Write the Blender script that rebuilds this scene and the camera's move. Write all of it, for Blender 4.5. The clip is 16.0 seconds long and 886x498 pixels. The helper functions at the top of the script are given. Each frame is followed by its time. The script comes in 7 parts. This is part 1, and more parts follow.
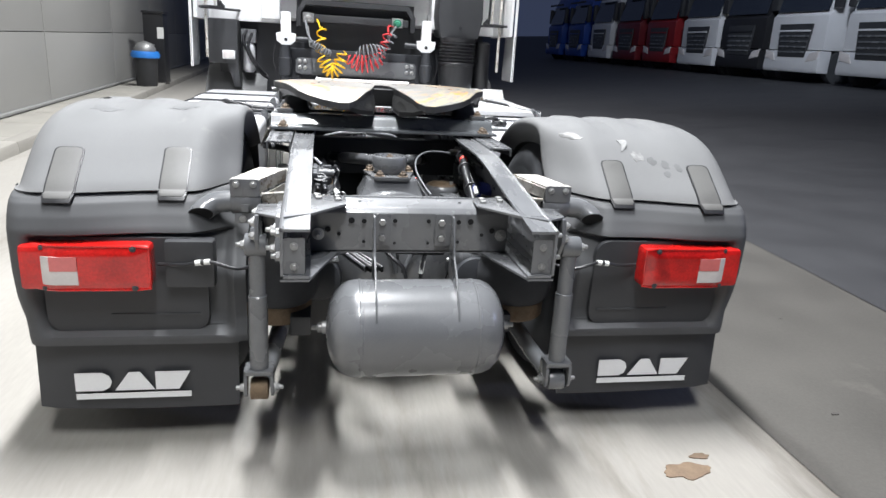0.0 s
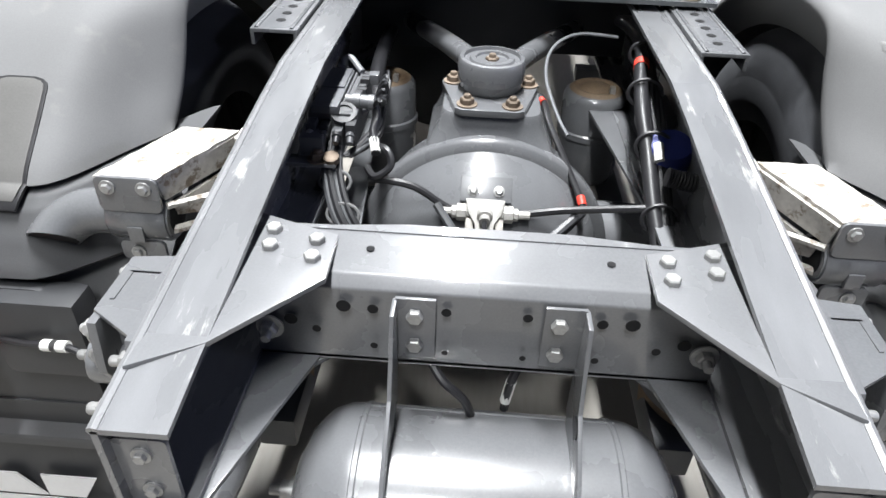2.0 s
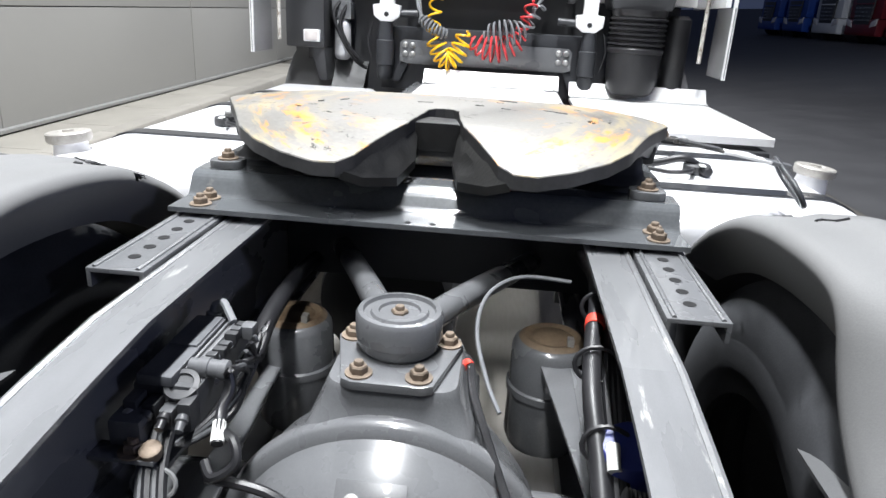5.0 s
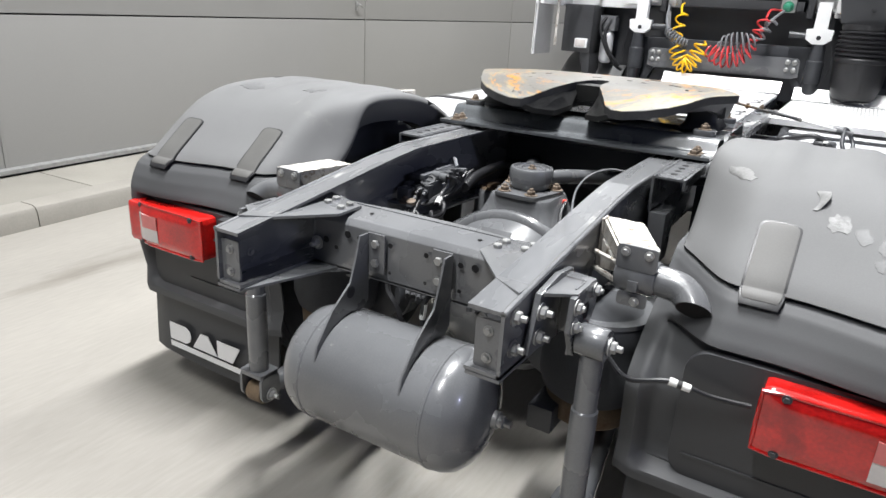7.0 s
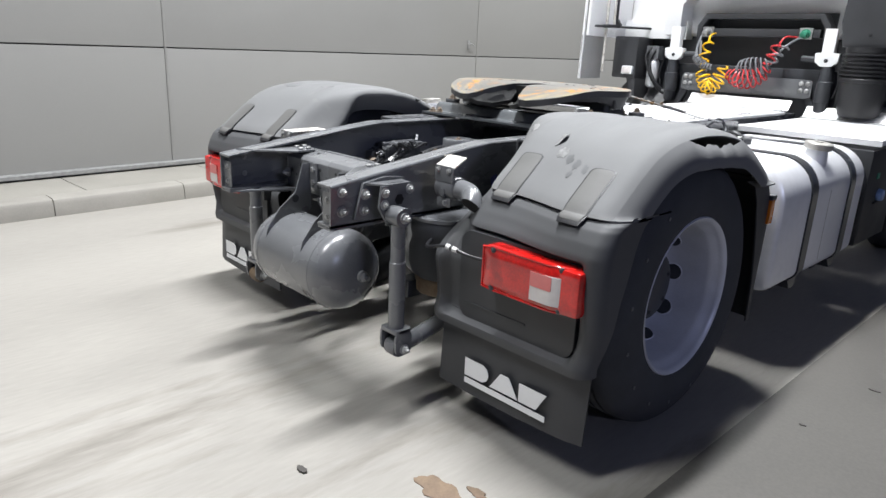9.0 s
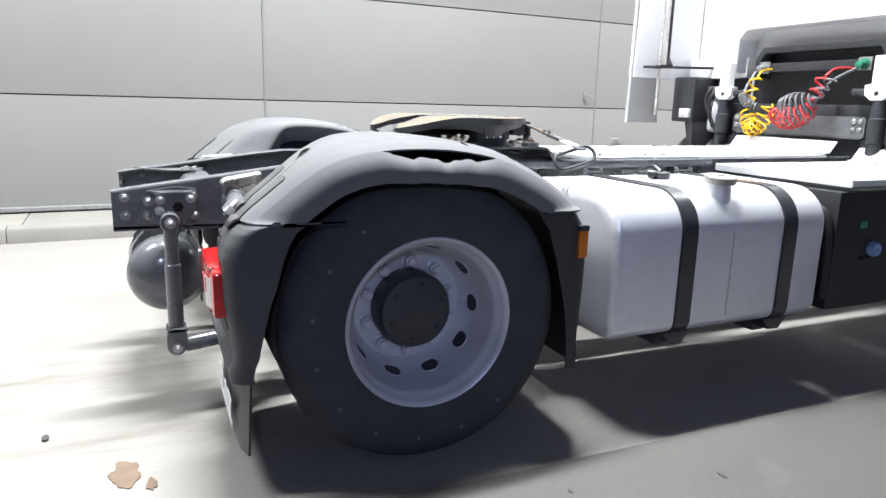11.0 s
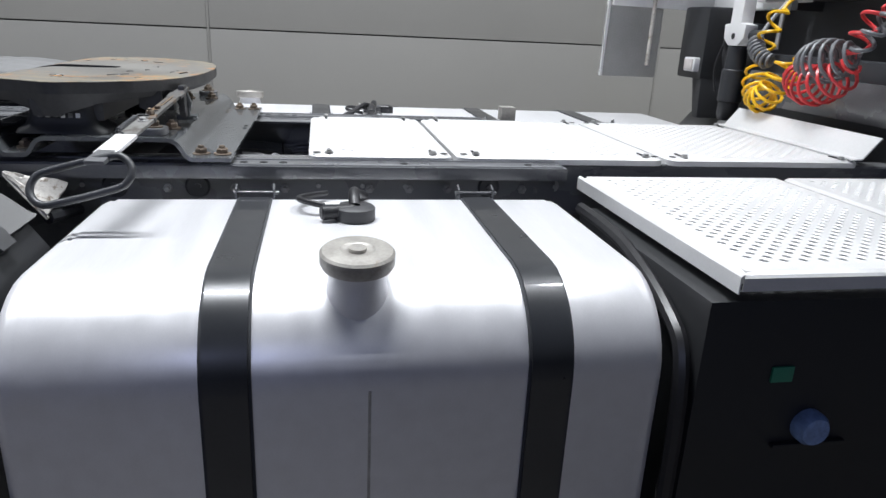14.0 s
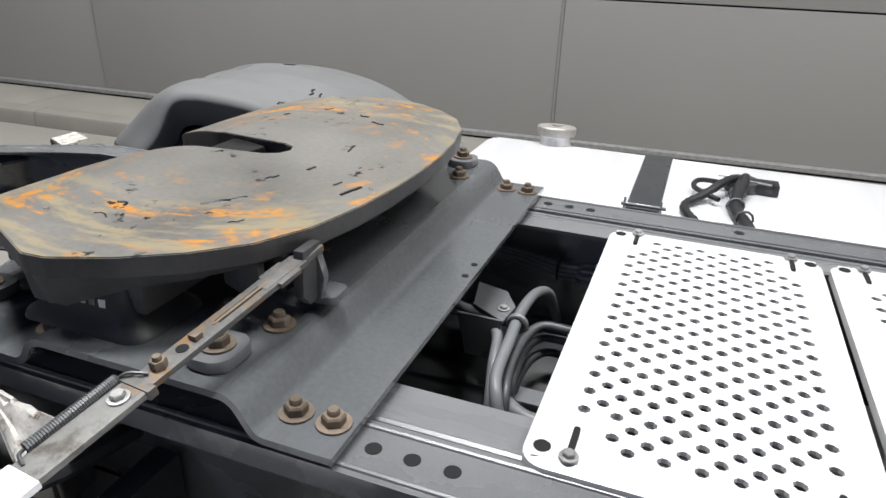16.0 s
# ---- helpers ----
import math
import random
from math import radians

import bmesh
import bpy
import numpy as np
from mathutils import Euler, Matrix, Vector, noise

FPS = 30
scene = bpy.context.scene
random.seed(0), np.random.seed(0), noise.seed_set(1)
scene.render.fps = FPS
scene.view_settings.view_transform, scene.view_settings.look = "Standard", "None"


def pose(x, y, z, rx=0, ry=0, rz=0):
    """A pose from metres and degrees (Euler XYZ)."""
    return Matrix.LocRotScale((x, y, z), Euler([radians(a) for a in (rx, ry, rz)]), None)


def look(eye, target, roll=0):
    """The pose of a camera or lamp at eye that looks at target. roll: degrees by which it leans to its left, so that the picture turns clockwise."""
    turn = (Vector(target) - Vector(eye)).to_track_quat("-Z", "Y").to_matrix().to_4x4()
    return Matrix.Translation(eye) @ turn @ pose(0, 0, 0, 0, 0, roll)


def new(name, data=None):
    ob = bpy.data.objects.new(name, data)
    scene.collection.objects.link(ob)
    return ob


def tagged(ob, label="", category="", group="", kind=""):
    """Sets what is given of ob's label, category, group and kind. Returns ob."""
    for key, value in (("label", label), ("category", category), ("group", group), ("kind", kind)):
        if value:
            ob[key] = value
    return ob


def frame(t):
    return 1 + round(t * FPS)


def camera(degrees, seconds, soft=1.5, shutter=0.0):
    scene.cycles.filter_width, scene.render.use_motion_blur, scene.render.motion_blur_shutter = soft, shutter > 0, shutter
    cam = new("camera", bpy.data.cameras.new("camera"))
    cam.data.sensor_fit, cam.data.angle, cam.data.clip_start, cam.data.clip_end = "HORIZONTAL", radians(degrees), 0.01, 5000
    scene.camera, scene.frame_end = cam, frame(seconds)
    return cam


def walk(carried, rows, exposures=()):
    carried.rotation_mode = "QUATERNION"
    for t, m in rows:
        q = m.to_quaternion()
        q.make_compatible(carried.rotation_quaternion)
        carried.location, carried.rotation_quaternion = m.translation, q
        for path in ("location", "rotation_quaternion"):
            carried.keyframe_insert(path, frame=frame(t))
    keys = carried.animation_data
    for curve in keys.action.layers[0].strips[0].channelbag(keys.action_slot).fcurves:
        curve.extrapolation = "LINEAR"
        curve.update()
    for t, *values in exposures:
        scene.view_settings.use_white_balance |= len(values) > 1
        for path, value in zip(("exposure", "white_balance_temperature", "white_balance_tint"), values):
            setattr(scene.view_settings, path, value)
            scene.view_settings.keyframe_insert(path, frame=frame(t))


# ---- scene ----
cam = camera(66.8, 16.0)
PATH = [
    (0, (-0.294, -2.818, 1.38), (0.066, -0.939, 0.799), 3.5),
    (0.5, (-0.206, -2.503, 1.385), (-0.016, -0.611, 0.767), 4.0),
    (1, (-0.169, -2.167, 1.405), (-0.101, -0.307, 0.673), 3.8),
    (1.5, (-0.062, -1.761, 1.399), (-0.063, -0.047, 0.369), 3.8),
    (2, (-0.033, -1.406, 1.425), (-0.104, 0.215, 0.256), 2.3),
    (2.5, (-0.067, -1.063, 1.397), (-0.106, 0.584, 0.263), 3.2),
    (3, (-0.048, -0.707, 1.408), (-0.069, 0.931, 0.262), 3.1),
    (3.2, (-0.036, -0.571, 1.433), (-0.052, 1.094, 0.325), 2.9),
    (5.3, (0.197, -1.156, 1.393), (-0.024, 0.721, 0.737), 3.4),
    (5.5, (0.239, -1.28, 1.404), (-0.098, 0.578, 0.748), 3.5),
    (6, (0.38, -1.644, 1.397), (-0.248, 0.137, 0.737), 3.4),
    (6.5, (0.613, -1.909, 1.431), (-0.206, -0.212, 0.761), 3.2),
    (7, (0.889, -2.051, 1.413), (-0.069, -0.432, 0.733), 3.2),
    (7.5, (1.151, -2.271, 1.391), (0.1, -0.712, 0.71), 3.1),
    (8, (1.453, -2.428, 1.398), (0.349, -0.896, 0.738), 2.9),
    (8.2, (1.619, -2.431, 1.38), (0.483, -0.913, 0.745), 2.7),
    (10.3, (3.022, -1.432, 1.295), (1.295, -0.548, 0.824), 2.3),
    (10.5, (3.098, -1.274, 1.261), (1.34, -0.43, 0.817), 1.9),
    (11, (3.23, -0.841, 1.229), (1.44, -0.056, 0.804), 1.5),
    (11.5, (3.387, -0.458, 1.278), (1.564, 0.221, 0.811), 2.0),
    (12, (3.349, -0.091, 1.274), (1.483, 0.442, 0.79), 2.1),
    (12.5, (3.269, 0.345, 1.314), (1.381, 0.745, 0.792), 1.8),
    (13, (3.045, 0.829, 1.313), (1.167, 1.168, 0.714), 1.9),
    (13.5, (2.721, 1.140, 1.312), (0.858, 1.524, 0.693), 2.5),
    (14, (2.252, 1.223, 1.337), (0.392, 1.582, 0.703), 2.8),
    (14.5, (1.714, 1.209, 1.427), (-0.162, 1.293, 0.739), 2.7),
    (15, (1.337, 1.165, 1.468), (-0.506, 0.924, 0.728), 2.9),
    (15.5, (1.151, 1.192, 1.519), (-0.602, 0.702, 0.69), 2.7),
    (16, (1.023, 1.317, 1.517), (-0.688, 0.686, 0.696), 1.9),
]
walk(cam, [(t, look(eye, target, roll)) for t, eye, target, roll in PATH],
     exposures=[(0.0, 0.25, 6450, 10), (1.0, 0.4, 6350, 10), (1.5, 0.55, 6400, 10), (2.0, 0.3, 6500, 10), (2.5, -0.05, 6500, 10), (3.2, 0.45, 6500, 10), (5.3, 0.2, 6450, 10), (6.0, 0.12, 6500, 10), (6.6, -0.28, 6550, 10), (7.0, 0.02, 6600, 10), (7.5, 0.22, 6600, 10), (8.2, 0.06, 6550, 10), (10.3, 0.28, 6350, 10), (11.6, 0.85, 6350, 10), (12.5, 0.85, 6350, 10), (13.0, 0.5, 6350, 10), (13.6, 0.4, 6350, 10), (14.0, -0.55, 6350, 10), (14.3, -1.4, 6600, 10), (14.6, -1.7, 6650, 10), (15.0, -1.35, 6650, 10), (15.5, -0.7, 6650, 10), (16.0, -0.57, 6650, 10)])

# ---- world, lamps, exposure ----
world = bpy.data.worlds.new("night")
world.use_nodes = True
scene.world = world
wbg = world.node_tree.nodes["Background"]
wbg.inputs[0].default_value = (0.10, 0.13, 0.24, 1)
wbg.inputs[1].default_value = 0.27

LAMPS = [(-0.4, -5.2, 8.5, 390), (-0.4, 0.3, 8.5, 690), (-0.4, 5.8, 8.5, 520), (-0.4, 11.0, 8.5, 560)]
for lx, ly, lz, watts in LAMPS:
    lamp = bpy.data.lights.new("canopy_lamp", "AREA")
    lamp.shape, lamp.size, lamp.size_y = "RECTANGLE", 0.35, 3.2
    lamp.energy, lamp.color, lamp.spread = watts, (0.96, 0.98, 1.0), radians(125)
    lo = new("canopy_lamp", lamp)
    lo.location = (lx, ly, lz - 0.06)
# unseen lamp, added to light the parked row; its narrow beam spares the bay
yard = bpy.data.lights.new("unseen_yard_light", "AREA")
yard.shape, yard.size, yard.energy, yard.color, yard.spread = "DISK", 1.2, 200, (0.80, 0.88, 1.0), radians(75)
yo = new("unseen_yard_light", yard)
yo.matrix_world = look((6.0, 6.0, 9.5), (14.0, 19.0, 1.5))

# added bluish fill from the right, lifts rim, tyre and tank side; source unseen
mast = bpy.data.lights.new("added_side_fill", "AREA")
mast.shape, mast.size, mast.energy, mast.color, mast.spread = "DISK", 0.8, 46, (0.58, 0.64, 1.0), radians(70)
mo = new("added_side_fill", mast)
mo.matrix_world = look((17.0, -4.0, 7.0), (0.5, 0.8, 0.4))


# ---- materials ----
def mat(name, color, rough=0.5, metal=0.0, vary=0.25, scale=8.0, bump=0.0, grain=120.0, second=None, amount=0.0, coat=0.0, stretch=None, island=0.0, obj=0.0, detail_scale=None):
    m = bpy.data.materials.new(name)
    m.use_nodes = True
    nt = m.node_tree
    n, l = nt.nodes, nt.links
    p = n["Principled BSDF"]
    p.inputs["Metallic"].default_value = metal
    p.inputs["Coat Weight"].default_value = coat
    co = n.new("ShaderNodeTexCoord")
    src = co.outputs["Object"]
    if stretch:
        mp = n.new("ShaderNodeMapping")
        mp.inputs["Scale"].default_value = stretch
        l.new(src, mp.inputs[0])
        src = mp.outputs[0]
    big = n.new("ShaderNodeTexNoise")
    big.inputs["Scale"].default_value, big.inputs["Detail"].default_value = scale, 6
    fine = n.new("ShaderNodeTexNoise")
    fine.inputs["Scale"].default_value, fine.inputs["Detail"].default_value = grain, 3
    l.new(src, big.inputs["Vector"])
    l.new(src, fine.inputs["Vector"])
    add = n.new("ShaderNodeMath")
    add.operation = "MULTIPLY_ADD"
    l.new(fine.outputs[0], add.inputs[0])
    add.inputs[1].default_value = 0.5
    l.new(big.outputs[0], add.inputs[2])
    rng = n.new("ShaderNodeMapRange")
    rng.inputs["From Min"].default_value, rng.inputs["From Max"].default_value = 0.45, 1.05
    rng.inputs["To Min"].default_value, rng.inputs["To Max"].default_value = 1 - vary, 1 + vary
    l.new(add.outputs[0], rng.inputs["Value"])
    mul = n.new("ShaderNodeVectorMath")
    mul.operation = "SCALE"
    mul.inputs[0].default_value = color
    fac = rng.outputs[0]
    if obj:
        oi = n.new("ShaderNodeObjectInfo")
        r2 = n.new("ShaderNodeMapRange")
        r2.inputs["To Min"].default_value, r2.inputs["To Max"].default_value = 1 - obj, 1 + obj
        l.new(oi.outputs["Random"], r2.inputs["Value"])
        mm = n.new("ShaderNodeMath")
        mm.operation = "MULTIPLY"
        l.new(fac, mm.inputs[0])
        l.new(r2.outputs[0], mm.inputs[1])
        fac = mm.outputs[0]
    l.new(fac, mul.inputs["Scale"])
    out = mul.outputs[0]
    if second:
        st = n.new("ShaderNodeTexNoise")
        st.inputs["Scale"].default_value = detail_scale or scale * 0.45
        st.inputs["Detail"].default_value, st.inputs["Roughness"].default_value = 8, 0.68
        l.new(src, st.inputs["Vector"])
        sr = n.new("ShaderNodeMapRange")
        lo_ = 0.72 - 0.35 * amount
        sr.inputs["From Min"].default_value, sr.inputs["From Max"].default_value = lo_, lo_ + 0.1
        l.new(st.outputs[0], sr.inputs["Value"])
        mix = n.new("ShaderNodeMix")
        mix.data_type = "RGBA"
        mix.inputs["B"].default_value = (*second, 1)
        for k in mix.inputs:
            if k.type == "RGBA" and k.name == "B":
                k.default_value = (*second, 1)
        l.new(sr.outputs[0], mix.inputs["Factor"])
        l.new(out, [k for k in mix.inputs if k.type == "RGBA" and k.name == "A"][0])
        out = [k for k in mix.outputs if k.type == "RGBA"][0]
    l.new(out, p.inputs["Base Color"])
    rr = n.new("ShaderNodeMapRange")
    rr.inputs["To Min"].default_value, rr.inputs["To Max"].default_value = max(0.03, rough - 0.12), min(1, rough + 0.12)
    l.new(big.outputs[0], rr.inputs["Value"])
    l.new(rr.outputs[0], p.inputs["Roughness"])
    if bump:
        b = n.new("ShaderNodeBump")
        b.inputs["Strength"].default_value, b.inputs["Distance"].default_value = bump, 0.004
        l.new(add.outputs[0], b.inputs["Height"])
        l.new(b.outputs[0], p.inputs["Normal"])
    return m


CHASSIS = mat("chassis_paint", (0.125, 0.128, 0.134), 0.27, 0, 0.18, 5, 0.04, 260, second=(0.24, 0.245, 0.25), amount=0.16, coat=0.45, detail_scale=14.0)
RAIL = mat("scratched_rail_paint", (0.150, 0.153, 0.159), 0.28, 0, 0.16, 5, 0.04, 260, second=(0.50, 0.50, 0.48), amount=0.30, coat=0.5, detail_scale=4.5, stretch=(5.0, 0.9, 2.0))
MEMBER = mat("cross_member_paint", (0.150, 0.153, 0.159), 0.28, 0, 0.16, 5, 0.04, 260, second=(0.22, 0.22, 0.215), amount=0.22, coat=0.5, detail_scale=3.0)
CHASSIS_GLOSS = mat("glossy_chassis_paint", (0.098, 0.104, 0.110), 0.24, 0, 0.25, 4, 0.03, 120, second=(0.19, 0.185, 0.175), amount=0.18, coat=0.7, detail_scale=9.0)
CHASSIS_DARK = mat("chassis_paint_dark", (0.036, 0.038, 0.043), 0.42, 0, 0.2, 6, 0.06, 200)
PLASTIC = mat("mudguard_plastic", (0.150, 0.151, 0.152), 0.68, 0, 0.14, 3.5, 0.10, 420, second=(0.20, 0.196, 0.188), amount=0.22, detail_scale=2.6)
# unweathered plastic, also toned down for the shade the lower shells sit in
PLASTIC_SHELL = mat("lower_shell_plastic", (0.074, 0.075, 0.078), 0.58, 0, 0.14, 3.5, 0.10, 420, second=(0.085, 0.083, 0.08), amount=0.15, detail_scale=2.6)
SCUFF_PALE = mat("pale_torn_plastic", (0.205, 0.205, 0.203), 0.5, 0, 0.35, 16, 0.3, 160, second=(0.14, 0.14, 0.14), amount=0.4, detail_scale=12.0)
SCUFF = mat("scuffed_plastic", (0.120, 0.121, 0.123), 0.50, 0, 0.2, 12, 0.10, 160)
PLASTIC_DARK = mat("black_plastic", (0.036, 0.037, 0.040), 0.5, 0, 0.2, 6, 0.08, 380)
STRAP = mat("strap_rubber", (0.098, 0.096, 0.092), 0.6, 0, 0.18, 9, 0.08, 300)
RUBBER = mat("tyre_rubber", (0.052, 0.054, 0.059), 0.82, 0, 0.22, 9, 0.12, 260, second=(0.045, 0.043, 0.04), amount=0.12)
RUBBER_PRINT = mat("tyre_print", (0.12, 0.12, 0.118), 0.7, 0, 0.15, 9)
RIM = mat("rim_silver_paint", (0.56, 0.57, 0.62), 0.40, 0.15, 0.14, 7, 0.04, 200, second=(0.20, 0.18, 0.16), amount=0.05)
STEEL = mat("zinc_steel", (0.33, 0.33, 0.325), 0.45, 0.55, 0.25, 30, 0.05, 300, second=(0.22, 0.15, 0.09), amount=0.15, obj=0.2)
RUSTY = mat("rusty_bolt", (0.165, 0.128, 0.096), 0.58, 0.35, 0.35, 60, 0.2, 300, second=(0.14, 0.08, 0.045), amount=0.35, obj=0.25)
RUST_PLATE = mat("rusted_base", (0.17, 0.12, 0.075), 0.75, 0.1, 0.35, 14, 0.2, 160, second=(0.10, 0.055, 0.028), amount=0.4)
ALU = mat("tank_aluminium", (0.78, 0.78, 0.80), 0.37, 0.46, 0.05, 2.2, 0.012, 30, stretch=(1, 12, 12), second=(0.52, 0.50, 0.46), amount=0.05, detail_scale=2.0)
SEAM = mat("weld_seam", (0.46, 0.45, 0.43), 0.5, 0.4, 0.3, 40, 0.2, 160)
ALU_CAST = mat("cast_aluminium", (0.34, 0.325, 0.30), 0.5, 0.4, 0.25, 30, 0.2, 160, second=(0.20, 0.15, 0.10), amount=0.25)
ALU_PALE = mat("bright_casting", (0.38, 0.37, 0.35), 0.5, 0.25, 0.3, 40, 0.3, 200, second=(0.20, 0.18, 0.15), amount=0.4)
TREAD = mat("tread_aluminium", (0.69, 0.69, 0.69), 0.42, 0.25, 0.07, 6, 0.03, 140, second=(0.42, 0.41, 0.39), amount=0.04)
BAND = mat("strap_band", (0.030, 0.032, 0.036), 0.32, 0.1, 0.15, 9, 0.03, 160, coat=0.5)
GREASE = mat("greased_plate", (0.185, 0.178, 0.165), 0.40, 0.25, 0.26, 5, 0.12, 90, second=(0.075, 0.072, 0.068), amount=0.25, detail_scale=6.0)


def wear_ring(m, centre, rust, pale, grease):
    """Rust in broken arcs about a centre and clots of grease inside them."""
    nt = m.node_tree
    n, l = nt.nodes, nt.links
    p = n["Principled BSDF"]
    old = p.inputs["Base Color"].links[0].from_socket
    def math_(op, a, b=None, clamp=False):
        k = n.new("ShaderNodeMath")
        k.operation, k.use_clamp = op, clamp
        for i, v in enumerate((a, b)):
            if v is None:
                continue
            if isinstance(v, (int, float)):
                k.inputs[i].default_value = v
            else:
                l.new(v, k.inputs[i])
        return k.outputs[0]
    def noise(vec, scale, detail=8, rough=0.65):
        k = n.new("ShaderNodeTexNoise")
        k.inputs["Scale"].default_value, k.inputs["Detail"].default_value, k.inputs["Roughness"].default_value = scale, detail, rough
        l.new(vec, k.inputs["Vector"])
        return k.outputs[0]
    def ramp(v, a, b):
        k = n.new("ShaderNodeMapRange")
        k.interpolation_type = "SMOOTHSTEP"
        k.inputs["From Min"].default_value, k.inputs["From Max"].default_value = a, b
        l.new(v, k.inputs["Value"])
        return k.outputs[0]
    def mix(f, a, c):
        k = n.new("ShaderNodeMix")
        k.data_type = "RGBA"
        l.new(f, k.inputs["Factor"])
        l.new(a, k.inputs["A"])
        k.inputs["B"].default_value = (*c, 1)
        return k.outputs["Result"]
    co = n.new("ShaderNodeTexCoord").outputs["Object"]
    sp = n.new("ShaderNodeSeparateXYZ")
    l.new(co, sp.inputs[0])
    dx, dy = math_("SUBTRACT", sp.outputs[0], centre[0]), math_("SUBTRACT", sp.outputs[1], centre[1])
    r = math_("SQRT", math_("ADD", math_("MULTIPLY", dx, dx), math_("MULTIPLY", dy, dy)))
    ang = math_("ARCTAN2", dy, dx)
    pv = n.new("ShaderNodeCombineXYZ")
    l.new(math_("MULTIPLY", r, 16.0), pv.inputs[0])
    l.new(math_("MULTIPLY", ang, 1.5), pv.inputs[1])
    arcs = ramp(noise(pv.outputs[0], 1.0), 0.525, 0.59)
    edge = math_("MULTIPLY", ramp(r, 0.16, 0.34), arcs)
    fine = ramp(noise(co, 26.0), 0.40, 0.58)
    rustf = math_("MULTIPLY", edge, fine)
    c1 = mix(math_("MULTIPLY", ramp(noise(pv.outputs[0], 1.7), 0.47, 0.60), math_("MULTIPLY", ramp(r, 0.22, 0.40), 0.75)), old, pale)
    c2 = mix(rustf, c1, rust)
    clots = math_("MULTIPLY", ramp(noise(co, 38.0, 6, 0.7), 0.60, 0.63), ramp(noise(co, 7.0), 0.50, 0.58))
    c3 = mix(clots, c2, grease)
    l.new(c3, p.inputs["Base Color"])


wear_ring(GREASE, (0.0, 0.6), (0.55, 0.24, 0.04), (0.34, 0.28, 0.17), (0.010, 0.010, 0.010))
GREASE_EDGE = mat("plate_casting", (0.055, 0.055, 0.057), 0.45, 0.2, 0.3, 9, 0.2, 90, second=(0.12, 0.08, 0.045), amount=0.14)
GREASE_SMEAR = mat("black_grease", (0.012, 0.012, 0.012), 0.35, 0, 0.3, 30, 0.3, 160)
WHITE = mat("white_paint", (0.78, 0.78, 0.78), 0.3, 0, 0.04, 3, 0.01, 60, second=(0.55, 0.54, 0.52), amount=0.04, coat=0.3)
WHITE_DIRTY = mat("peeling_white_paint", (0.50, 0.48, 0.445), 0.6, 0, 0.30, 14, 0.4, 120, second=(0.21, 0.17, 0.13), amount=0.56, detail_scale=42.0)
DECAL = mat("white_decal", (0.76, 0.76, 0.76), 0.5, 0, 0.05, 8)
CABLE = mat("cable_sheath", (0.016, 0.016, 0.018), 0.42, 0, 0.2, 30, 0.05, 200)
BLACK_BOX = mat("black_cover", (0.018, 0.019, 0.021), 0.55, 0, 0.2, 6, 0.08, 380)
FLAP = mat("cloudy_flap", (0.34, 0.34, 0.345), 0.4, 0, 0.2, 5, 0.05, 120)
FLAP.node_tree.nodes["Principled BSDF"].inputs["Alpha"].default_value = 0.55
# near-black put in for the shade inside holes, bores and slots
HOLE_SHADE = mat("hole_shade", (0.004, 0.004, 0.005), 0.9)
CASING = mat("valve_casing", (0.085, 0.088, 0.096), 0.45, 0, 0.2, 20, 0.05, 200)
HOSE_DARK = mat("dark_hose", (0.06, 0.062, 0.066), 0.42, 0, 0.2, 20)
HOSE_GREY = mat("grey_hose", (0.16, 0.165, 0.175), 0.45, 0, 0.12, 20)
YELLOW = mat("yellow_air_coil", (0.85, 0.50, 0.01), 0.35, 0, 0.06, 12)
RED = mat("red_air_coil", (0.62, 0.045, 0.05), 0.35, 0, 0.08, 12)
RED_TAPE = mat("red_tape", (0.70, 0.05, 0.03), 0.5, 0, 0.1, 40)
GREEN = mat("green_plug", (0.03, 0.22, 0.13), 0.45, 0, 0.1, 20)
BLUE = mat("blue_bag", (0.03, 0.20, 0.62), 0.4, 0, 0.15, 20, 0.2, 60)
BLUE_PALE = mat("pale_blue_plug", (0.20, 0.30, 0.52), 0.4, 0, 0.3, 30)
BLUE_CAP = mat("blue_cap", (0.02, 0.03, 0.16), 0.4, 0, 0.1, 20)
WHITE_TAG = mat("white_label", (0.75, 0.75, 0.72), 0.6, 0, 0.06, 30)
INK = mat("label_ink", (0.03, 0.03, 0.03), 0.6, 0, 0.05, 30)
AMBER = mat("amber_lens", (0.62, 0.17, 0.01), 0.18, 0, 0.06, 40, coat=0.5)
LENS_RED = mat("red_lens", (0.52, 0.012, 0.010), 0.14, 0, 0.45, 9, 0.03, 120, second=(0.28, 0.006, 0.006), amount=0.3, coat=0.6)
LENS_PINK = mat("pale_red_lens", (0.62, 0.16, 0.15), 0.2, 0, 0.08, 26, coat=0.5)
LENS_CLEAR = mat("clear_lens", (0.62, 0.58, 0.56), 0.2, 0, 0.10, 20, 0.03, 120, coat=0.5)
WALL = mat("wall_panel_paint", (0.256, 0.252, 0.240), 0.5, 0, 0.035, 0.8, 0.012, 70, obj=0.03)
WALL_GAP = mat("panel_joint", (0.05, 0.05, 0.052), 0.6)
CONCRETE = mat("yard_concrete", (0.262, 0.247, 0.223), 0.6, 0, 0.15, 1.3, 0.08, 60, second=(0.165, 0.15, 0.13), amount=0.46, detail_scale=1.0, stretch=(1, 0.16, 1))
KERB = mat("kerb_concrete", (0.235, 0.222, 0.198), 0.8, 0, 0.14, 3, 0.2, 90, obj=0.09)
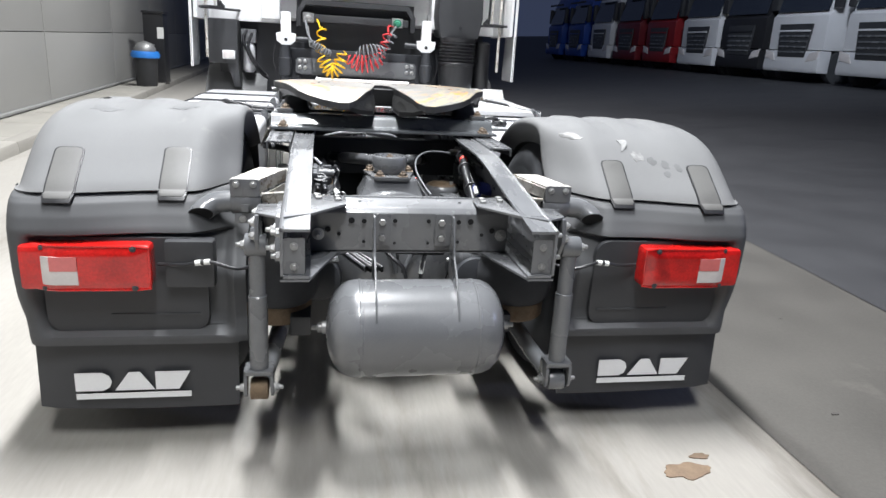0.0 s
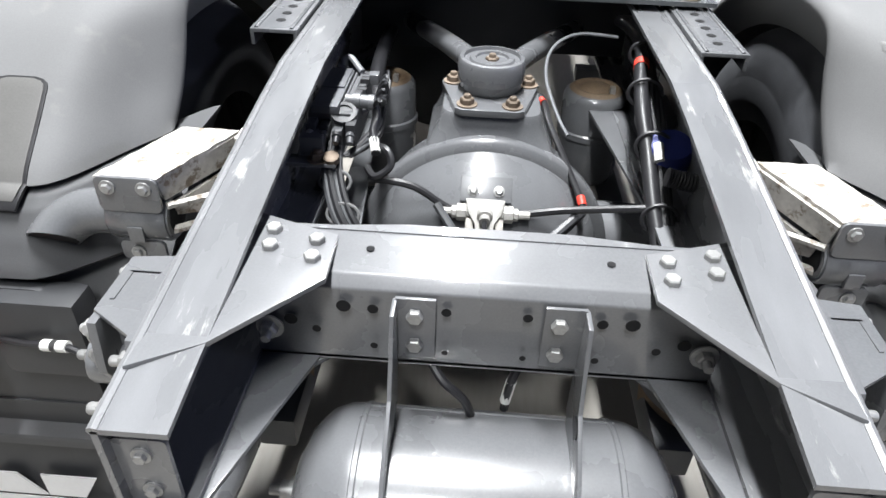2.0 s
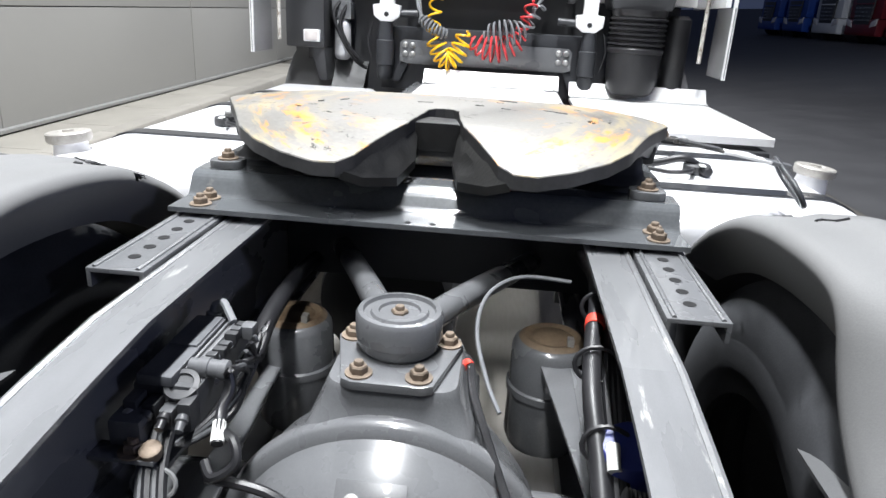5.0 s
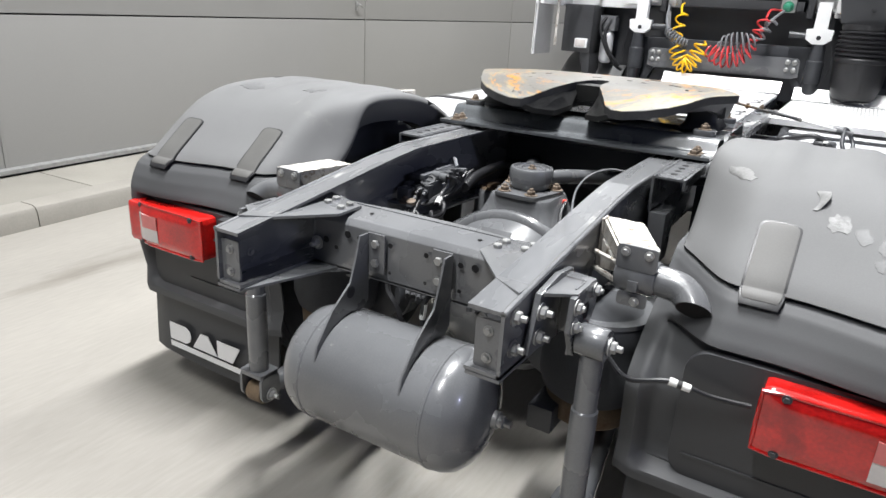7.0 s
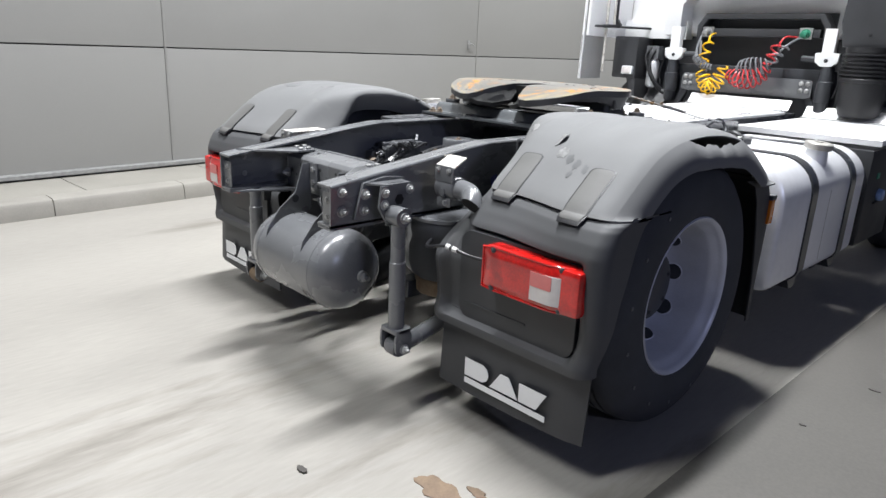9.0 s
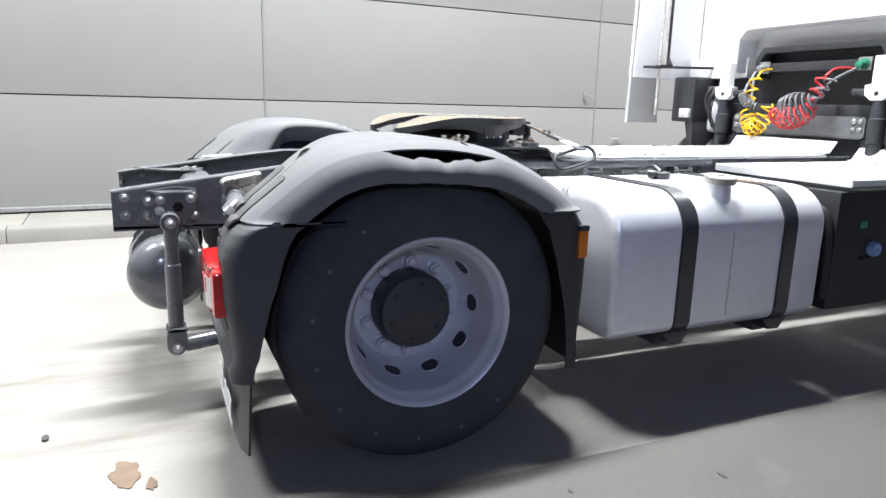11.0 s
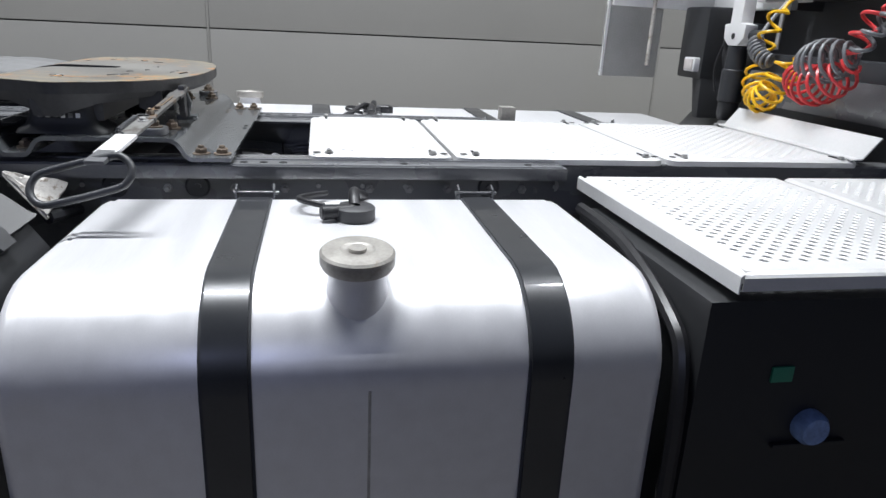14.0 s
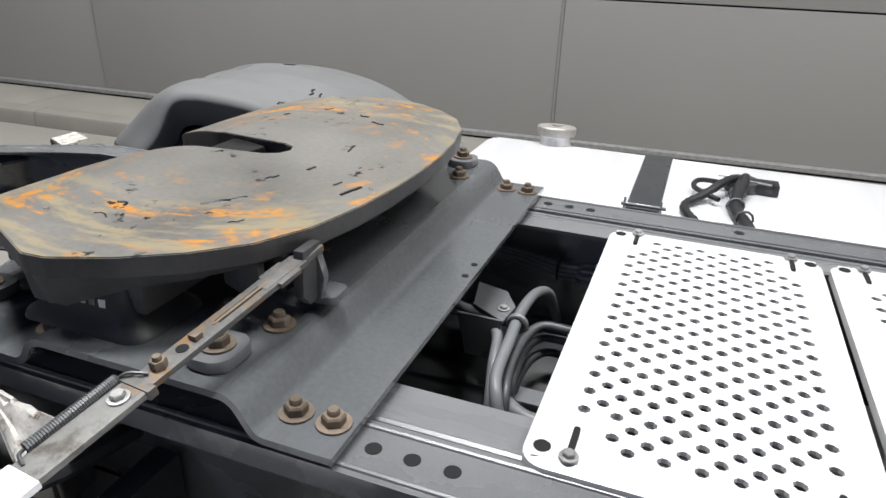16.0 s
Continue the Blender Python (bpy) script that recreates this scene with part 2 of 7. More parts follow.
SLAB = mat("pavement_concrete", (0.245, 0.232, 0.205), 0.8, 0, 0.12, 2.5, 0.2, 90, obj=0.07)
STAIN = mat("brown_stain", (0.17, 0.118, 0.078), 0.7, 0, 0.3, 14)
DEBRIS = mat("dark_debris", (0.06, 0.055, 0.05), 0.8, 0, 0.3, 14)
# dirty concrete, its tone also lowered for the lamps' fall-off to the right
APRON = mat("dirty_dimmed_concrete", (0.070, 0.065, 0.058), 0.7, 0, 0.22, 1.6, 0.15, 80, second=(0.10, 0.092, 0.082), amount=0.3, detail_scale=1.3)
# near-black tone holds the fading of the lamplight across the far yard
YARD_DIM = mat("dimmed_yard", (0.036, 0.036, 0.039), 0.7, 0, 0.2, 2, 0.15, 120)
CEIL = mat("canopy_sheet", (0.07, 0.07, 0.07), 0.6, 0, 0.05, 2)
GLASS_DARK = mat("dark_glass", (0.02, 0.025, 0.035), 0.08, 0, 0.05, 3, coat=0.5)
TRUCK_WHITE = mat("truck_white", (0.62, 0.62, 0.63), 0.35, 0, 0.05, 2)
TRUCK_RED = mat("truck_red", (0.20, 0.012, 0.015), 0.35, 0, 0.05, 2)
TRUCK_BLUE = mat("truck_blue", (0.015, 0.06, 0.30), 0.35, 0, 0.05, 2)
TRUCK_BLACK = mat("truck_black", (0.02, 0.02, 0.022), 0.35, 0, 0.05, 2)
TRUCK_MAROON = mat("truck_maroon", (0.12, 0.01, 0.015), 0.35, 0, 0.05, 2)


for m_ in (PLASTIC, PLASTIC_SHELL, RUBBER, SCUFF, SCUFF_PALE):
    m_.node_tree.nodes["Principled BSDF"].inputs["Specular IOR Level"].default_value = 0.28
GREASE_BAR = mat("dull_bar_paint", (0.17, 0.168, 0.16), 0.5, 0.1, 0.3, 16, 0.12, 160, second=(0.07, 0.06, 0.05), amount=0.4, detail_scale=14.0)
WORN_BAR = mat("worn_steel_bar", (0.115, 0.112, 0.108), 0.5, 0.3, 0.35, 20, 0.2, 160, second=(0.20, 0.115, 0.05), amount=0.5, detail_scale=22.0)


# ---- mesh helpers ----
def link(name, bm, material, parent=None, label="", smooth=40):
    me = bpy.data.meshes.new(name)
    bmesh.ops.recalc_face_normals(bm, faces=bm.faces[:])
    if smooth:
        for f in bm.faces:
            f.smooth = True
        for e in bm.edges:
            if len(e.link_faces) != 2 or e.calc_face_angle(0) > radians(smooth):
                e.smooth = False
    bm.to_mesh(me)
    bm.free()
    me.materials.append(material)
    ob = new(name, me)
    if parent:
        ob.parent = parent
    if label:
        ob["label"] = label
    return ob


def part(name, bm, material, parent, label="", smooth=40):
    return link(name, bm, material, parent, label, smooth)


def again(name, ob, parent, loc=None, m=None, label=""):
    o = new(name, ob.data)
    o.parent = parent
    if m is not None:
        o.matrix_basis = m
    elif loc is not None:
        o.location = loc
    if label:
        o["label"] = label
    return o


def bevel(bm, w, seg=2, angle=30):
    es = [e for e in bm.edges if len(e.link_faces) == 2 and e.calc_face_angle(0) > radians(angle)]
    if w and es:
        bmesh.ops.bevel(bm, geom=es, offset=w, segments=seg, affect="EDGES", profile=0.7, clamp_overlap=True)
    return bm


def box(x0, x1, y0, y1, z0, z1, bv=0.0, seg=2, bm=None):
    b = bmesh.new()
    bmesh.ops.create_cube(b, size=1)
    for v in b.verts:
        v.co = Vector(((x0 + x1) / 2 + v.co.x * (x1 - x0), (y0 + y1) / 2 + v.co.y * (y1 - y0), (z0 + z1) / 2 + v.co.z * (z1 - z0)))
    bevel(b, bv, seg)
    return join(bm, b) if bm else b


def join(a, b):
    """Adds b's geometry to a."""
    me = bpy.data.meshes.new("tmp")
    b.to_mesh(me)
    b.free()
    a.from_mesh(me)
    bpy.data.meshes.remove(me)
    return a


def basis(d):
    d = Vector(d).normalized()
    return d.to_track_quat("Z", "Y").to_matrix()


def lathe(profile, origin, axis, seg=32, bm=None, caps=True):
    """Profile of (radius, height) turned about an axis from origin."""
    b = bm or bmesh.new()
    m, o = basis(axis), Vector(origin)
    rings = []
    for r, h in profile:
        if r < 1e-5:
            rings.append([b.verts.new(o + m @ Vector((0, 0, h)))])
        else:
            rings.append([b.verts.new(o + m @ Vector((r * math.cos(2 * math.pi * i / seg), r * math.sin(2 * math.pi * i / seg), h))) for i in range(seg)])
    for p, q in zip(rings, rings[1:]):
        for i in range(seg):
            j = (i + 1) % seg
            if len(p) == 1 and len(q) == 1:
                continue
            if len(p) == 1:
                b.faces.new((p[0], q[i], q[j]))
            elif len(q) == 1:
                b.faces.new((p[i], p[j], q[0]))
            else:
                b.faces.new((p[i], p[j], q[j], q[i]))
    if caps:
        for r in (rings[0], rings[-1]):
            if len(r) > 2:
                b.faces.new(r)
    return b


def rod(p0, p1, r, seg=16, r1=None, bm=None, bv=0.0):
    p0, p1 = Vector(p0), Vector(p1)
    h = (p1 - p0).length
    r1 = r if r1 is None else r1
    prof = [(r, 0), (r1, h)]
    if bv:
        prof = [(r - bv, 0), (r, bv), (r1, h - bv), (r1 - bv, h)]
    return lathe(prof, p0, p1 - p0, seg, bm)


def smooth_path(pts, n=6):
    pts = [Vector(p) for p in pts]
    out = []
    for i in range(len(pts) - 1):
        p0, p1, p2, p3 = pts[max(i - 1, 0)], pts[i], pts[i + 1], pts[min(i + 2, len(pts) - 1)]
        for k in range(n):
            t = k / n
            out.append(0.5 * ((2 * p1) + (p2 - p0) * t + (2 * p0 - 5 * p1 + 4 * p2 - p3) * t * t + (3 * p1 - p0 - 3 * p2 + p3) * t ** 3))
    out.append(pts[-1])
    return out


def tube(pts, r, seg=8, n=6, bm=None, closed=False, ribs=0.0):
    b = bm or bmesh.new()
    path = smooth_path(pts, n) if n > 1 else [Vector(p) for p in pts]
    prev = None
    rings = []
    for i, p in enumerate(path):
        d = (path[min(i + 1, len(path) - 1)] - path[max(i - 1, 0)])
        if closed:
            d = path[(i + 1) % len(path)] - path[i - 1]
        d = d.normalized() if d.length > 1e-9 else Vector((0, 0, 1))
        if prev is None:
            u = d.orthogonal().normalized()
        else:
            u = (prev - d * prev.dot(d))
            u = u.normalized() if u.length > 1e-6 else d.orthogonal().normalized()
        prev = u
        w = d.cross(u)
        rr = r * (1 + (ribs if i % 2 else -ribs))
        rings.append([b.verts.new(p + rr * (math.cos(2 * math.pi * k / seg) * u + math.sin(2 * math.pi * k / seg) * w)) for k in range(seg)])
    pairs = list(zip(rings, rings[1:])) + ([(rings[-1], rings[0])] if closed else [])
    for p, q in pairs:
        for k in range(seg):
            b.faces.new((p[k], p[(k + 1) % seg], q[(k + 1) % seg], q[k]))
    if not closed:
        b.faces.new(rings[0])
        b.faces.new(rings[-1])
    return b


def plate(poly, axis, a, b_, bv=0.0, bm=None):
    """A flat plate: a polygon of two coordinates, from a to b along the axis."""
    b = bmesh.new()
    def at(u, v, w):
        return {"x": (w, u, v), "y": (u, w, v), "z": (u, v, w)}[axis]
    lo = [b.verts.new(at(u, v, a)) for u, v in poly]
    hi = [b.verts.new(at(u, v, b_)) for u, v in poly]
    b.faces.new(lo)
    b.faces.new(hi)
    k = len(poly)
    for i in range(k):
        b.faces.new((lo[i], lo[(i + 1) % k], hi[(i + 1) % k], hi[i]))
    bmesh.ops.recalc_face_normals(b, faces=b.faces[:])
    bevel(b, bv)
    return join(bm, b) if bm else b


def folded(profile, t, axis, a, b_, bv=0.0, bm=None):
    """Sheet metal folded along a profile of two coordinates, of thickness t to the left of it."""
    off = []
    pts = [Vector(p) for p in profile]
    for i, p in enumerate(pts):
        d0 = (p - pts[i - 1]).normalized() if i else None
        d1 = (pts[i + 1] - p).normalized() if i < len(pts) - 1 else None
        d0, d1 = d0 or d1, d1 or d0
        n0, n1 = Vector((-d0.y, d0.x)), Vector((-d1.y, d1.x))
        n = (n0 + n1).normalized()
        off.append(p + n * (t / max(0.35, n.dot(n0))))
    return plate([tuple(p) for p in pts] + [tuple(p) for p in reversed(off)], axis, a, b_, bv, bm)


def bolt(r=0.012, h=0.010, washer=True, tail=0.0):
    """A hexagon bolt on z = 0."""
    b = bmesh.new()
    z = 0.0
    if washer:
        lathe([(r * 1.65, 0), (r * 1.65, 0.003), (r * 1.3, 0.0035)], (0, 0, 0), (0, 0, 1), 18, b)
        z = 0.003
    lathe([(r * 1.12, z), (r * 1.12, z + h * 0.8), (r * 0.95, z + h)], (0, 0, 0), (0, 0, 1), 6, b)
    if tail:
        lathe([(r * 0.6, z + h), (r * 0.6, z + h + tail), (r * 0.5, z + h + tail + 0.002)], (0, 0, 0), (0, 0, 1), 10, b)
    return b


def round_rect(w, h, r, n=5, cx=0.0, cy=0.0):
    out = []
    for sx, sy, a0 in ((1, 1, 0), (-1, 1, 90), (-1, -1, 180), (1, -1, 270)):
        for i in range(n + 1):
            a = radians(a0 + 90 * i / n)
            out.append((cx + sx * (w / 2 - r) + r * math.cos(a), cy + sy * (h / 2 - r) + r * math.sin(a)))
    return out


def put_bolt(name, src, parent, p, d, label=""):
    m = Matrix.Translation(p) @ basis(d).to_4x4()
    return again(name, src, parent, m=m, label=label)


HOLD = []


def source(bm, material, name="bolt", smooth=35):
    """A mesh kept as data only, to be shared."""
    ob = link(name, bm, material, None, "", smooth)
    HOLD.append(ob)
    return ob


# ---- the setting ----
def rise(x, y):
    """The yard climbs gently away from the wall."""
    d = max(0.0, x - 2.2)
    return 0.092 * d * d / (d + 2.0) if d < 60 else 0.092 * 60 * 60 / 62.0


def ground_sheet():
    b = bmesh.new()
    xs = [-900, -300, -60, -20, -8, -5, -3.2] + [-3 + 0.5 * i for i in range(11)] + [2.6, 3, 3.5, 4, 5, 6, 7, 8, 10, 12, 15, 20, 30, 45, 62, 300, 900]
    ys = [-900, -200, -60, -20, -12] + [-10 + 2 * i for i in range(21)] + [40, 60, 120, 400, 900]
    rows = [[b.verts.new((x, y, rise(x, y))) for x in xs] for y in ys]
    for r, q in zip(rows, rows[1:]):
        for i in range(len(xs) - 1):
            b.faces.new((r[i], r[i + 1], q[i + 1], q[i]))
    return b


tagged(link("ground", ground_sheet(), CONCRETE), "pale worn concrete yard with tyre marks and stains", "ground", kind="structure")



# dark sheet laid where the yard fades out of the lamplight
def dim_yard_sheet():
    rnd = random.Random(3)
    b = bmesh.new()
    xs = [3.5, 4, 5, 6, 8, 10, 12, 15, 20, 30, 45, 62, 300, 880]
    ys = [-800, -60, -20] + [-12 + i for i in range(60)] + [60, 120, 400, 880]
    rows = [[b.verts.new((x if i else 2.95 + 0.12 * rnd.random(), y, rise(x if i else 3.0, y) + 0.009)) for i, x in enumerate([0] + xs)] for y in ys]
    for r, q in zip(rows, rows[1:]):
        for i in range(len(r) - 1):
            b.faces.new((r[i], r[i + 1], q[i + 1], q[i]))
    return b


tagged(link("road", dim_yard_sheet(), YARD_DIM), "yard beyond the concrete apron, painted dark for the fading light", "road", kind="structure")


# dirty strip, darkened as well for light that weakens away from the lamps
def apron_sheet():
    b = bmesh.new()
    xs = [1.43, 2.0, 2.6, 3, 3.5, 4, 5, 6]
    ys = [-800, -60, -20] + [-12 + 2 * i for i in range(30)] + [60, 120, 400, 880]
    rows = [[b.verts.new((x, y, rise(x, y) + 0.004)) for x in xs] for y in ys]
    for r, q in zip(rows, rows[1:]):
        for i in range(len(r) - 1):
            b.faces.new((r[i], r[i + 1], q[i + 1], q[i]))
    return b


tagged(link("apron", apron_sheet(), APRON), "dirty grey-brown concrete strip beside the bay, darkened for the fading light", "ground", kind="structure")

# wall frame: s runs along the wall, d away from it
WU, WN = Vector((-0.045, 1, 0)).normalized(), Vector((1, 0.045, 0)).normalized()
WM = Matrix(((WN.x, WU.x, 0, -4.06), (WN.y, WU.y, 0, 0), (0, 0, 1, 0), (0, 0, 0, 1)))


def walled(ob):
    ob.matrix_basis = WM
    return ob


wall = walled(tagged(link("wall_west", box(-0.3, -0.05, -16, 34, 0.0, 7.6), WALL_GAP), "grey sandwich-panel wall of a large hall", "wall", kind="structure"))
PANEL_S, PANEL_Z = 4.28, 1.085
panel_src = source(box(-0.05, 0.0, 0.011, PANEL_S - 0.011, 0.006, PANEL_Z - 0.006, 0.006, 2), WALL, "panel")
for i in range(-4, 8):
    for k in range(7):
        again("panel", panel_src, wall, (0, 0.30 + (i) * PANEL_S, 0.125 + k * PANEL_Z))
for i in range(-4, 9):
    part("joint_cover", box(-0.03, 0.006, 0.30 + i * PANEL_S - 0.010, 0.30 + i * PANEL_S + 0.010, 0.17, 7.6, 0.003), WALL, wall, "narrow vertical cover strip")
walled(tagged(link("trim", folded([(0.0, 0.185), (0.035, 0.175), (0.035, 0.15), (0.012, 0.14)], 0.003, "y", -16, 34), STEEL), "bright folded drip edge along the wall foot", "trim", kind="structure"))

pav = walled(tagged(link("pavement", box(-0.2, 0.60, -16, 34, -0.1, 0.108), KERB), "narrow raised concrete pavement along the wall", "pavement", kind="structure"))
slab_src = source(box(0.0, 0.64, 0.004, 1.196, 0.09, 0.128, 0.006), SLAB, "slab")
for i in range(34):
    again("slab", slab_src, pav, (0.0, -12 + i * 1.2 + 0.5, 0))
kerb = walled(tagged(link("kerb", box(0.58, 0.79, -16, 34, -0.1, 0.10), KERB), "grey concrete kerb stones with thin joints", "kerb", kind="structure"))
kerb_src = source(plate([(0.645, -0.05), (0.825, -0.05), (0.815, 0.095), (0.802, 0.122), (0.775, 0.132), (0.645, 0.132)], "y", 0.003, 0.997, 0.004), KERB, "kerb_stone")
for i in range(36):
    again("kerb_stone", kerb_src, kerb, (0, -11 + i * 1.0, 0))

# unseen canopy with strip lamps, assumed over the loading place; dark to bounce little
tagged(link("ceiling", box(-4.2, 4.4, -9, 16, 9.0, 9.15), CEIL), "plain dark sheet canopy, unseen overhead", "ceiling", kind="structure")
for lx, ly, lz, watts in LAMPS:
    cl = tagged(link("ceiling_light", box(lx - 0.2, lx + 0.2, ly - 1.65, ly + 1.65, lz, lz + 0.09, 0.01), STEEL), "long metal strip lamp hung under the canopy", "lamp", group="canopy lamps")
    for s in (-1, 1):
        part("hanger", rod((lx, ly + s * 1.2, lz + 0.08), (lx, ly + s * 1.2, 9.01), 0.008, 8), STEEL, cl)

# mast and head made up to carry the added side fill
mast_ = tagged(new("added_mast"), "added mast and lamp head carrying the unseen side fill light", "lamp")
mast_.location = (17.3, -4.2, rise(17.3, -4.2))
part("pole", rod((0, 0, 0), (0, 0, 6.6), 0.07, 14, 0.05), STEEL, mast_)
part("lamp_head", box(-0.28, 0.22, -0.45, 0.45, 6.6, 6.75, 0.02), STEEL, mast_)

# ground joints, stains and litter


def blot(cx, cy, r, seed, material, name, label, h=0.004):
    rnd = random.Random(seed)
    poly = []
    raw = [0.6 + 0.6 * rnd.random() for i in range(30)]
    for i in range(30):
        a = 2 * math.pi * i / 30
        k = r * (raw[i - 1] + 2 * raw[i] + raw[(i + 1) % 30]) / 4
        poly.append((cx + 1.9 * k * math.cos(a), cy + k * math.sin(a)))
    b = plate(poly, "z", -0.01, h)
    for v in b.verts:
        v.co.z += rise(v.co.x, v.co.y)
    ob = link(name, b, material)
    return tagged(ob, label, "stain" if "stain" in name else "leaf litter")


blot(0.98, -0.98, 0.052, 1, STAIN, "oil_stain", "rusty brown oil stain on the concrete")
blot(1.07, -0.90, 0.02, 2, STAIN, "oil_stain", "small rusty brown oil stain on the concrete")
LITTER = [(2.28, 0.32), (1.82, -0.67), (1.7, 0.9), (1.75, 1.9), (2.6, 1.5), (0.55, -1.6), (0.1, -2.0), (0.62, -1.25), (3.0, 2.4), (2.3, -1.2), (1.6, 0.35), (-0.9, -1.9)]
for i, (x, y) in enumerate(LITTER):
    blot(x, y, 0.007 + 0.007 * ((i * 7) % 5) / 5, 10 + i, DEBRIS, "litter", "dry dark scrap lying on the concrete", 0.008)

# ---- bin, box and post at the far end of the wall ----
bin_ = tagged(new("rubbish_bin"), "black round rubbish bin with a blue bag liner", "bin")
bin_.location = (-4.06, 13.3, 0.128)
part("body", lathe([(0.20, 0), (0.215, 0.02), (0.255, 0.70), (0.26, 0.72)], (0, 0, 0), (0, 0, 1), 28), PLASTIC_DARK, bin_)
part("bag", lathe([(0.262, 0.62), (0.29, 0.60), (0.30, 0.66), (0.275, 0.735), (0.24, 0.74), (0.22, 0.66)], (0, 0, 0), (0, 0, 1), 20, caps=False), BLUE, bin_, "blue plastic bag folded over the rim")
part("lid", lathe([(0.22, 0.74), (0.22, 0.80), (0.15, 0.90), (0.05, 0.94), (0, 0.945)], (0, 0, 0), (0, 0, 1), 24), STEEL, bin_, "grey domed lid")
cab_box = tagged(new("service_cabinet"), "tall dark grey service cabinet beside the bin", "cabinet")
cab_box.location = (-4.12, 14.6, 0.128)
part("body", box(-0.2, 0.24, -0.25, 0.25, 0, 1.55, 0.02), TRUCK_BLACK, cab_box)
part("top", box(-0.22, 0.26, -0.27, 0.27, 1.55, 1.60, 0.01), TRUCK_BLACK, cab_box)
part("notice", box(0.1, 0.245, -0.254, -0.25, 1.0, 1.25, 0.0), WHITE_TAG, cab_box, "white paper notice")
part("latch", rod((0.02, -0.25, 0.85), (0.02, -0.29, 0.85), 0.02, 12), STEEL, cab_box)
wd = tagged(new("wall_latch"), "small steel latch on the wall panel", "latch")
wd.matrix_basis = WM @ Matrix.Translation((0.0, 4.40, 1.36))
part("plate", box(0, 0.012, -0.018, 0.018, -0.05, 0.05, 0.003), STEEL, wd)
part("lever", tube([(0.012, 0, 0.01), (0.045, 0, 0.012), (0.05, 0.03, 0.005), (0.05, 0.075, -0.02)], 0.007, 8, 4), STEEL, wd)

# ---- parked lorries across the yard ----


def parked(x, y, paint, colour, tall=True):
    t = tagged(new("parked_truck"), f"{colour} tractor lorry parked in a row across the yard", "truck", group="row of parked trucks")
    t.matrix_basis = Matrix.Translation((x, y, rise(x, y))) @ Matrix.Rotation(radians(90), 4, "Z")
    w = 1.22
    prof = [(0.0, 0.95), (-0.02, 1.9), (0.10, 2.0), (0.32, 3.05), (0.55, 3.55), (2.2, 3.75), (2.2, 0.95)]
    part("cab", plate([(-v[0], v[1]) for v in prof], "x", -w, w, 0.07), paint, t)
    part("windscreen", folded([(-0.045, 2.03), (-0.26, 3.0)], -0.02, "x", -1.08, 1.08), GLASS_DARK, t, "dark windscreen")
    part("visor", box(-1.1, 1.1, 0.02, -0.28 + 0.36, 3.06, 3.16, 0.02), PLASTIC_DARK, t)
    part("bumper", plate([(0.06, 0.32), (0.09, 0.42), (0.07, 0.92), (-0.3, 0.95), (-0.3, 0.32)], "x", -w - 0.01, w + 0.01, 0.05), paint, t)
    g = part("grille", plate([(-0.72, 1.68), (0.72, 1.68), (0.60, 0.74), (-0.60, 0.74)], "y", 0.03, 0.095, 0.02), PLASTIC_DARK, t)
    for i in range(5):
        z = 0.86 + i * 0.15
        part("grille_bar", box(-0.60 - i * 0.022, 0.60 + i * 0.022, 0.09, 0.115, z, z + 0.05, 0.006), paint if i == 4 else CHASSIS, g)
    for s in (-1, 1):
        part("headlight", plate([(s * 0.70, 0.62), (s * 1.16, 0.70), (s * 1.2, 0.95), (s * 0.82, 0.86)], "y", 0.04, 0.10, 0.015), LENS_CLEAR, t)
        part("mirror", box(s * 1.32 - 0.10, s * 1.32 + 0.10, -0.25, -0.05, 2.1, 2.9, 0.04), PLASTIC_DARK, t)
        part("wheel", lathe([(0.28, 0), (0.48, 0.02), (0.5, 0.06), (0.5, 0.24), (0.48, 0.28), (0.28, 0.28)], (s * 0.90, -0.75, 0.5), (s, 0, 0), 24), RUBBER, t)
    part("lower_body", box(-1.0, 1.0, -3.0, -0.3, 0.45, 0.95, 0.03), PLASTIC_DARK, t)
    part("chassis", box(-0.4, 0.4, -5.9, -2.2, 0.6, 0.95, 0.02), CHASSIS_DARK, t)
    return t


for y, paint, colour in ((11.3, TRUCK_WHITE, "white"), (14.2, TRUCK_WHITE, "white"), (16.7, TRUCK_BLACK, "black"), (19.2, TRUCK_WHITE, "white"), (22.0, TRUCK_RED, "red"), (24.9, TRUCK_MAROON, "maroon"), (27.8, TRUCK_WHITE, "white"), (31.0, TRUCK_BLUE, "blue"), (8.4, TRUCK_WHITE, "white"), (34.2, TRUCK_BLUE, "blue"), (5.4, TRUCK_WHITE, "white")):
    parked(13.6, 1.10 * y + 0.4, paint, colour)

# ---- the tractor unit ----
truck = tagged(new("tractor_truck"), "white two-axle tractor truck with grey chassis and bare fifth wheel", "truck")
BOLT = source(bolt(0.011, 0.010, True, 0.004), STEEL)
BOLT_TAIL = source(bolt(0.012, 0.012, True, 0.011), STEEL)
BOLT_WIDE = source(lathe([(0.032, 0), (0.032, 0.012), (0.027, 0.018), (0.010, 0.018), (0.010, 0.024), (0, 0.025)], (0, 0, 0), (0, 0, 1), 20), CHASSIS_DARK)
BOLT_RUST = source(bolt(0.0135, 0.013, True, 0.005), RUSTY)
BOLT_SMALL = source(bolt(0.007, 0.006, True), STEEL)
BOLT_PLATE = source(bolt(0.0105, 0.009, False, 0.0), STEEL)
BOLT_NUT = source(bolt(0.0085, 0.010, False, 0.003), RUSTY)
BOLT_DARK = source(bolt(0.006, 0.005, True), CHASSIS_DARK)
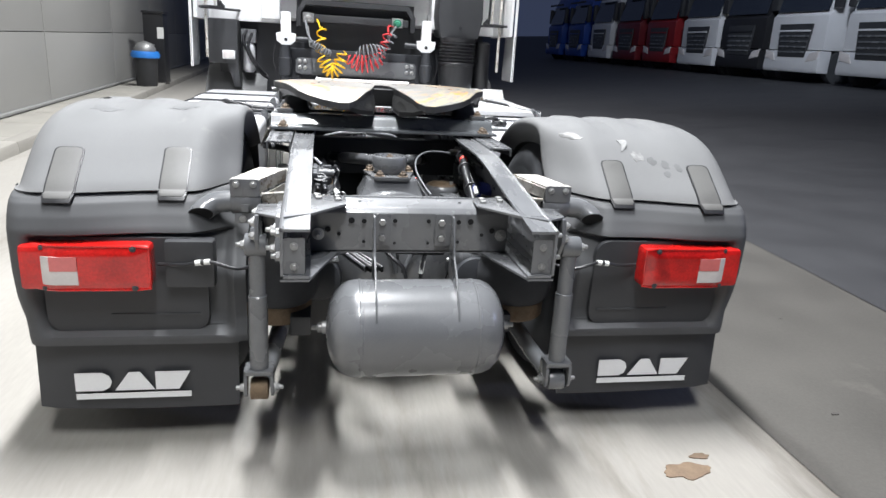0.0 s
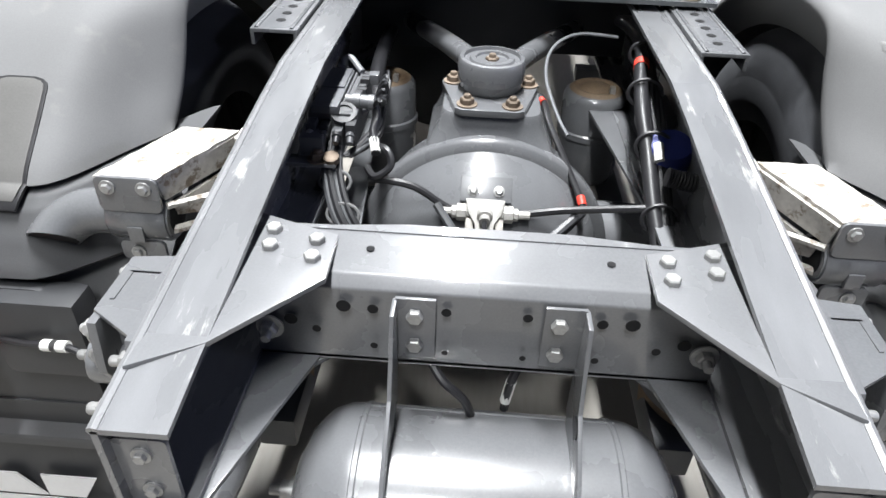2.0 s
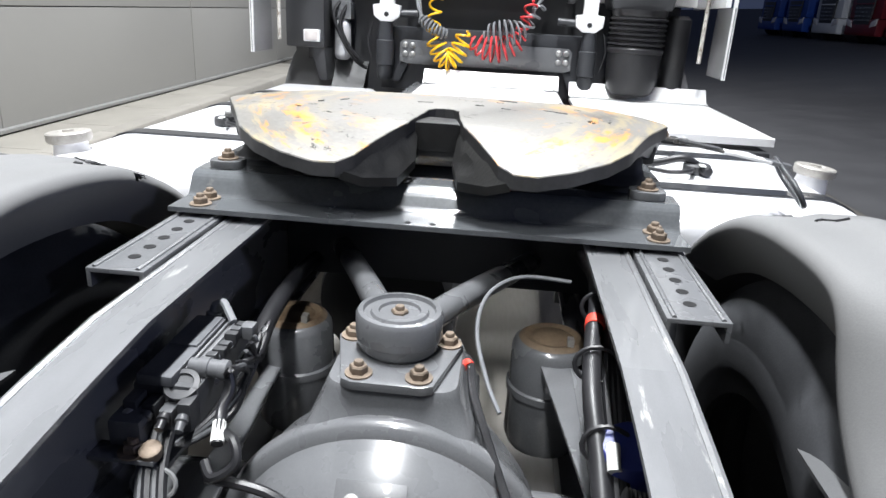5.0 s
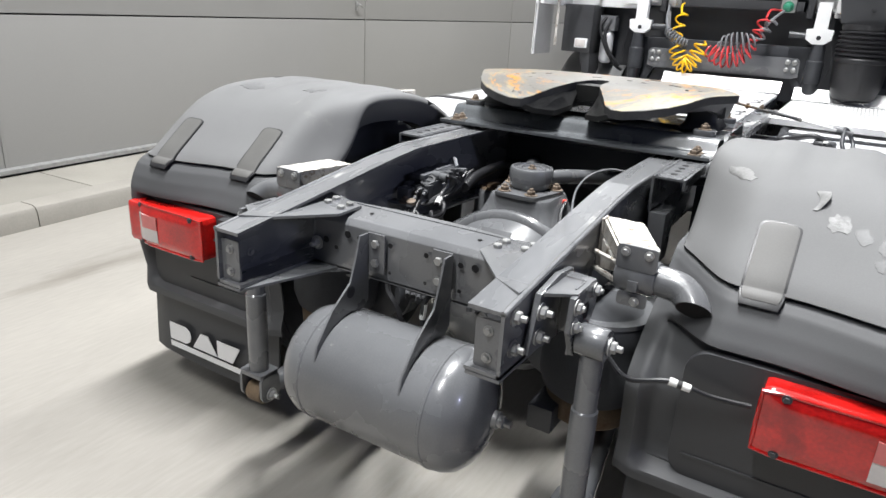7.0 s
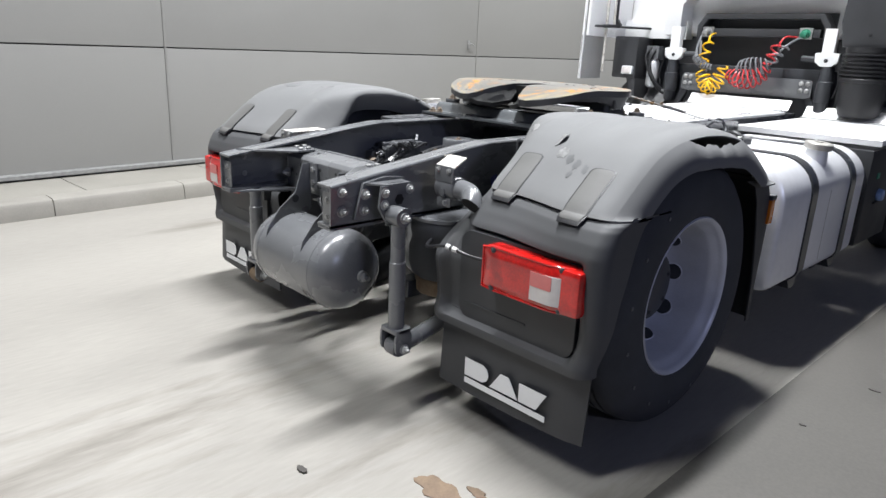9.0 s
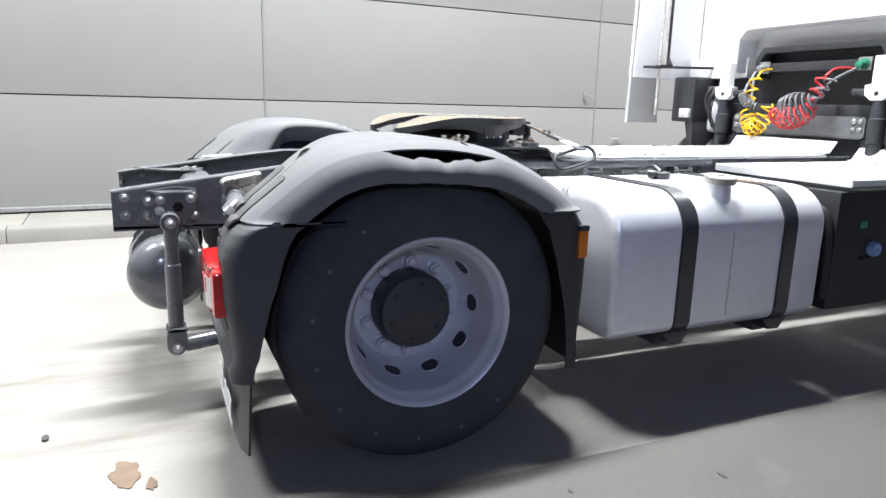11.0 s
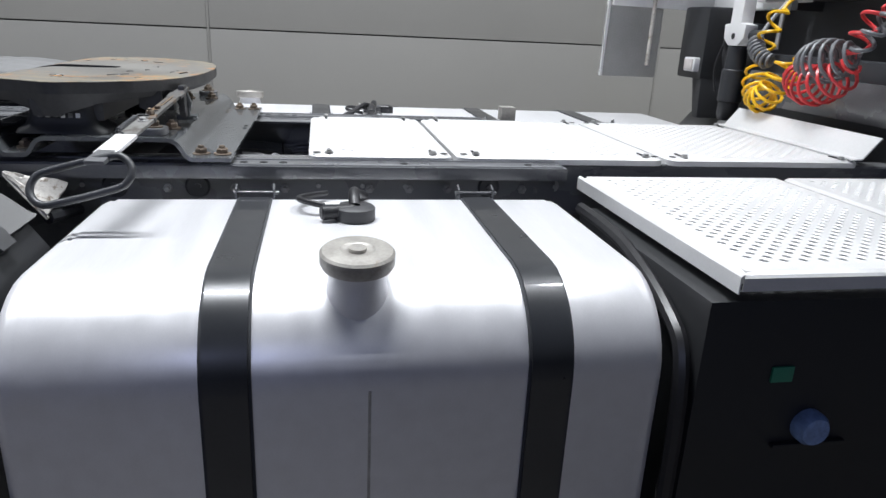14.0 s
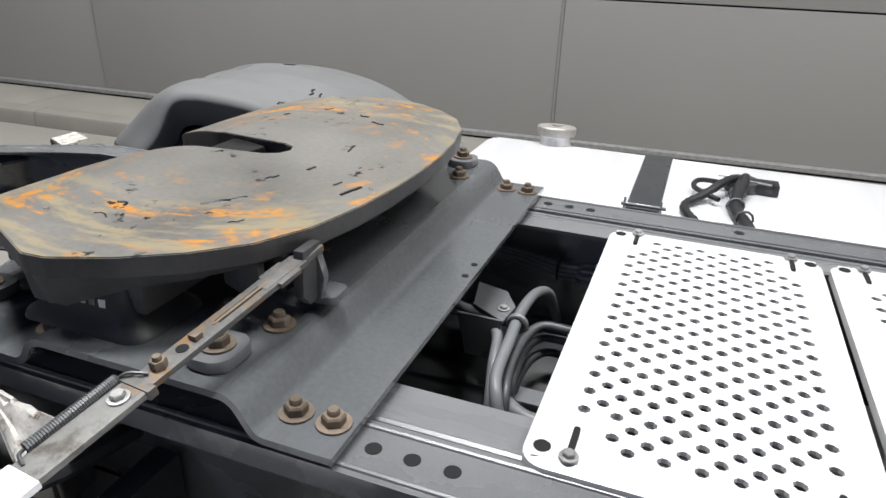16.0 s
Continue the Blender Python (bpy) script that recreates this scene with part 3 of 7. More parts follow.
# flat near-black discs laid on a surface as the shade of drilled holes
HOLE_SMALL = source(lathe([(0.006, 0.0), (0.006, 0.0008), (0.0, 0.0008)], (0, 0, 0), (0, 0, 1), 14), HOLE_SHADE, "hole")
HOLE = source(lathe([(0.0105, 0.0), (0.0105, 0.0008), (0.0, 0.0008)], (0, 0, 0), (0, 0, 1), 16), HOLE_SHADE, "hole")


def rail(s):
    """A C-section frame rail, open inwards, tapering down behind the axle."""
    top = [(-0.985, 0.868), (-0.34, 0.952), (-0.20, 0.966), (3.6, 0.966)]
    low = [(3.6, 0.70), (0.25, 0.70), (-0.30, 0.715), (-0.985, 0.722)]
    xo, t, fl = s * 0.404, s * 0.008, s * 0.082
    b = plate(top + low, "x", xo - t, xo, 0.0)
    def flange(line, dz):
        for (y0, z0), (y1, z1) in zip(line, line[1:]):
            bb = bmesh.new()
            vs = [bb.verts.new((x, y, z + d)) for x in (xo, xo - fl) for (y, z) in ((y0, z0), (y1, z1)) for d in (0, dz)]
            for f in ((0, 1, 3, 2), (4, 5, 7, 6), (0, 1, 5, 4), (2, 3, 7, 6), (0, 2, 6, 4), (1, 3, 7, 5)):
                bb.faces.new([vs[k] for k in f])
            join(b, bb)
    flange(top, -0.008)
    flange(low, 0.008)
    bmesh.ops.remove_doubles(b, verts=b.verts[:], dist=0.0004)
    r = part("chassis_rail", b, RAIL, truck, smooth=25)
    part("rounded_edge", tube([(xo - s * 0.004, y, z - 0.004) for y, z in top], 0.0075, 8, 1), RAIL, r)
    part("end_plate", plate(round_rect(0.060, 0.108, 0.006, 3, s * 0.366, 0.785), "y", -0.972, -0.966), CHASSIS, r, "small rear plate with two bolts")
    part("lower_gusset", plate([(s * 0.404, -0.985), (s * 0.325, -0.985), (s * 0.20, -0.60), (s * 0.404, -0.60)], "z", 0.712, 0.720, 0.002), CHASSIS, r)
    for z in (0.815, 0.755):
        put_bolt("bolt", BOLT_SMALL, r, (s * 0.366, -0.972, z), (0, -1, 0))
    for y, z in ((-0.94, 0.845), (-0.94, 0.775)):
        put_bolt("bolt", BOLT_TAIL, r, (s * 0.404, y, z), (s, 0, 0))
        put_bolt("bolt", BOLT_SMALL, r, (s * 0.396, y + 0.06, z), (-s, 0, 0))
    for y in (0.10, 0.45, 0.62, 1.10, 1.22, 1.34, 1.46, 1.7, 1.9):
        put_bolt("bolt", BOLT, r, (s * 0.404, y, 0.90), (s, 0, 0))
    # angle with a row of holes
    a = part("mounting_angle", folded([(s * 0.510, 0.938), (s * 0.510, 0.972), (s * 0.412, 0.972), (s * 0.412, 0.86)] if s > 0 else [(s * 0.412, 0.86), (s * 0.412, 0.972), (s * 0.510, 0.972), (s * 0.510, 0.938)], 0.008, "y", -0.045, 1.90, 0.002), CHASSIS, truck, "grey steel angle with a row of holes")
    for y in (0.016, 0.067, 0.118, 0.169, 0.220, 1.03, 1.08, 1.13, 1.45, 1.8):
        again("hole", HOLE, a, (s * 0.46, y, 0.9722))
    for y, big in ((0.70, 1), (0.83, 0), (0.905, 1), (1.00, 0), (1.13, 0), (1.36, 0), (1.47, 0), (1.58, 0), (1.70, 1), (1.80, 0)):
        put_bolt("bolt", BOLT_WIDE if big else BOLT_TAIL, a, (s * 0.412, y, 0.893 + 0.006 * big), (s, 0, 0))
    for bx in (0.424, 0.498):
        part("bead", tube([(s * bx, -0.04, 0.9715), (s * bx, 1.89, 0.9715)], 0.0045, 8, 1), CHASSIS, a)
    part("bracket", plate([(-0.045, 0.86), (0.08, 0.86), (0.05, 0.70), (-0.03, 0.70)], "x", s * 0.418, s * 0.47, 0.004), CHASSIS, r)
    return r


rails = {s: rail(s) for s in (-1, 1)}


def rear_cross_member():
    b = folded([(-0.70, 0.735), (-0.70, 0.868), (-0.685, 0.884), (-0.60, 0.900)], -0.008, "x", -0.325, 0.325, 0.003)
    plate([(-0.325, -0.60), (-0.23, -0.598), (-0.12, -0.585), (0.12, -0.585), (0.23, -0.598), (0.325, -0.60), (0.325, -0.607), (-0.325, -0.607)], "z", 0.893, 0.901, 0, b)
    folded([(-0.70, 0.735), (-0.60, 0.735)], 0.008, "x", -0.325, 0.325, 0, b)
    c = part("cross_member", b, MEMBER, truck)
    for s in (-1, 1):
        part("gusset", plate([(s * 0.398, -0.56), (s * 0.215, -0.625), (s * 0.212, -0.725), (s * 0.322, -0.855), (s * 0.398, -0.90)], "z", 0.8955, 0.9035, 0.002), MEMBER, c, "bolted corner plate")
        for x, y in ((0.305, -0.625), (0.300, -0.665), (0.240, -0.645), (0.238, -0.685)):
            put_bolt("bolt", BOLT_PLATE, c, (s * x, y, 0.9035), (0, 0, 1))
        part("lower_plate", plate([(s * 0.398, -0.50), (s * 0.19, -0.56), (s * 0.19, -0.66), (s * 0.398, -0.86)], "z", 0.725, 0.733, 0.002), CHASSIS, c)
        for x, z, k in ((0.097, 0.842, 0), (0.097, 0.79, 0)):
            put_bolt("bolt", BOLT_PLATE, c, (s * x, -0.7148, z), (0, -1, 0))
        for x, z, r in ((0.155, 0.843, 1), (0.195, 0.845, 1.3), (0.055, 0.845, 0.9), (0.235, 0.80, 0.8), (0.155, 0.775, 0.7), (0.27, 0.815, 1.2), (0.055, 0.77, 0.6)):
            again("hole", HOLE, c, m=Matrix.Translation((s * x, -0.7085, z)) @ basis((0, -1, 0)).to_4x4() @ Matrix.Scale(0.74 * r, 4))
        again("hole", HOLE_SMALL, c, (s * 0.167, -0.640, 0.8935))
        put_bolt("bolt", BOLT_TAIL, c, (s * 0.30, -0.71, 0.80), (0, -1, 0))
    c.location = (0, -0.013, -0.019)
    return c


rear_cross_member()


def air_tank():
    r, y, z, x0, x1 = 0.158, -0.80, 0.487, -0.275, 0.308
    prof = [(0.0, x0 - 0.0), (0.04, x0 + 0.002), (0.085, x0 + 0.012), (0.12, x0 + 0.028), (0.145, x0 + 0.052), (0.156, x0 + 0.078), (r, x0 + 0.10)]
    prof += [(r, x0 + 0.102), (r + 0.002, x0 + 0.104), (r + 0.002, x0 + 0.11), (r, x0 + 0.112)]
    prof += [(a, x1 - (h - x0)) for a, h in reversed(prof)]
    t = part("air_tank", lathe(prof, (0, y, z), (1, 0, 0), 48), CHASSIS, truck, "grey painted steel air tank")
    for s, x in ((-1, x0), (1, x1)):
        part("plug", lathe([(0.022, -0.004), (0.022, 0.012), (0.016, 0.013), (0.016, 0.026), (0.009, 0.028), (0.009, 0.045)], (x, y + 0.02, z - 0.005), (s, 0, 0), 16), STEEL, t, "steel end plug")
    part("drain_ring", tube([(0.05 + 0.011 * math.cos(a), y, z - r - 0.012 + 0.011 * math.sin(a)) for a in [i * math.pi / 6 for i in range(12)]], 0.0015, 6, 1, closed=True), STEEL, t)
    part("seam", tube([(x0 + 0.1, y + r * 0.55, z + r * 0.835), (x1 - 0.1, y + r * 0.55, z + r * 0.835)], 0.002, 6, 2), CHASSIS, t)
    for s in (-1, 1):
        x = s * 0.128 + 0.004
        poly = [(-0.724, 0.848), (-0.762, 0.848), (-0.778, 0.79), (-0.80, 0.73), (-0.872, 0.675), (-0.930, 0.60), (-0.943, 0.545), (-0.935, 0.540), (-0.915, 0.585), (-0.87, 0.630), (-0.80, 0.648), (-0.745, 0.640), (-0.724, 0.66)]
        b = plate(poly, "x", x - 0.003, x + 0.003, 0.001)
        plate([(x, 0.850), (x - s * 0.055, 0.850), (x - s * 0.055, 0.745), (x, 0.745)], "y", -0.7275, -0.7220, 0.001, b)
        part("tank_piece", b, CHASSIS, t, "folded steel tank bracket")
        # dark discs on both faces stand for the shade of an open hole
        hz = lathe([(0.016, -0.0042), (0.0, -0.0042)], (x, -0.80, 0.705), (1, 0, 0), 16, caps=False)
        lathe([(0.016, 0.0042), (0.0, 0.0042)], (x, -0.80, 0.705), (1, 0, 0), 16, hz, caps=False)
        part("hole", hz, CHASSIS_DARK, t)


air_tank()


def damper(s):
    x, y = (0.524 if s > 0 else -0.485), -0.785
    b = rod((x, y, 0.33), (x, y, 0.60), 0.030, 20, bv=0.004)
    rod((x, y, 0.58), (x, y, 0.735), 0.026, 20, bm=b)
    lathe([(0.034, 0), (0.034, 0.05)], (x - 0.025, y, 0.762), (1, 0, 0), 20, b)
    d = part("damper", b, CHASSIS, truck, "grey hydraulic damper")
    part("eye_bush", lathe([(0.034, -0.004), (0.036, 0.0), (0.036, 0.056), (0.034, 0.06), (0.020, 0.061), (0.020, 0.064)], (x - 0.03, y, 0.762), (1, 0, 0), 22), CHASSIS, d)
    put_bolt("bolt", BOLT_TAIL, d, (x + s * 0.034, y, 0.762), (s, 0, 0))
    fk = plate(round_rect(0.075, 0.10, 0.03, 5, y, 0.300), "x", x - 0.046, x - 0.036, 0.002)
    plate(round_rect(0.075, 0.10, 0.03, 5, y, 0.300), "x", x + 0.036, x + 0.046, 0.002, fk)
    plate(round_rect(0.092, 0.075, 0.01, 3, x, y), "z", 0.335, 0.349, 0.002, fk)
    part("clevis", fk, CHASSIS, d)
    part("bush", lathe([(0.034, -0.028), (0.036, -0.024), (0.036, 0.024), (0.034, 0.028)], (x, y, 0.272), (1, 0, 0), 22), RUST_PLATE if s < 0 else CHASSIS, d, "worn round bush")
    for k in (-1, 1):
        put_bolt("bolt", BOLT_TAIL, d, (x + k * 0.047, y, 0.275), (k, 0, 0))
    part("arm", tube([(x, y + 0.03, 0.272), (x - s * 0.02, -0.60, 0.285), (x - s * 0.05, -0.35, 0.33), (x - s * 0.06, -0.12, 0.38)], 0.032, 14, 5), CHASSIS, d, "thick grey control arm")
    # upper bracket on the rail
    bk = plate([(-0.90, 0.745), (-0.70, 0.725), (-0.655, 0.79), (-0.68, 0.875), (-0.76, 0.885), (-0.86, 0.87)], "x", s * 0.410, s * 0.424, 0.003)
    plate([(s * 0.41, -0.86), (s * 0.485, -0.81), (s * 0.485, -0.70), (s * 0.41, -0.69)], "z", 0.862, 0.870, 0.002, bk)
    plate([(-0.79, 0.872), (-0.735, 0.872), (-0.755, 0.72), (-0.80, 0.72)], "x", s * 0.468, s * 0.474, 0.001, bk)
    plate([(s * 0.42, 0.74), (s * 0.475, 0.74), (s * 0.475, 0.87), (s * 0.42, 0.87)], "y", -0.735, -0.729, 0.001, bk)
    kk = part("damper_bracket", bk, CHASSIS, truck, "grey folded damper bracket")
    part("bracket_plate", plate([(-0.83, 0.865), (-0.70, 0.868), (-0.685, 0.80), (-0.75, 0.725), (-0.80, 0.722), (-0.84, 0.79)], "x", s * 0.474, s * 0.486, 0.002), CHASSIS, kk)
    # near-black hexagon painted on for the shade in the bracket's opening
    part("bracket_hole", lathe([(0.0, 0.0), (0.021, 0.0)], (s * 0.4868, -0.752, 0.812), (s, 0, 0), 6, caps=False), HOLE_SHADE, kk)
    for y2, z2 in ((-0.815, 0.842), (-0.818, 0.80), (-0.705, 0.845)):
        put_bolt("bolt", BOLT, kk, (s * 0.486, y2, z2), (s, 0, 0))
    for y2, z2 in ((-0.855, 0.83), (-0.86, 0.775), (-0.695, 0.85), (-0.69, 0.77)):
        put_bolt("bolt", BOLT_TAIL, kk, (s * 0.424, y2, z2), (s, 0, 0))


for s in (-1, 1):
    damper(s)


def air_spring(s):
    x, y = s * 0.44, -0.47
    prof = [(0.05, 0.40), (0.105, 0.40), (0.115, 0.41), (0.118, 0.46), (0.112, 0.47)]
    p = part("air_spring", lathe([(0.112, 0.465), (0.13, 0.48), (0.142, 0.52), (0.142, 0.58), (0.13, 0.62), (0.136, 0.64), (0.14, 0.67), (0.13, 0.70), (0.10, 0.715)], (x, y, 0), (0, 0, 1), 32), RUBBER, truck, "black rubber air spring bellows")
    part("piston", lathe(prof, (x, y, 0), (0, 0, 1), 32), RUST_PLATE, p, "rust-coloured spring piston")
    part("top_plate", lathe([(0.135, 0.70), (0.135, 0.712)], (x, y, 0), (0, 0, 1), 32), CHASSIS, p)
    part("beam", box(s * 0.36 - 0.035, s * 0.36 + 0.035, -0.62, 0.7, 0.38, 0.45, 0.008), CHASSIS_DARK, truck)


for s in (-1, 1):
    air_spring(s)


def axle():
    dome = [(0.0, -0.30), (0.06, -0.297), (0.12, -0.283), (0.17, -0.258), (0.215, -0.222), (0.245, -0.178), (0.262, -0.135), (0.281, -0.130), (0.287, -0.122), (0.287, -0.100), (0.272, -0.08), (0.26, 0.0), (0.22, 0.10), (0.14, 0.22), (0.11, 0.36)]
    a = part("axle_housing", lathe(dome, (0, 0.0, 0.505), (0, 1, 0), 56), CHASSIS, truck, "grey domed rear axle housing")
    for s in (-1, 1):
        part("axle_tube", tube([(s * 0.14, 0, 0.50), (s * 0.30, 0, 0.495), (s * 0.5, 0, 0.49), (s * 0.95, 0, 0.49)], 0.078, 18, 4), CHASSIS, a)
        part("brake_chamber", lathe([(0.07, 0), (0.085, 0.012), (0.085, 0.06), (0.09, 0.066), (0.09, 0.076), (0.085, 0.08), (0.08, 0.13), (0.03, 0.14)], (s * 0.30, -0.30, 0.50), (0, -1, 0.15), 24), CHASSIS_DARK, a)
    part("pinion_shaft", rod((0, 0.34, 0.52), (0, 2.0, 0.60), 0.055, 20), CHASSIS, a, "grey propeller shaft")
    ped = bmesh.new()
    secs = [(0.735, 0.140, 0.130), (0.772, 0.136, 0.126), (0.780, 0.130, 0.120), (0.826, 0.110, 0.100), (0.838, 0.108, 0.098), (0.846, 0.104, 0.094)]
    rings = []
    for z, wx, wy in secs:
        rings.append([ped.verts.new((x, y + 0.015, z)) for x, y in round_rect(2 * wx, 2 * wy, 0.03, 4)])
    for p, q in zip(rings, rings[1:]):
        for i in range(len(p)):
            ped.faces.new((p[i], p[(i + 1) % len(p)], q[(i + 1) % len(p)], q[i]))
    ped.faces.new(rings[0])
    ped.faces.new(rings[-1])
    pe = part("pedestal", ped, CHASSIS, a, "cast bracket on the axle")
    fl = part("stay_flange", plate([(-0.078, -0.085), (-0.062, -0.093), (0.052, -0.093), (0.068, -0.085), (0.104, 0.060), (0.098, 0.084), (-0.108, 0.084), (-0.114, 0.060)], "z", 0.845, 0.860, 0.003), CHASSIS, a)
    pe.location = fl.location = (0, -0.012, -0.014)
    for x, y in ((-0.053, -0.066), (0.043, -0.066), (-0.088, 0.058), (0.080, 0.058)):
        put_bolt("bolt", BOLT_RUST, a, (x, y - 0.012, 0.846), (0, 0, 1))
    v = part("stay_hub", lathe([(0.060, 0.86), (0.070, 0.872), (0.072, 0.885), (0.074, 0.887), (0.074, 0.925), (0.070, 0.932), (0.062, 0.933), (0.060, 0.926), (0.050, 0.926), (0.047, 0.931), (0.036, 0.931), (0.034, 0.926), (0.0, 0.926)], (-0.005, 0.028, 0), (0, 0, 1), 40), CHASSIS, truck, "round grey hub of the V stay")
    put_bolt("bolt", BOLT_RUST, v, (-0.005, 0.028, 0.916), (0, 0, 1))
    v.location = (0, -0.006, -0.016)
    for s in (-1, 1):
        part("stay_rod", tube([(s * 0.035, 0.07, 0.893), (s * 0.065, 0.14, 0.890), (s * 0.125, 0.30, 0.870), (s * 0.24, 0.60, 0.825)], 0.026, 14, 5), CHASSIS, v)
    # air distribution block on the dome
    m = part("valve_block", plate([(-0.040, 0.034), (0.040, 0.034), (0.034, 0.006), (0.020, -0.016), (0.016, -0.046), (-0.016, -0.046), (-0.020, -0.016), (-0.034, 0.006)], "z", -0.016, 0.016, 0.004), ALU_PALE, truck, "small bright cast valve block")
    m.matrix_basis = Matrix.Translation((-0.002, -0.268, 0.690)) @ Matrix.Rotation(radians(48), 4, "X")
    for s in (-1, 1):
        part("fitting", lathe([(0.012, 0), (0.012, 0.006), (0.018, 0.008), (0.018, 0.026), (0.013, 0.028), (0.013, 0.036), (0.008, 0.038), (0.008, 0.06)], (s * 0.030, 0.008, 0.0), (s, 0, 0), 8), ALU_PALE, m, "bright hexagon fitting")
        part("lug", box(s * 0.030 - 0.008, s * 0.030 + 0.008, -0.036, -0.004, -0.010, 0.006, 0.003), ALU_CAST, m)
        put_bolt("bolt", BOLT_SMALL, m, (s * 0.026, 0.052, 0.006), (0, 0, 1))
    part("spout", lathe([(0.016, 0), (0.016, 0.012), (0.011, 0.014), (0.011, 0.026)], (0, 0.004, 0.014), (0, -0.75, 0.66), 14), ALU_PALE, m)
    part("lead", tube([(0, -0.012, 0.030), (0, -0.045, 0.034), (0.002, -0.085, 0.018), (0.003, -0.13, 0.0)], 0.0055, 8, 5), CABLE, m)
    part("mount", box(-0.052, 0.052, 0.030, 0.082, 0.0, 0.006, 0.002), CHASSIS, m, "grey mounting tab")


axle()


# ---- wheels ----
def tyre_mesh(x0, out):
    """A tyre whose outer face looks along out; x0 is that face."""
    w = 0.30
    prof = [(0.290, 0.012), (0.306, -0.002), (0.34, -0.008), (0.39, -0.010), (0.43, -0.004), (0.462, 0.010), (0.483, 0.025), (0.497, 0.040), (0.503, 0.055)]
    for k in range(4):
        c = 0.088 + k * 0.043
        prof += [(0.507, c - 0.016), (0.507, c - 0.006), (0.494, c - 0.004), (0.494, c + 0.004), (0.507, c + 0.006)]
    prof += [(r, w - h) for r, h in reversed(prof[:9])]
    return lathe([(r, -h) for r, h in prof], (x0, 0, 0.497), (out, 0, 0), 72, caps=False)


def wheel_set(s):
    w = part("wheel", tyre_mesh(s * 1.235, s), RUBBER, truck, "worn black twin tyres on a silver steel rim")
    part("inner_tyre", tyre_mesh(s * 0.895, s), RUBBER, w)
    part("inner_sidewall", tyre_mesh(s * 0.595, -s), RUBBER, w)
    C = (s * 1.235, 0, 0.497)
    rim = [(0.297, -0.014), (0.301, -0.004), (0.297, 0.002), (0.286, -0.004), (0.280, -0.016), (0.276, -0.030), (0.265, -0.040), (0.260, -0.060), (0.255, -0.10), (0.246, -0.17), (0.236, -0.205), (0.215, -0.235), (0.205, -0.244), (0.12, -0.246)]
    part("rim", lathe(rim, C, (s, 0, 0), 72, caps=False), RIM, w, "silver-painted steel rim with round hand holes")
    # flat dark discs on the dish give the shade inside the hand holes
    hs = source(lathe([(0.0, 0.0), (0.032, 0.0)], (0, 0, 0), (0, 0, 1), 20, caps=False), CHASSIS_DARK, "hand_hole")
    lip = source(lathe([(0.0315, -0.001), (0.034, 0.002), (0.037, -0.001)], (0, 0, 0), (0, 0, 1), 20, caps=False), RIM, "hole_lip")
    for i in range(10):
        a = radians(18 + 36 * i)
        d = Vector((s * 0.25, -math.sin(a), -math.cos(a)))
        p = Vector((C[0] - s * 0.187, 0.2375 * math.sin(a), 0.497 + 0.2375 * math.cos(a)))
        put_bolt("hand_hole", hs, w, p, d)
        put_bolt("hole_lip", lip, w, p, d)
    nut = source(lathe([(0.030, 0), (0.030, 0.006), (0.024, 0.008), (0.0215, 0.009), (0.0215, 0.028), (0.018, 0.032), (0.0135, 0.033), (0.0135, 0.044), (0.0, 0.045)], (0, 0, 0), (0, 0, 1), 12), RIM, "wheel_nut")
    for i in range(10):
        a = radians(36 * i + 1.5)
        put_bolt("wheel_nut", nut, w, (C[0] - s * 0.247, 0.1675 * math.sin(a), 0.497 + 0.1675 * math.cos(a)), (s, 0, 0))
    part("hub", lathe([(0.140, -0.246), (0.140, -0.17), (0.132, -0.150), (0.128, -0.142), (0.10, -0.135), (0.03, -0.130), (0, -0.129)], C, (s, 0, 0), 48), CHASSIS_DARK, w, "dark round hub end")
    for k in range(6):
        a = radians(60 * k + 10)
        put_bolt("bolt", BOLT_DARK, w, (C[0] - s * 0.136, 0.1 * math.sin(a), 0.497 + 0.1 * math.cos(a)), (s, 0, 0))
    # raised maker's mark on the inner sidewall, as plain bars
    for i in range(5):
        a = radians(-38 + 13 * i)
        b = box(-0.002, 0.002, -0.022, 0.022, -0.032, 0.032, 0.0)
        m = Matrix.Translation((s * 0.603, -0.41 * math.sin(-a), 0.497 + 0.41 * math.cos(a))) @ Matrix.Rotation(-a, 4, "X")
        o = part("raised_mark", b, RUBBER_PRINT, w)
        o.matrix_basis = m
    for k in range(9):
        a = radians(140 + 23 * k)
        o = part("raised_mark", box(-0.0015, 0.0015, -0.006, 0.006, -0.006, 0.006), RUBBER_PRINT, w)
        o.matrix_basis = Matrix.Translation((s * 1.2435, 0.41 * math.sin(a), 0.497 + 0.41 * math.cos(a))) @ Matrix.Rotation(a, 4, "X")


for s in (-1, 1):
    wheel_set(s)


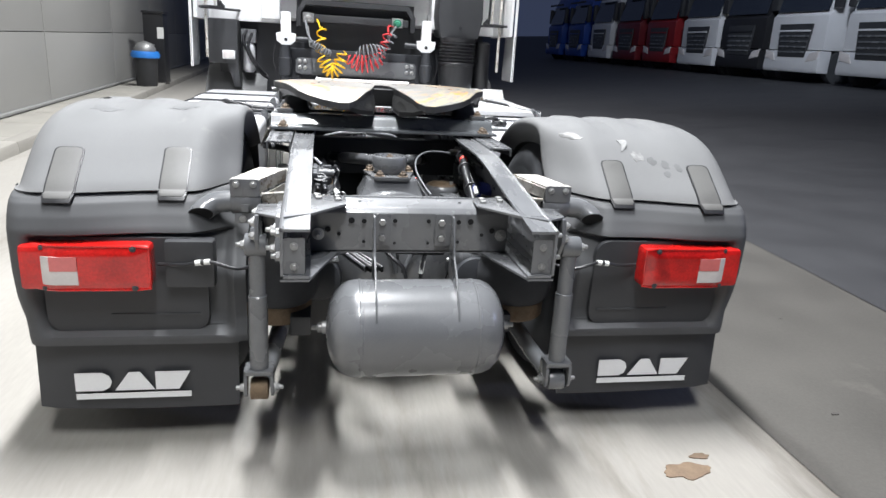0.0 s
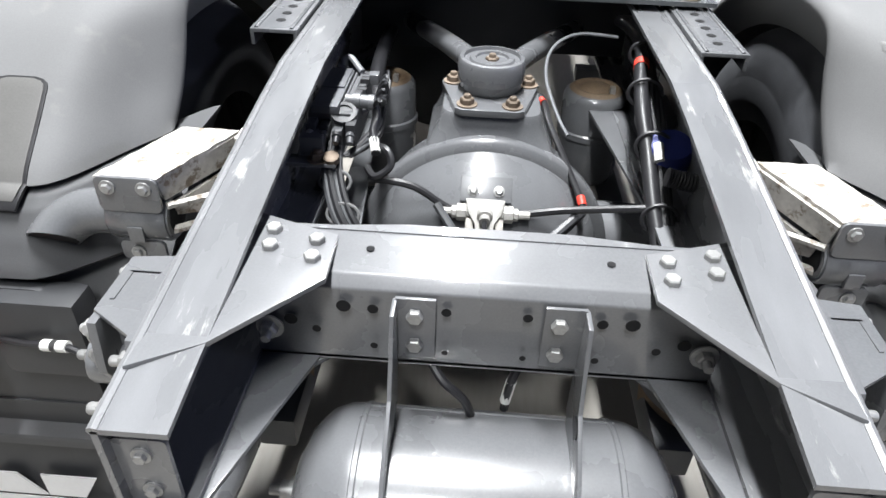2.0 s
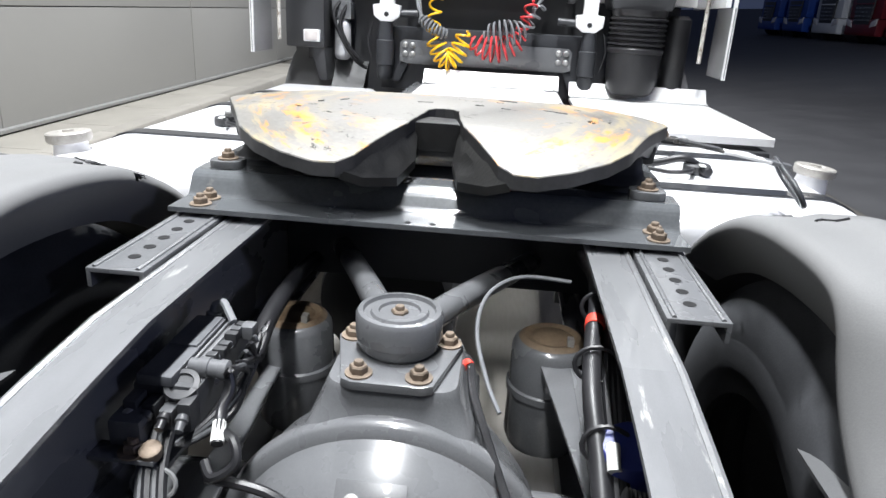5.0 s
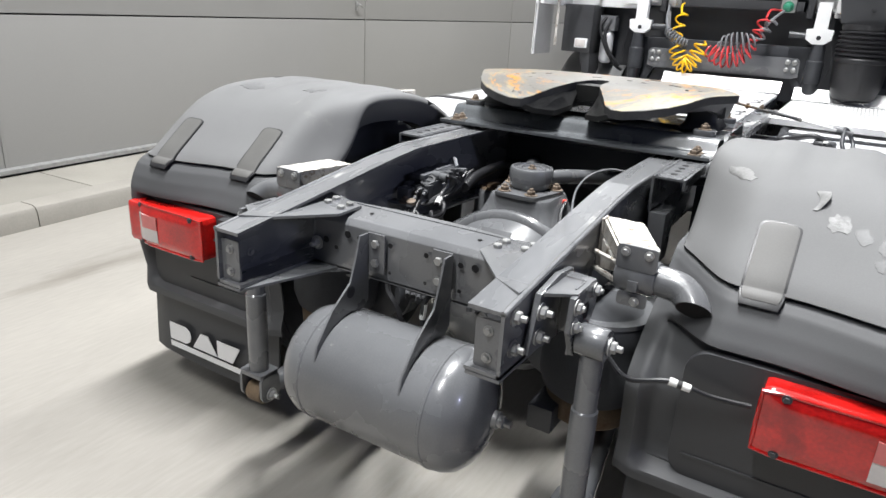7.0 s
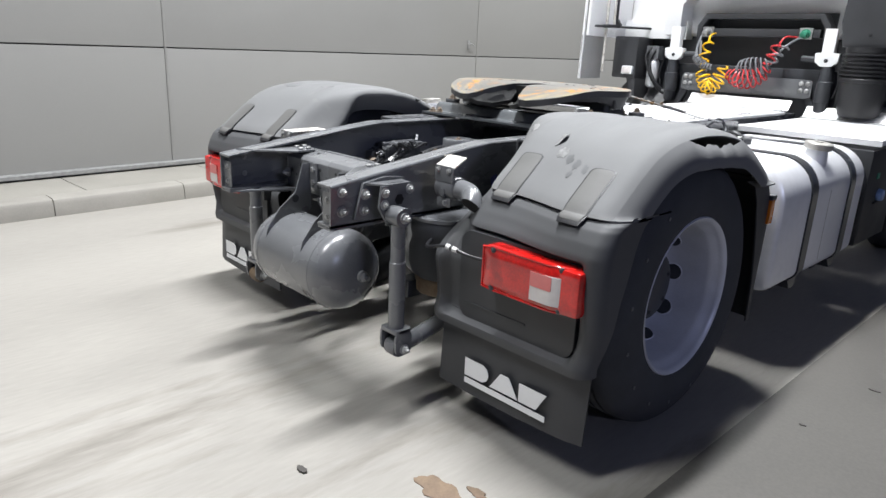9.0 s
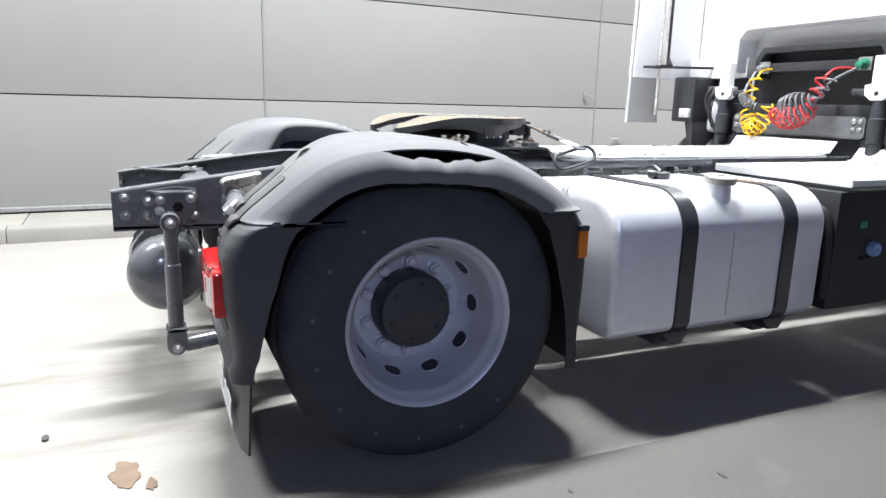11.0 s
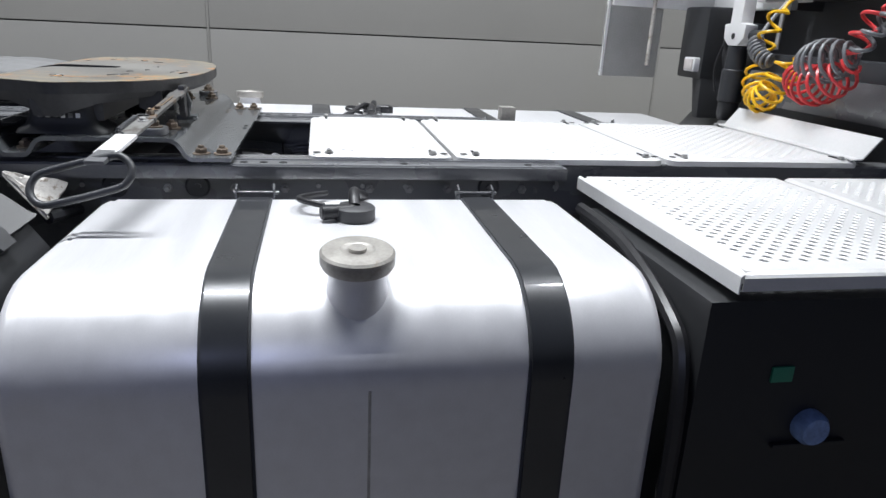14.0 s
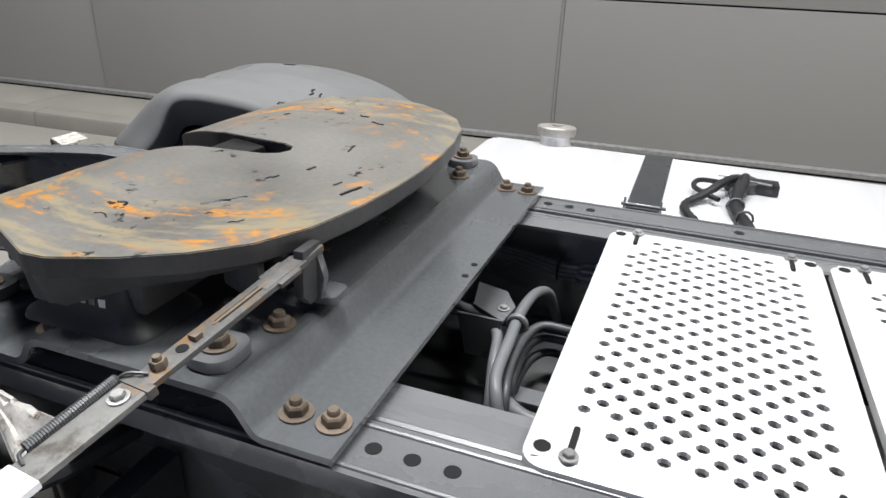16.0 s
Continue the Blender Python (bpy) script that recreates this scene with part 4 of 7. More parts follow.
# ---- mudguards ----
def sheet_grid(fn, nu, nv, thick, bm=None, skip=()):
    """A shell over a grid of fn(u, v) in 0..1, thickened along its normals."""
    P = [[Vector(fn(i / nu, j / nv)) for j in range(nv + 1)] for i in range(nu + 1)]
    N = []
    for i in range(nu + 1):
        row = []
        for j in range(nv + 1):
            du = P[min(i + 1, nu)][j] - P[max(i - 1, 0)][j]
            dv = P[i][min(j + 1, nv)] - P[i][max(j - 1, 0)]
            n = du.cross(dv)
            row.append(n.normalized() if n.length > 1e-9 else Vector((0, 0, 1)))
        N.append(row)
    b = bm or bmesh.new()
    A = [[b.verts.new(P[i][j]) for j in range(nv + 1)] for i in range(nu + 1)]
    B = [[b.verts.new(P[i][j] - thick * N[i][j]) for j in range(nv + 1)] for i in range(nu + 1)]
    for i in range(nu):
        for j in range(nv):
            if (i, j) in skip:
                continue
            b.faces.new((A[i][j], A[i + 1][j], A[i + 1][j + 1], A[i][j + 1]))
            b.faces.new((B[i][j], B[i][j + 1], B[i + 1][j + 1], B[i + 1][j]))
    for i in range(nu):
        b.faces.new((A[i][0], B[i][0], B[i + 1][0], A[i + 1][0]))
        b.faces.new((A[i][nv], A[i + 1][nv], B[i + 1][nv], B[i][nv]))
    for j in range(nv):
        b.faces.new((A[0][j], A[0][j + 1], B[0][j + 1], B[0][j]))
        b.faces.new((A[nu][j], B[nu][j], B[nu][j + 1], A[nu][j + 1]))
    return b


def ease(a, b, x):
    t = min(1.0, max(0.0, (x - a) / (b - a)))
    return t * t * (3 - 2 * t)


GX0, GX1 = 0.570, 1.262
IN_DROP, IN_R, OUT_R, OUT_DROP = 0.080, 0.028, 0.095, 0.020
FLAT = GX1 - GX0 - IN_R - OUT_R
SPAN = IN_DROP + IN_R * math.pi / 2 + FLAT + OUT_R * math.pi / 2 + OUT_DROP
# side line of the arched cover, from the rear joint over the wheel to the front joint
ARCH = smooth_path([(y, z, 0) for y, z in ((-0.602, 0.866), (-0.586, 0.888), (-0.515, 0.946), (-0.44, 1.004), (-0.36, 1.053), (-0.26, 1.086), (-0.13, 1.101), (0.0, 1.102), (0.127, 1.090), (0.256, 1.061), (0.392, 1.000), (0.50, 0.930), (0.575, 0.868))], 8)
ARCH_S = [0.0]
for p_, q_ in zip(ARCH, ARCH[1:]):
    ARCH_S.append(ARCH_S[-1] + (q_ - p_).length)


def arch(u):
    """Point and outward normal of the cover's side line at a share u of its length."""
    d = min(1.0, max(0.0, u)) * ARCH_S[-1]
    i = 0
    while i < len(ARCH_S) - 2 and ARCH_S[i + 1] < d:
        i += 1
    f = (d - ARCH_S[i]) / (ARCH_S[i + 1] - ARCH_S[i])
    p = ARCH[i].lerp(ARCH[i + 1], f)
    t0 = (ARCH[min(i + 1, len(ARCH) - 1)] - ARCH[max(i - 1, 0)]).normalized()
    t1 = (ARCH[min(i + 2, len(ARCH) - 1)] - ARCH[i]).normalized()
    t = t0.lerp(t1, f).normalized()
    return p, Vector((-t.y, t.x, 0))


def plan_shift(x):
    """How far the rear edge is drawn forward, most of all at the rounded inner corner."""
    return 0.062 * (1 - ease(0.82, 1.12, x)) + 0.205 * (1 - ease(0.54, 0.735, x))


def cover_v(x):
    return (IN_DROP + IN_R * math.pi / 2 + x - GX0 - IN_R) / SPAN


def cover(s, u, v, off=0.0):
    """A point of the arched cover: u from its rear edge to the front, v from the inner edge to the outer."""
    d = v * SPAN
    k1 = IN_DROP + IN_R * math.pi / 2
    k2 = k1 + FLAT
    k3 = k2 + OUT_R * math.pi / 2
    if d < IN_DROP:
        # the inner wall leans back under the edge
        x, drop = GX0 + 0.5 * (IN_DROP - d), IN_R + IN_DROP - d
    elif d < k1:
        th = (d - IN_DROP) / IN_R
        x, drop = GX0 + IN_R * (1 - math.cos(th)), IN_R * (1 - math.sin(th))
    elif d < k2:
        x, drop = GX0 + IN_R + d - k1, 0.0
    elif d < k3:
        th = (d - k2) / OUT_R
        x, drop = GX1 - OUT_R + OUT_R * math.sin(th), OUT_R * (1 - math.cos(th))
    else:
        x, drop = GX1, OUT_R + d - k3
    across = (x - GX0) / (GX1 - GX0)
    crown = 0.006 * (1 - (2 * across - 1) ** 2)
    wave = ease(0.35, 0.75, 0.5 + 0.5 * math.cos(across * 2 * math.pi * 4))
    rib = 0.008 * wave * ease(0.22, 0.36, u) * ease(0.10, 0.25, 1 - u) * ease(0.08, 0.2, across) * ease(0.10, 0.2, 1 - across)
    p, n = arch(u)
    h = crown + rib + off - drop
    back = plan_shift(x) * (1 - ease(0.06, 0.52, u))
    if s < 0:
        x += 0.024 * (1 - ease(0.57, 0.72, x))
    return (s * x, p.x + n.x * h + back, max(p.y + n.y * h, 0.872 + 0.5 * off))


def crowded(v):
    """More of the grid's lines at the inner edge."""
    return 0.52 * v if v < 0.25 else 0.13 + (v - 0.25) * 0.87 / 0.75


def guard_top(s):
    t = 0.006 if s < 0 else -0.006
    if s < 0:
        return sheet_grid(lambda u, v: cover(s, u, crowded(v)), 56, 48, t, skip={(40, 9), (40, 10), (41, 10), (42, 12), (37, 13), (37, 14), (38, 14), (25, 36), (26, 36), (26, 37), (27, 37), (28, 37)})
    # the outer shoulder of this cover has split open and sags
    v0 = 0.875
    def sag(u):
        k = max(0.0, 1 - ((u - 0.53) / 0.155) ** 2)
        return 0.034 * k ** 0.8 * (1 + 0.18 * math.sin(61 * u) + 0.12 * math.sin(143 * u))
    def lip(u, v):
        x, y, z = cover(s, u, v0 + (1 - v0) * v)
        return (x + 0.3 * sag(u) * (1 - v), y, z - sag(u) * (1 - 0.75 * v))
    b = sheet_grid(lambda u, v: cover(s, u, v0 * crowded(v)), 64, 46, t)
    return sheet_grid(lip, 64, 5, t, b)


def guard_rear(s):
    """Lower rear shell with a sunk field, wrapping round to the side."""
    L0, R, L1 = 0.655, 0.055, 0.12
    total = L0 + R * math.pi / 2 + L1
    prof = [(0.866, -0.480), (0.866, -0.585), (0.857, -0.612), (0.842, -0.632), (0.805, -0.654), (0.765, -0.668), (0.725, -0.670), (0.62, -0.666), (0.52, -0.650), (0.46, -0.645), (0.40, -0.660), (0.375, -0.656)]
    def yz(v):
        t = v * (len(prof) - 1)
        i = min(int(t), len(prof) - 2)
        f = t - i
        return prof[i][0] * (1 - f) + prof[i + 1][0] * f, prof[i][1] * (1 - f) + prof[i + 1][1] * f
    def fn(u, v):
        z, y0 = yz(v)
        d = u * total
        y0 += plan_shift(0.552 + min(d, L0)) * ease(0.60, 0.85, z)
        narrow = 0.025 * ease(0.55, 0.375, z)
        sunk = 0.040 * ease(0.405, 0.43, z) * ease(0.752, 0.735, z) * ease(0.035, 0.07, d) * ease(0.655, 0.62, d)
        if d < L0:
            x, y = 0.552 + d, y0 + sunk + 0.02 * (1 - ease(0, 0.05, d))
        elif d < L0 + R * math.pi / 2:
            a = (d - L0) / R
            x, y = 0.552 + L0 + R * math.sin(a), y0 + R * (1 - math.cos(a))
        else:
            x, y = 0.552 + L0 + R, y0 + R + (d - L0 - R * math.pi / 2) * (0.12 + 0.88 * ease(0.42, 0.80, z))
        return (s * (x - narrow * ease(0.3, 0.6, d)), y, z)
    return sheet_grid(fn, 72, 60, 0.006 if s < 0 else -0.006)


def guard_front(s):
    def fn(u, v):
        prof = [(0.895, 0.480), (0.868, 0.555), (0.80, 0.60), (0.70, 0.615), (0.55, 0.61), (0.40, 0.60), (0.27, 0.605)]
        t = v * (len(prof) - 1)
        i = min(int(t), len(prof) - 2)
        f = t - i
        z, y0 = prof[i][0] * (1 - f) + prof[i + 1][0] * f, prof[i][1] * (1 - f) + prof[i + 1][1] * f
        L0, R, L1 = 0.58, 0.05, 0.085
        d = u * (L0 + R * math.pi / 2 + L1)
        if d < L0:
            return (s * (0.61 + d), y0, z)
        if d < L0 + R * math.pi / 2:
            a = (d - L0) / R
            return (s * (0.61 + L0 + R * math.sin(a)), y0 - R * (1 - math.cos(a)), z)
        k = d - L0 - R * math.pi / 2
        return (s * (0.61 + L0 + R), y0 - R - k * (0.22 + 1.2 * ease(0.35, 0.85, z)), z)
    return sheet_grid(fn, 36, 24, -0.006 if s < 0 else 0.006)


def mudguard(s):
    g = part("mudguard", guard_top(s), PLASTIC, truck, "scuffed dark grey plastic wheel arch cover", smooth=50)
    part("rear_shell", guard_rear(s), PLASTIC_SHELL, g, "black plastic lower mudguard shell", smooth=50)
    # front shell takes the black plastic to hold the shade low before the wheel
    part("front_shell", guard_front(s), PLASTIC_DARK, g, smooth=50)
    part("recess_panel", bevel(plate(round_rect(0.500, 0.325, 0.055, 6, s * 0.922, 0.575), "y", -0.634, -0.612), 0.004), PLASTIC_DARK, g, "smooth black recess panel")
    part("recess_step", box(min(s * 0.70, s * 0.98), max(s * 0.70, s * 0.98), -0.638, -0.630, 0.470, 0.478, 0.002), PLASTIC_DARK, g)
    # elastic straps let into the cover, over the joint
    def strap(x, w, h, line, mt, name, label=""):
        b = bmesh.new()
        n = len(line)
        rows = []
        for i, (y, z) in enumerate(line):
            p0, p1 = Vector(line[max(i - 1, 0)]), Vector(line[min(i + 1, n - 1)])
            t = (p1 - p0).normalized()
            nn = Vector((-t.y, t.x)) if t.x < 0 else Vector((t.y, -t.x))
            if nn.y < 0:
                nn = -nn
            ww = w * (1.0 if 3 <= i < n - 2 else (0.50, 0.80, 0.95)[i] if i < 3 else 0.96 if i == n - 2 else 0.86)
            rows.append([b.verts.new((s * (x + k * ww), y + nn.x * hh, z + nn.y * hh)) for k, hh in ((-1, -0.004), (-1, h), (1, h), (1, -0.004))])
        for p, q in zip(rows, rows[1:]):
            for k in range(4):
                b.faces.new((p[k], p[(k + 1) % 4], q[(k + 1) % 4], q[k]))
        b.faces.new(rows[0])
        b.faces.new(rows[-1])
        bmesh.ops.recalc_face_normals(b, faces=b.faces[:])
        return part(name, bevel(b, 0.0025), mt, g, label)
    for x in (0.785, 1.108):
        line = [cover(s, u, cover_v(x), 0.0)[1:] for u in (0.145, 0.142, 0.137, 0.130, 0.115, 0.095, 0.07, 0.045, 0.025, 0.012)]
        ps = plan_shift(x)
        line += [(-0.604 + ps, 0.872), (-0.617 + ps, 0.868), (-0.630 + ps, 0.860), (-0.641 + ps, 0.846)]
        # black strip wider than the strap, drawn for the shade in its surrounding gap
        strap(x, 0.0455, 0.0018, line, CABLE, "strap_gap_shade")
        inner = [cover(s, u, cover_v(x), 0.0)[1:] for u in (0.142, 0.139, 0.134, 0.127, 0.115, 0.095, 0.07, 0.045, 0.025, 0.012)]
        inner += [(-0.606 + ps, 0.873), (-0.618 + ps, 0.870), (-0.626 + ps, 0.864), (-0.632 + ps, 0.857)]
        strap(x, 0.0405, 0.0034, inner, STRAP, "strap", "rubber hold-down strap")
        front = [cover(s, u, cover_v(x), 0.0)[1:] for u in (0.895, 0.90, 0.91, 0.93, 0.96, 0.99)] + [(0.578, 0.866), (0.588, 0.855)]
        strap(x, 0.036, 0.0075, front, PLASTIC_SHELL, "strap", "rubber hold-down strap")
    # tail lamp
    lamp_body = part("lamp_base", box(s * 1.024 - 0.190, s * 1.024 + 0.190, -0.697, -0.60, 0.583, 0.727, 0.024, 4), LENS_RED, truck, "red tail lamp with a pale window")
    lamp_body.location = (0.016, 0, 0)
    def front(u, v):
        x = 0.836 + 0.376 * u
        k = 1 - 0.22 * ease(0.90, 1.0, u) ** 2 - 0.06 * ease(0.05, 0.0, u)
        z = 0.655 + 0.142 * (v - 0.5) * k
        bow = 0.035 * ease(0.72, 1.0, u)
        dome = 0.012 * min(1, 8 * min(u, 1 - u, v * 0.7, (1 - v) * 0.7) + 0.15)
        return (s * x, -0.695 - dome + bow, z)
    # red field with a pale rounded window
    part("red_lens", sheet_grid(front, 24, 12, -0.01 if s < 0 else 0.01), LENS_RED, lamp_body, "red tail lamp lens")
    def window(u0, u1, v0, v1, off, mt, name, label, rnd=0.0):
        def fn(u, v):
            k = rnd * (1 - math.sqrt(max(0.0, 1 - (2 * v - 1) ** 4)))
            p = front(u0 + (u1 - u0 - k) * u, v0 + (v1 - v0) * v)
            return (p[0], p[1] - off, p[2])
        part(name, sheet_grid(fn, 16, 12, -0.004 if s < 0 else 0.004), mt, lamp_body, label)
    window(0.55, 0.95, 0.14, 0.78, 0.0022, LENS_CLEAR, "clear_lens", "pale reversing lamp field", 0.10)
    window(0.55, 0.76, 0.46, 0.78, 0.0042, LENS_PINK, "pink_lens", "pale red upper field")
    part("lamp_rim", tube([front(u, v) for u, v in [(i / 10, 0) for i in range(11)] + [(1, j / 5) for j in range(1, 6)] + [(1 - i / 10, 1) for i in range(1, 11)] + [(0, 1 - j / 5) for j in range(1, 5)]], 0.005, 8, 1, closed=True), LENS_RED, lamp_body)
    for u, v in ((0.12, 0.95), (0.82, 0.95), (0.12, 0.05), (0.82, 0.05)):
        put_bolt("bolt", BOLT_DARK, lamp_body, front(u, v), (0, -1, 0))
    # socket block and cable beside the lamp
    if s < 0:
        part("blank_block", box(s * 0.80 + 0.0, s * 0.645, -0.665, -0.60, 0.575, 0.735, 0.02), PLASTIC_DARK, g)
    part("lamp_cable", tube([(s * 0.82, -0.655, 0.655), (s * 0.74, -0.675, 0.66), (s * 0.66, -0.69, 0.675), (s * 0.57, -0.70, 0.655), (s * 0.50, -0.62, 0.65)], 0.006, 8, 6), CABLE, g, "thin black lamp cable")
    tg = part("cable_tag", tube([(s * 0.70, -0.683, 0.668), (s * 0.655, -0.690, 0.675)], 0.0095, 10, 1), WHITE_TAG, truck, "small white cable tag")
    tg.location = (0.016, 0, 0)
    part("print_bar", tube([(s * 0.682, -0.6862, 0.6713), (s * 0.672, -0.6880, 0.6728)], 0.0097, 10, 1), INK, tg)
    # mud flap with the maker's mark as plain shapes
    def flap(u, v):
        x = 0.585 + 0.645 * u
        z = 0.43 - 0.30 * v
        y = -0.612 - 0.012 * math.sin(u * math.pi) - 0.015 * v + 0.012 * ease(0.9, 1, u)
        return (s * x, y, z + 0.012 * (u - 0.5) * v)
    part("mud_flap", sheet_grid(flap, 20, 10, 0.008 if s < 0 else -0.008), PLASTIC_DARK, g, "black rubber mud flap")
    c = 0.918 if s > 0 else -0.924
    k0 = -0.646
    def mark(polys, name="flap_mark"):
        b = bmesh.new()
        for poly in polys:
            plate([(c + px, pz) for px, pz in poly], "y", k0 - 0.003, k0, 0, b)
        part(name, b, DECAL, g, "white flap marking")
    w, h, zb = 0.365, 0.066, 0.205
    x0 = -w / 2
    mark([[(x0, zb - 0.030), (x0 + w, zb - 0.030), (x0 + w, zb - 0.010), (x0, zb - 0.010)]])
    # three solid shapes stand for the maker's mark
    a0, a1, a2 = x0, x0 + 0.122, x0 + 0.252
    mark([[(a0, zb), (a0 + 0.085, zb), (a0 + 0.106, zb + 0.012), (a0 + 0.114, zb + h / 2), (a0 + 0.106, zb + h - 0.012), (a0 + 0.085, zb + h), (a0, zb + h)]])
    mark([[(a1, zb), (a1 + 0.126, zb), (a1 + 0.082, zb + h), (a1 + 0.046, zb + h)]])
    mark([[(a2, zb), (a2 + 0.075, zb), (a2 + 0.113, zb + h), (a2, zb + h)]])
    # side marker at the front
    mk = part("side_marker", box(s * 1.232, s * 1.252, 0.552, 0.590, 0.695, 0.795, 0.006), AMBER, truck, "amber side marker lamp")
    mk.location = (0.016, 0, 0)
    part("marker_cap", box(s * 1.230, s * 1.254, 0.550, 0.592, 0.794, 0.814, 0.004), PLASTIC_DARK, mk)
    # carrier tube with cut end and clamp
    tm = tube([(s * 0.488, -0.550, 0.842), (s * 0.54, -0.550, 0.842), (s * 0.600, -0.551, 0.841), (s * 0.640, -0.556, 0.835), (s * 0.670, -0.575, 0.816), (s * 0.686, -0.602, 0.788), (s * 0.695, -0.640, 0.752)], 0.037, 20, 6)
    q0, qn = Vector((s * 0.676, -0.580, 0.797)), Vector((0.0, -0.76, -0.65))
    bmesh.ops.bisect_plane(tm, geom=tm.verts[:] + tm.edges[:] + tm.faces[:], plane_co=q0, plane_no=qn, clear_outer=True)
    rim_ = [e for e in tm.edges if len(e.link_faces) == 1]
    bmesh.ops.holes_fill(tm, edges=rim_)
    cap_ = [f for f in tm.faces if len(f.verts) > 8 and f.normal.dot(qn) ** 2 > 0.8]
    if cap_:
        bmesh.ops.inset_region(tm, faces=cap_, thickness=0.003, depth=0.0)
        for f in cap_:
            f.material_index = 1
    tb = part("carrier_tube", tm, CHASSIS, truck, "bent grey mudguard carrier tube with a slanting open end")
    # cut face and inner end are closed; near-black gives the shade inside the tube
    tb.data.materials.append(HOLE_SHADE)
    part("tube_bore", lathe([(0.0, 0.0), (0.028, 0.0), (0.028, -0.002)], (s * 0.4865, -0.550, 0.842), (-s, 0, 0), 18), HOLE_SHADE, tb)
    part("clamp", lathe([(0.040, -0.046), (0.043, -0.042), (0.043, 0.042), (0.040, 0.046)], (s * 0.537, -0.550, 0.842), (1, 0, 0), 26), CHASSIS, tb)
    ear = plate(round_rect(0.094, 0.058, 0.010, 4, s * 0.537, 0.895), "y", -0.589, -0.582, 0.001)
    join(ear, box(s * 0.537 - 0.012, s * 0.537 + 0.012, -0.596, -0.586, 0.815, 0.842, 0.003))
    part("clamp_ear", ear, CHASSIS, tb)
    part("clamp_foot", plate(round_rect(0.070, 0.034, 0.008, 4, s * 0.537, 0.792), "y", -0.585, -0.578, 0.001), CHASSIS, tb)
    for k in (-1, 1):
        put_bolt("bolt", BOLT_SMALL, tb, (s * 0.537 + k * 0.027, -0.589, 0.908), (0, -1, 0))
    put_bolt("bolt", BOLT_SMALL, tb, (s * 0.545, -0.585, 0.790), (0, -1, 0))
    # peeling white bracket between the rail and the clamp
    rr = random.Random(9)
    bump = {(i, j): rr.uniform(-1, 1) for i in range(11) for j in range(11)}
    def crumple(u, v):
        k = bump[(round(u * 10), round(v * 10))]
        return (s * (0.411 + 0.080 * v + 0.094 * u + 0.0004 * k), -0.440 - 0.144 * v + 0.0004 * k, 0.937 - 0.014 * v + 0.0009 * k)
    wb = sheet_grid(crumple, 10, 10, 0.006 if s < 0 else -0.006)
    part("white_bracket", wb, WHITE_DIRTY, truck, "bracket with peeling white paint")
    def skewed(a0, a1, b0, b1):
        a0, a1, b0, b1 = (Vector((s * q[0], q[1], q[2])) for q in (a0, a1, b0, b1))
        return sheet_grid(lambda u, v: a0.lerp(a1, u).lerp(b0.lerp(b1, u), v), 6, 3, 0.006)
    part("white_rib", skewed((0.414, -0.448, 0.931), (0.492, -0.582, 0.916), (0.414, -0.448, 0.893), (0.492, -0.570, 0.878)), WHITE_DIRTY, truck)
    part("white_rib", skewed((0.412, -0.446, 0.885), (0.486, -0.560, 0.866), (0.412, -0.446, 0.800), (0.486, -0.552, 0.842)), WHITE_DIRTY, truck)
    part("white_flange", box(min(s * 0.405, s * 0.412), max(s * 0.405, s * 0.412), -0.465, -0.425, 0.80, 0.935, 0.002), WHITE_DIRTY, truck)
    part("white_brace", tube([(s * 0.410, -0.50, 0.862), (s * 0.488, -0.575, 0.872)], 0.006, 6, 1), WHITE_DIRTY, truck)
    part("white_brace", tube([(s * 0.410, -0.49, 0.815), (s * 0.490, -0.570, 0.825)], 0.007, 6, 1), WHITE_DIRTY, truck)
    # peeling bracket that carries the front of the cover
    fc = bmesh.new()
    corners = [Vector((s * 0.535, 0.489, 0.958)), Vector((s * 0.535, 0.628, 0.930)), Vector((s * 0.580, 0.589, 0.863))]
    rr = random.Random(3)
    rows = []
    for i in range(7):
        rows.append([corners[0] + (corners[1] - corners[0]) * (i / 6) * (1 - j / 6) + (corners[2] - corners[0]) * (i / 6) * (j / 6) + Vector((0, 0, 0.006 * rr.uniform(-1, 1))) for j in range(7)])
    fc = sheet_grid(lambda u, v: rows[round(u * 6)][round(v * 6)], 6, 6, 0.006)
    fb = part("front_carrier", fc, WHITE_DIRTY, truck, "bracket with peeling white paint")
    part("carrier_arm", tube([(s * 0.57, 0.585, 0.855), (s * 0.52, 0.60, 0.85), (s * 0.41, 0.60, 0.83)], 0.016, 8, 4), CHASSIS_DARK, fb)
    part("carrier_rib", tube([(s * 0.537, 0.489, 0.952), (s * 0.560, 0.538, 0.905), (s * 0.581, 0.588, 0.856)], 0.005, 6, 3), WHITE_DIRTY, fb)
    # tears and scuffs
    rnd = random.Random(5 + s)
    for k in range(9):
        u, x = 0.60 + 0.25 * rnd.random(), 0.62 + 0.20 * rnd.random() + (0.33 if s > 0 and k % 2 else 0)
        ln = 0.02 + 0.05 * rnd.random()
        pts = [cover(s, u + 0.012 * rnd.uniform(-1, 1), cover_v(x + ln * f), 0.0005) for f in (0, 0.35, 0.7, 1)]
        part("tear", tube(pts, 0.0032, 5, 2), CABLE, g)
    def scuff(u, x, du, dx, seed, mt):
        rr = random.Random(seed)
        b = bmesh.new()
        ring = []
        for i in range(18):
            a = 2 * math.pi * i / 18
            k = 0.70 + 0.45 * rr.random()
            ring.append((u + du * k * math.cos(a), x + dx * k * math.sin(a)))
        top = [b.verts.new(cover(s, uu, cover_v(xx), 0.0008)) for uu, xx in ring]
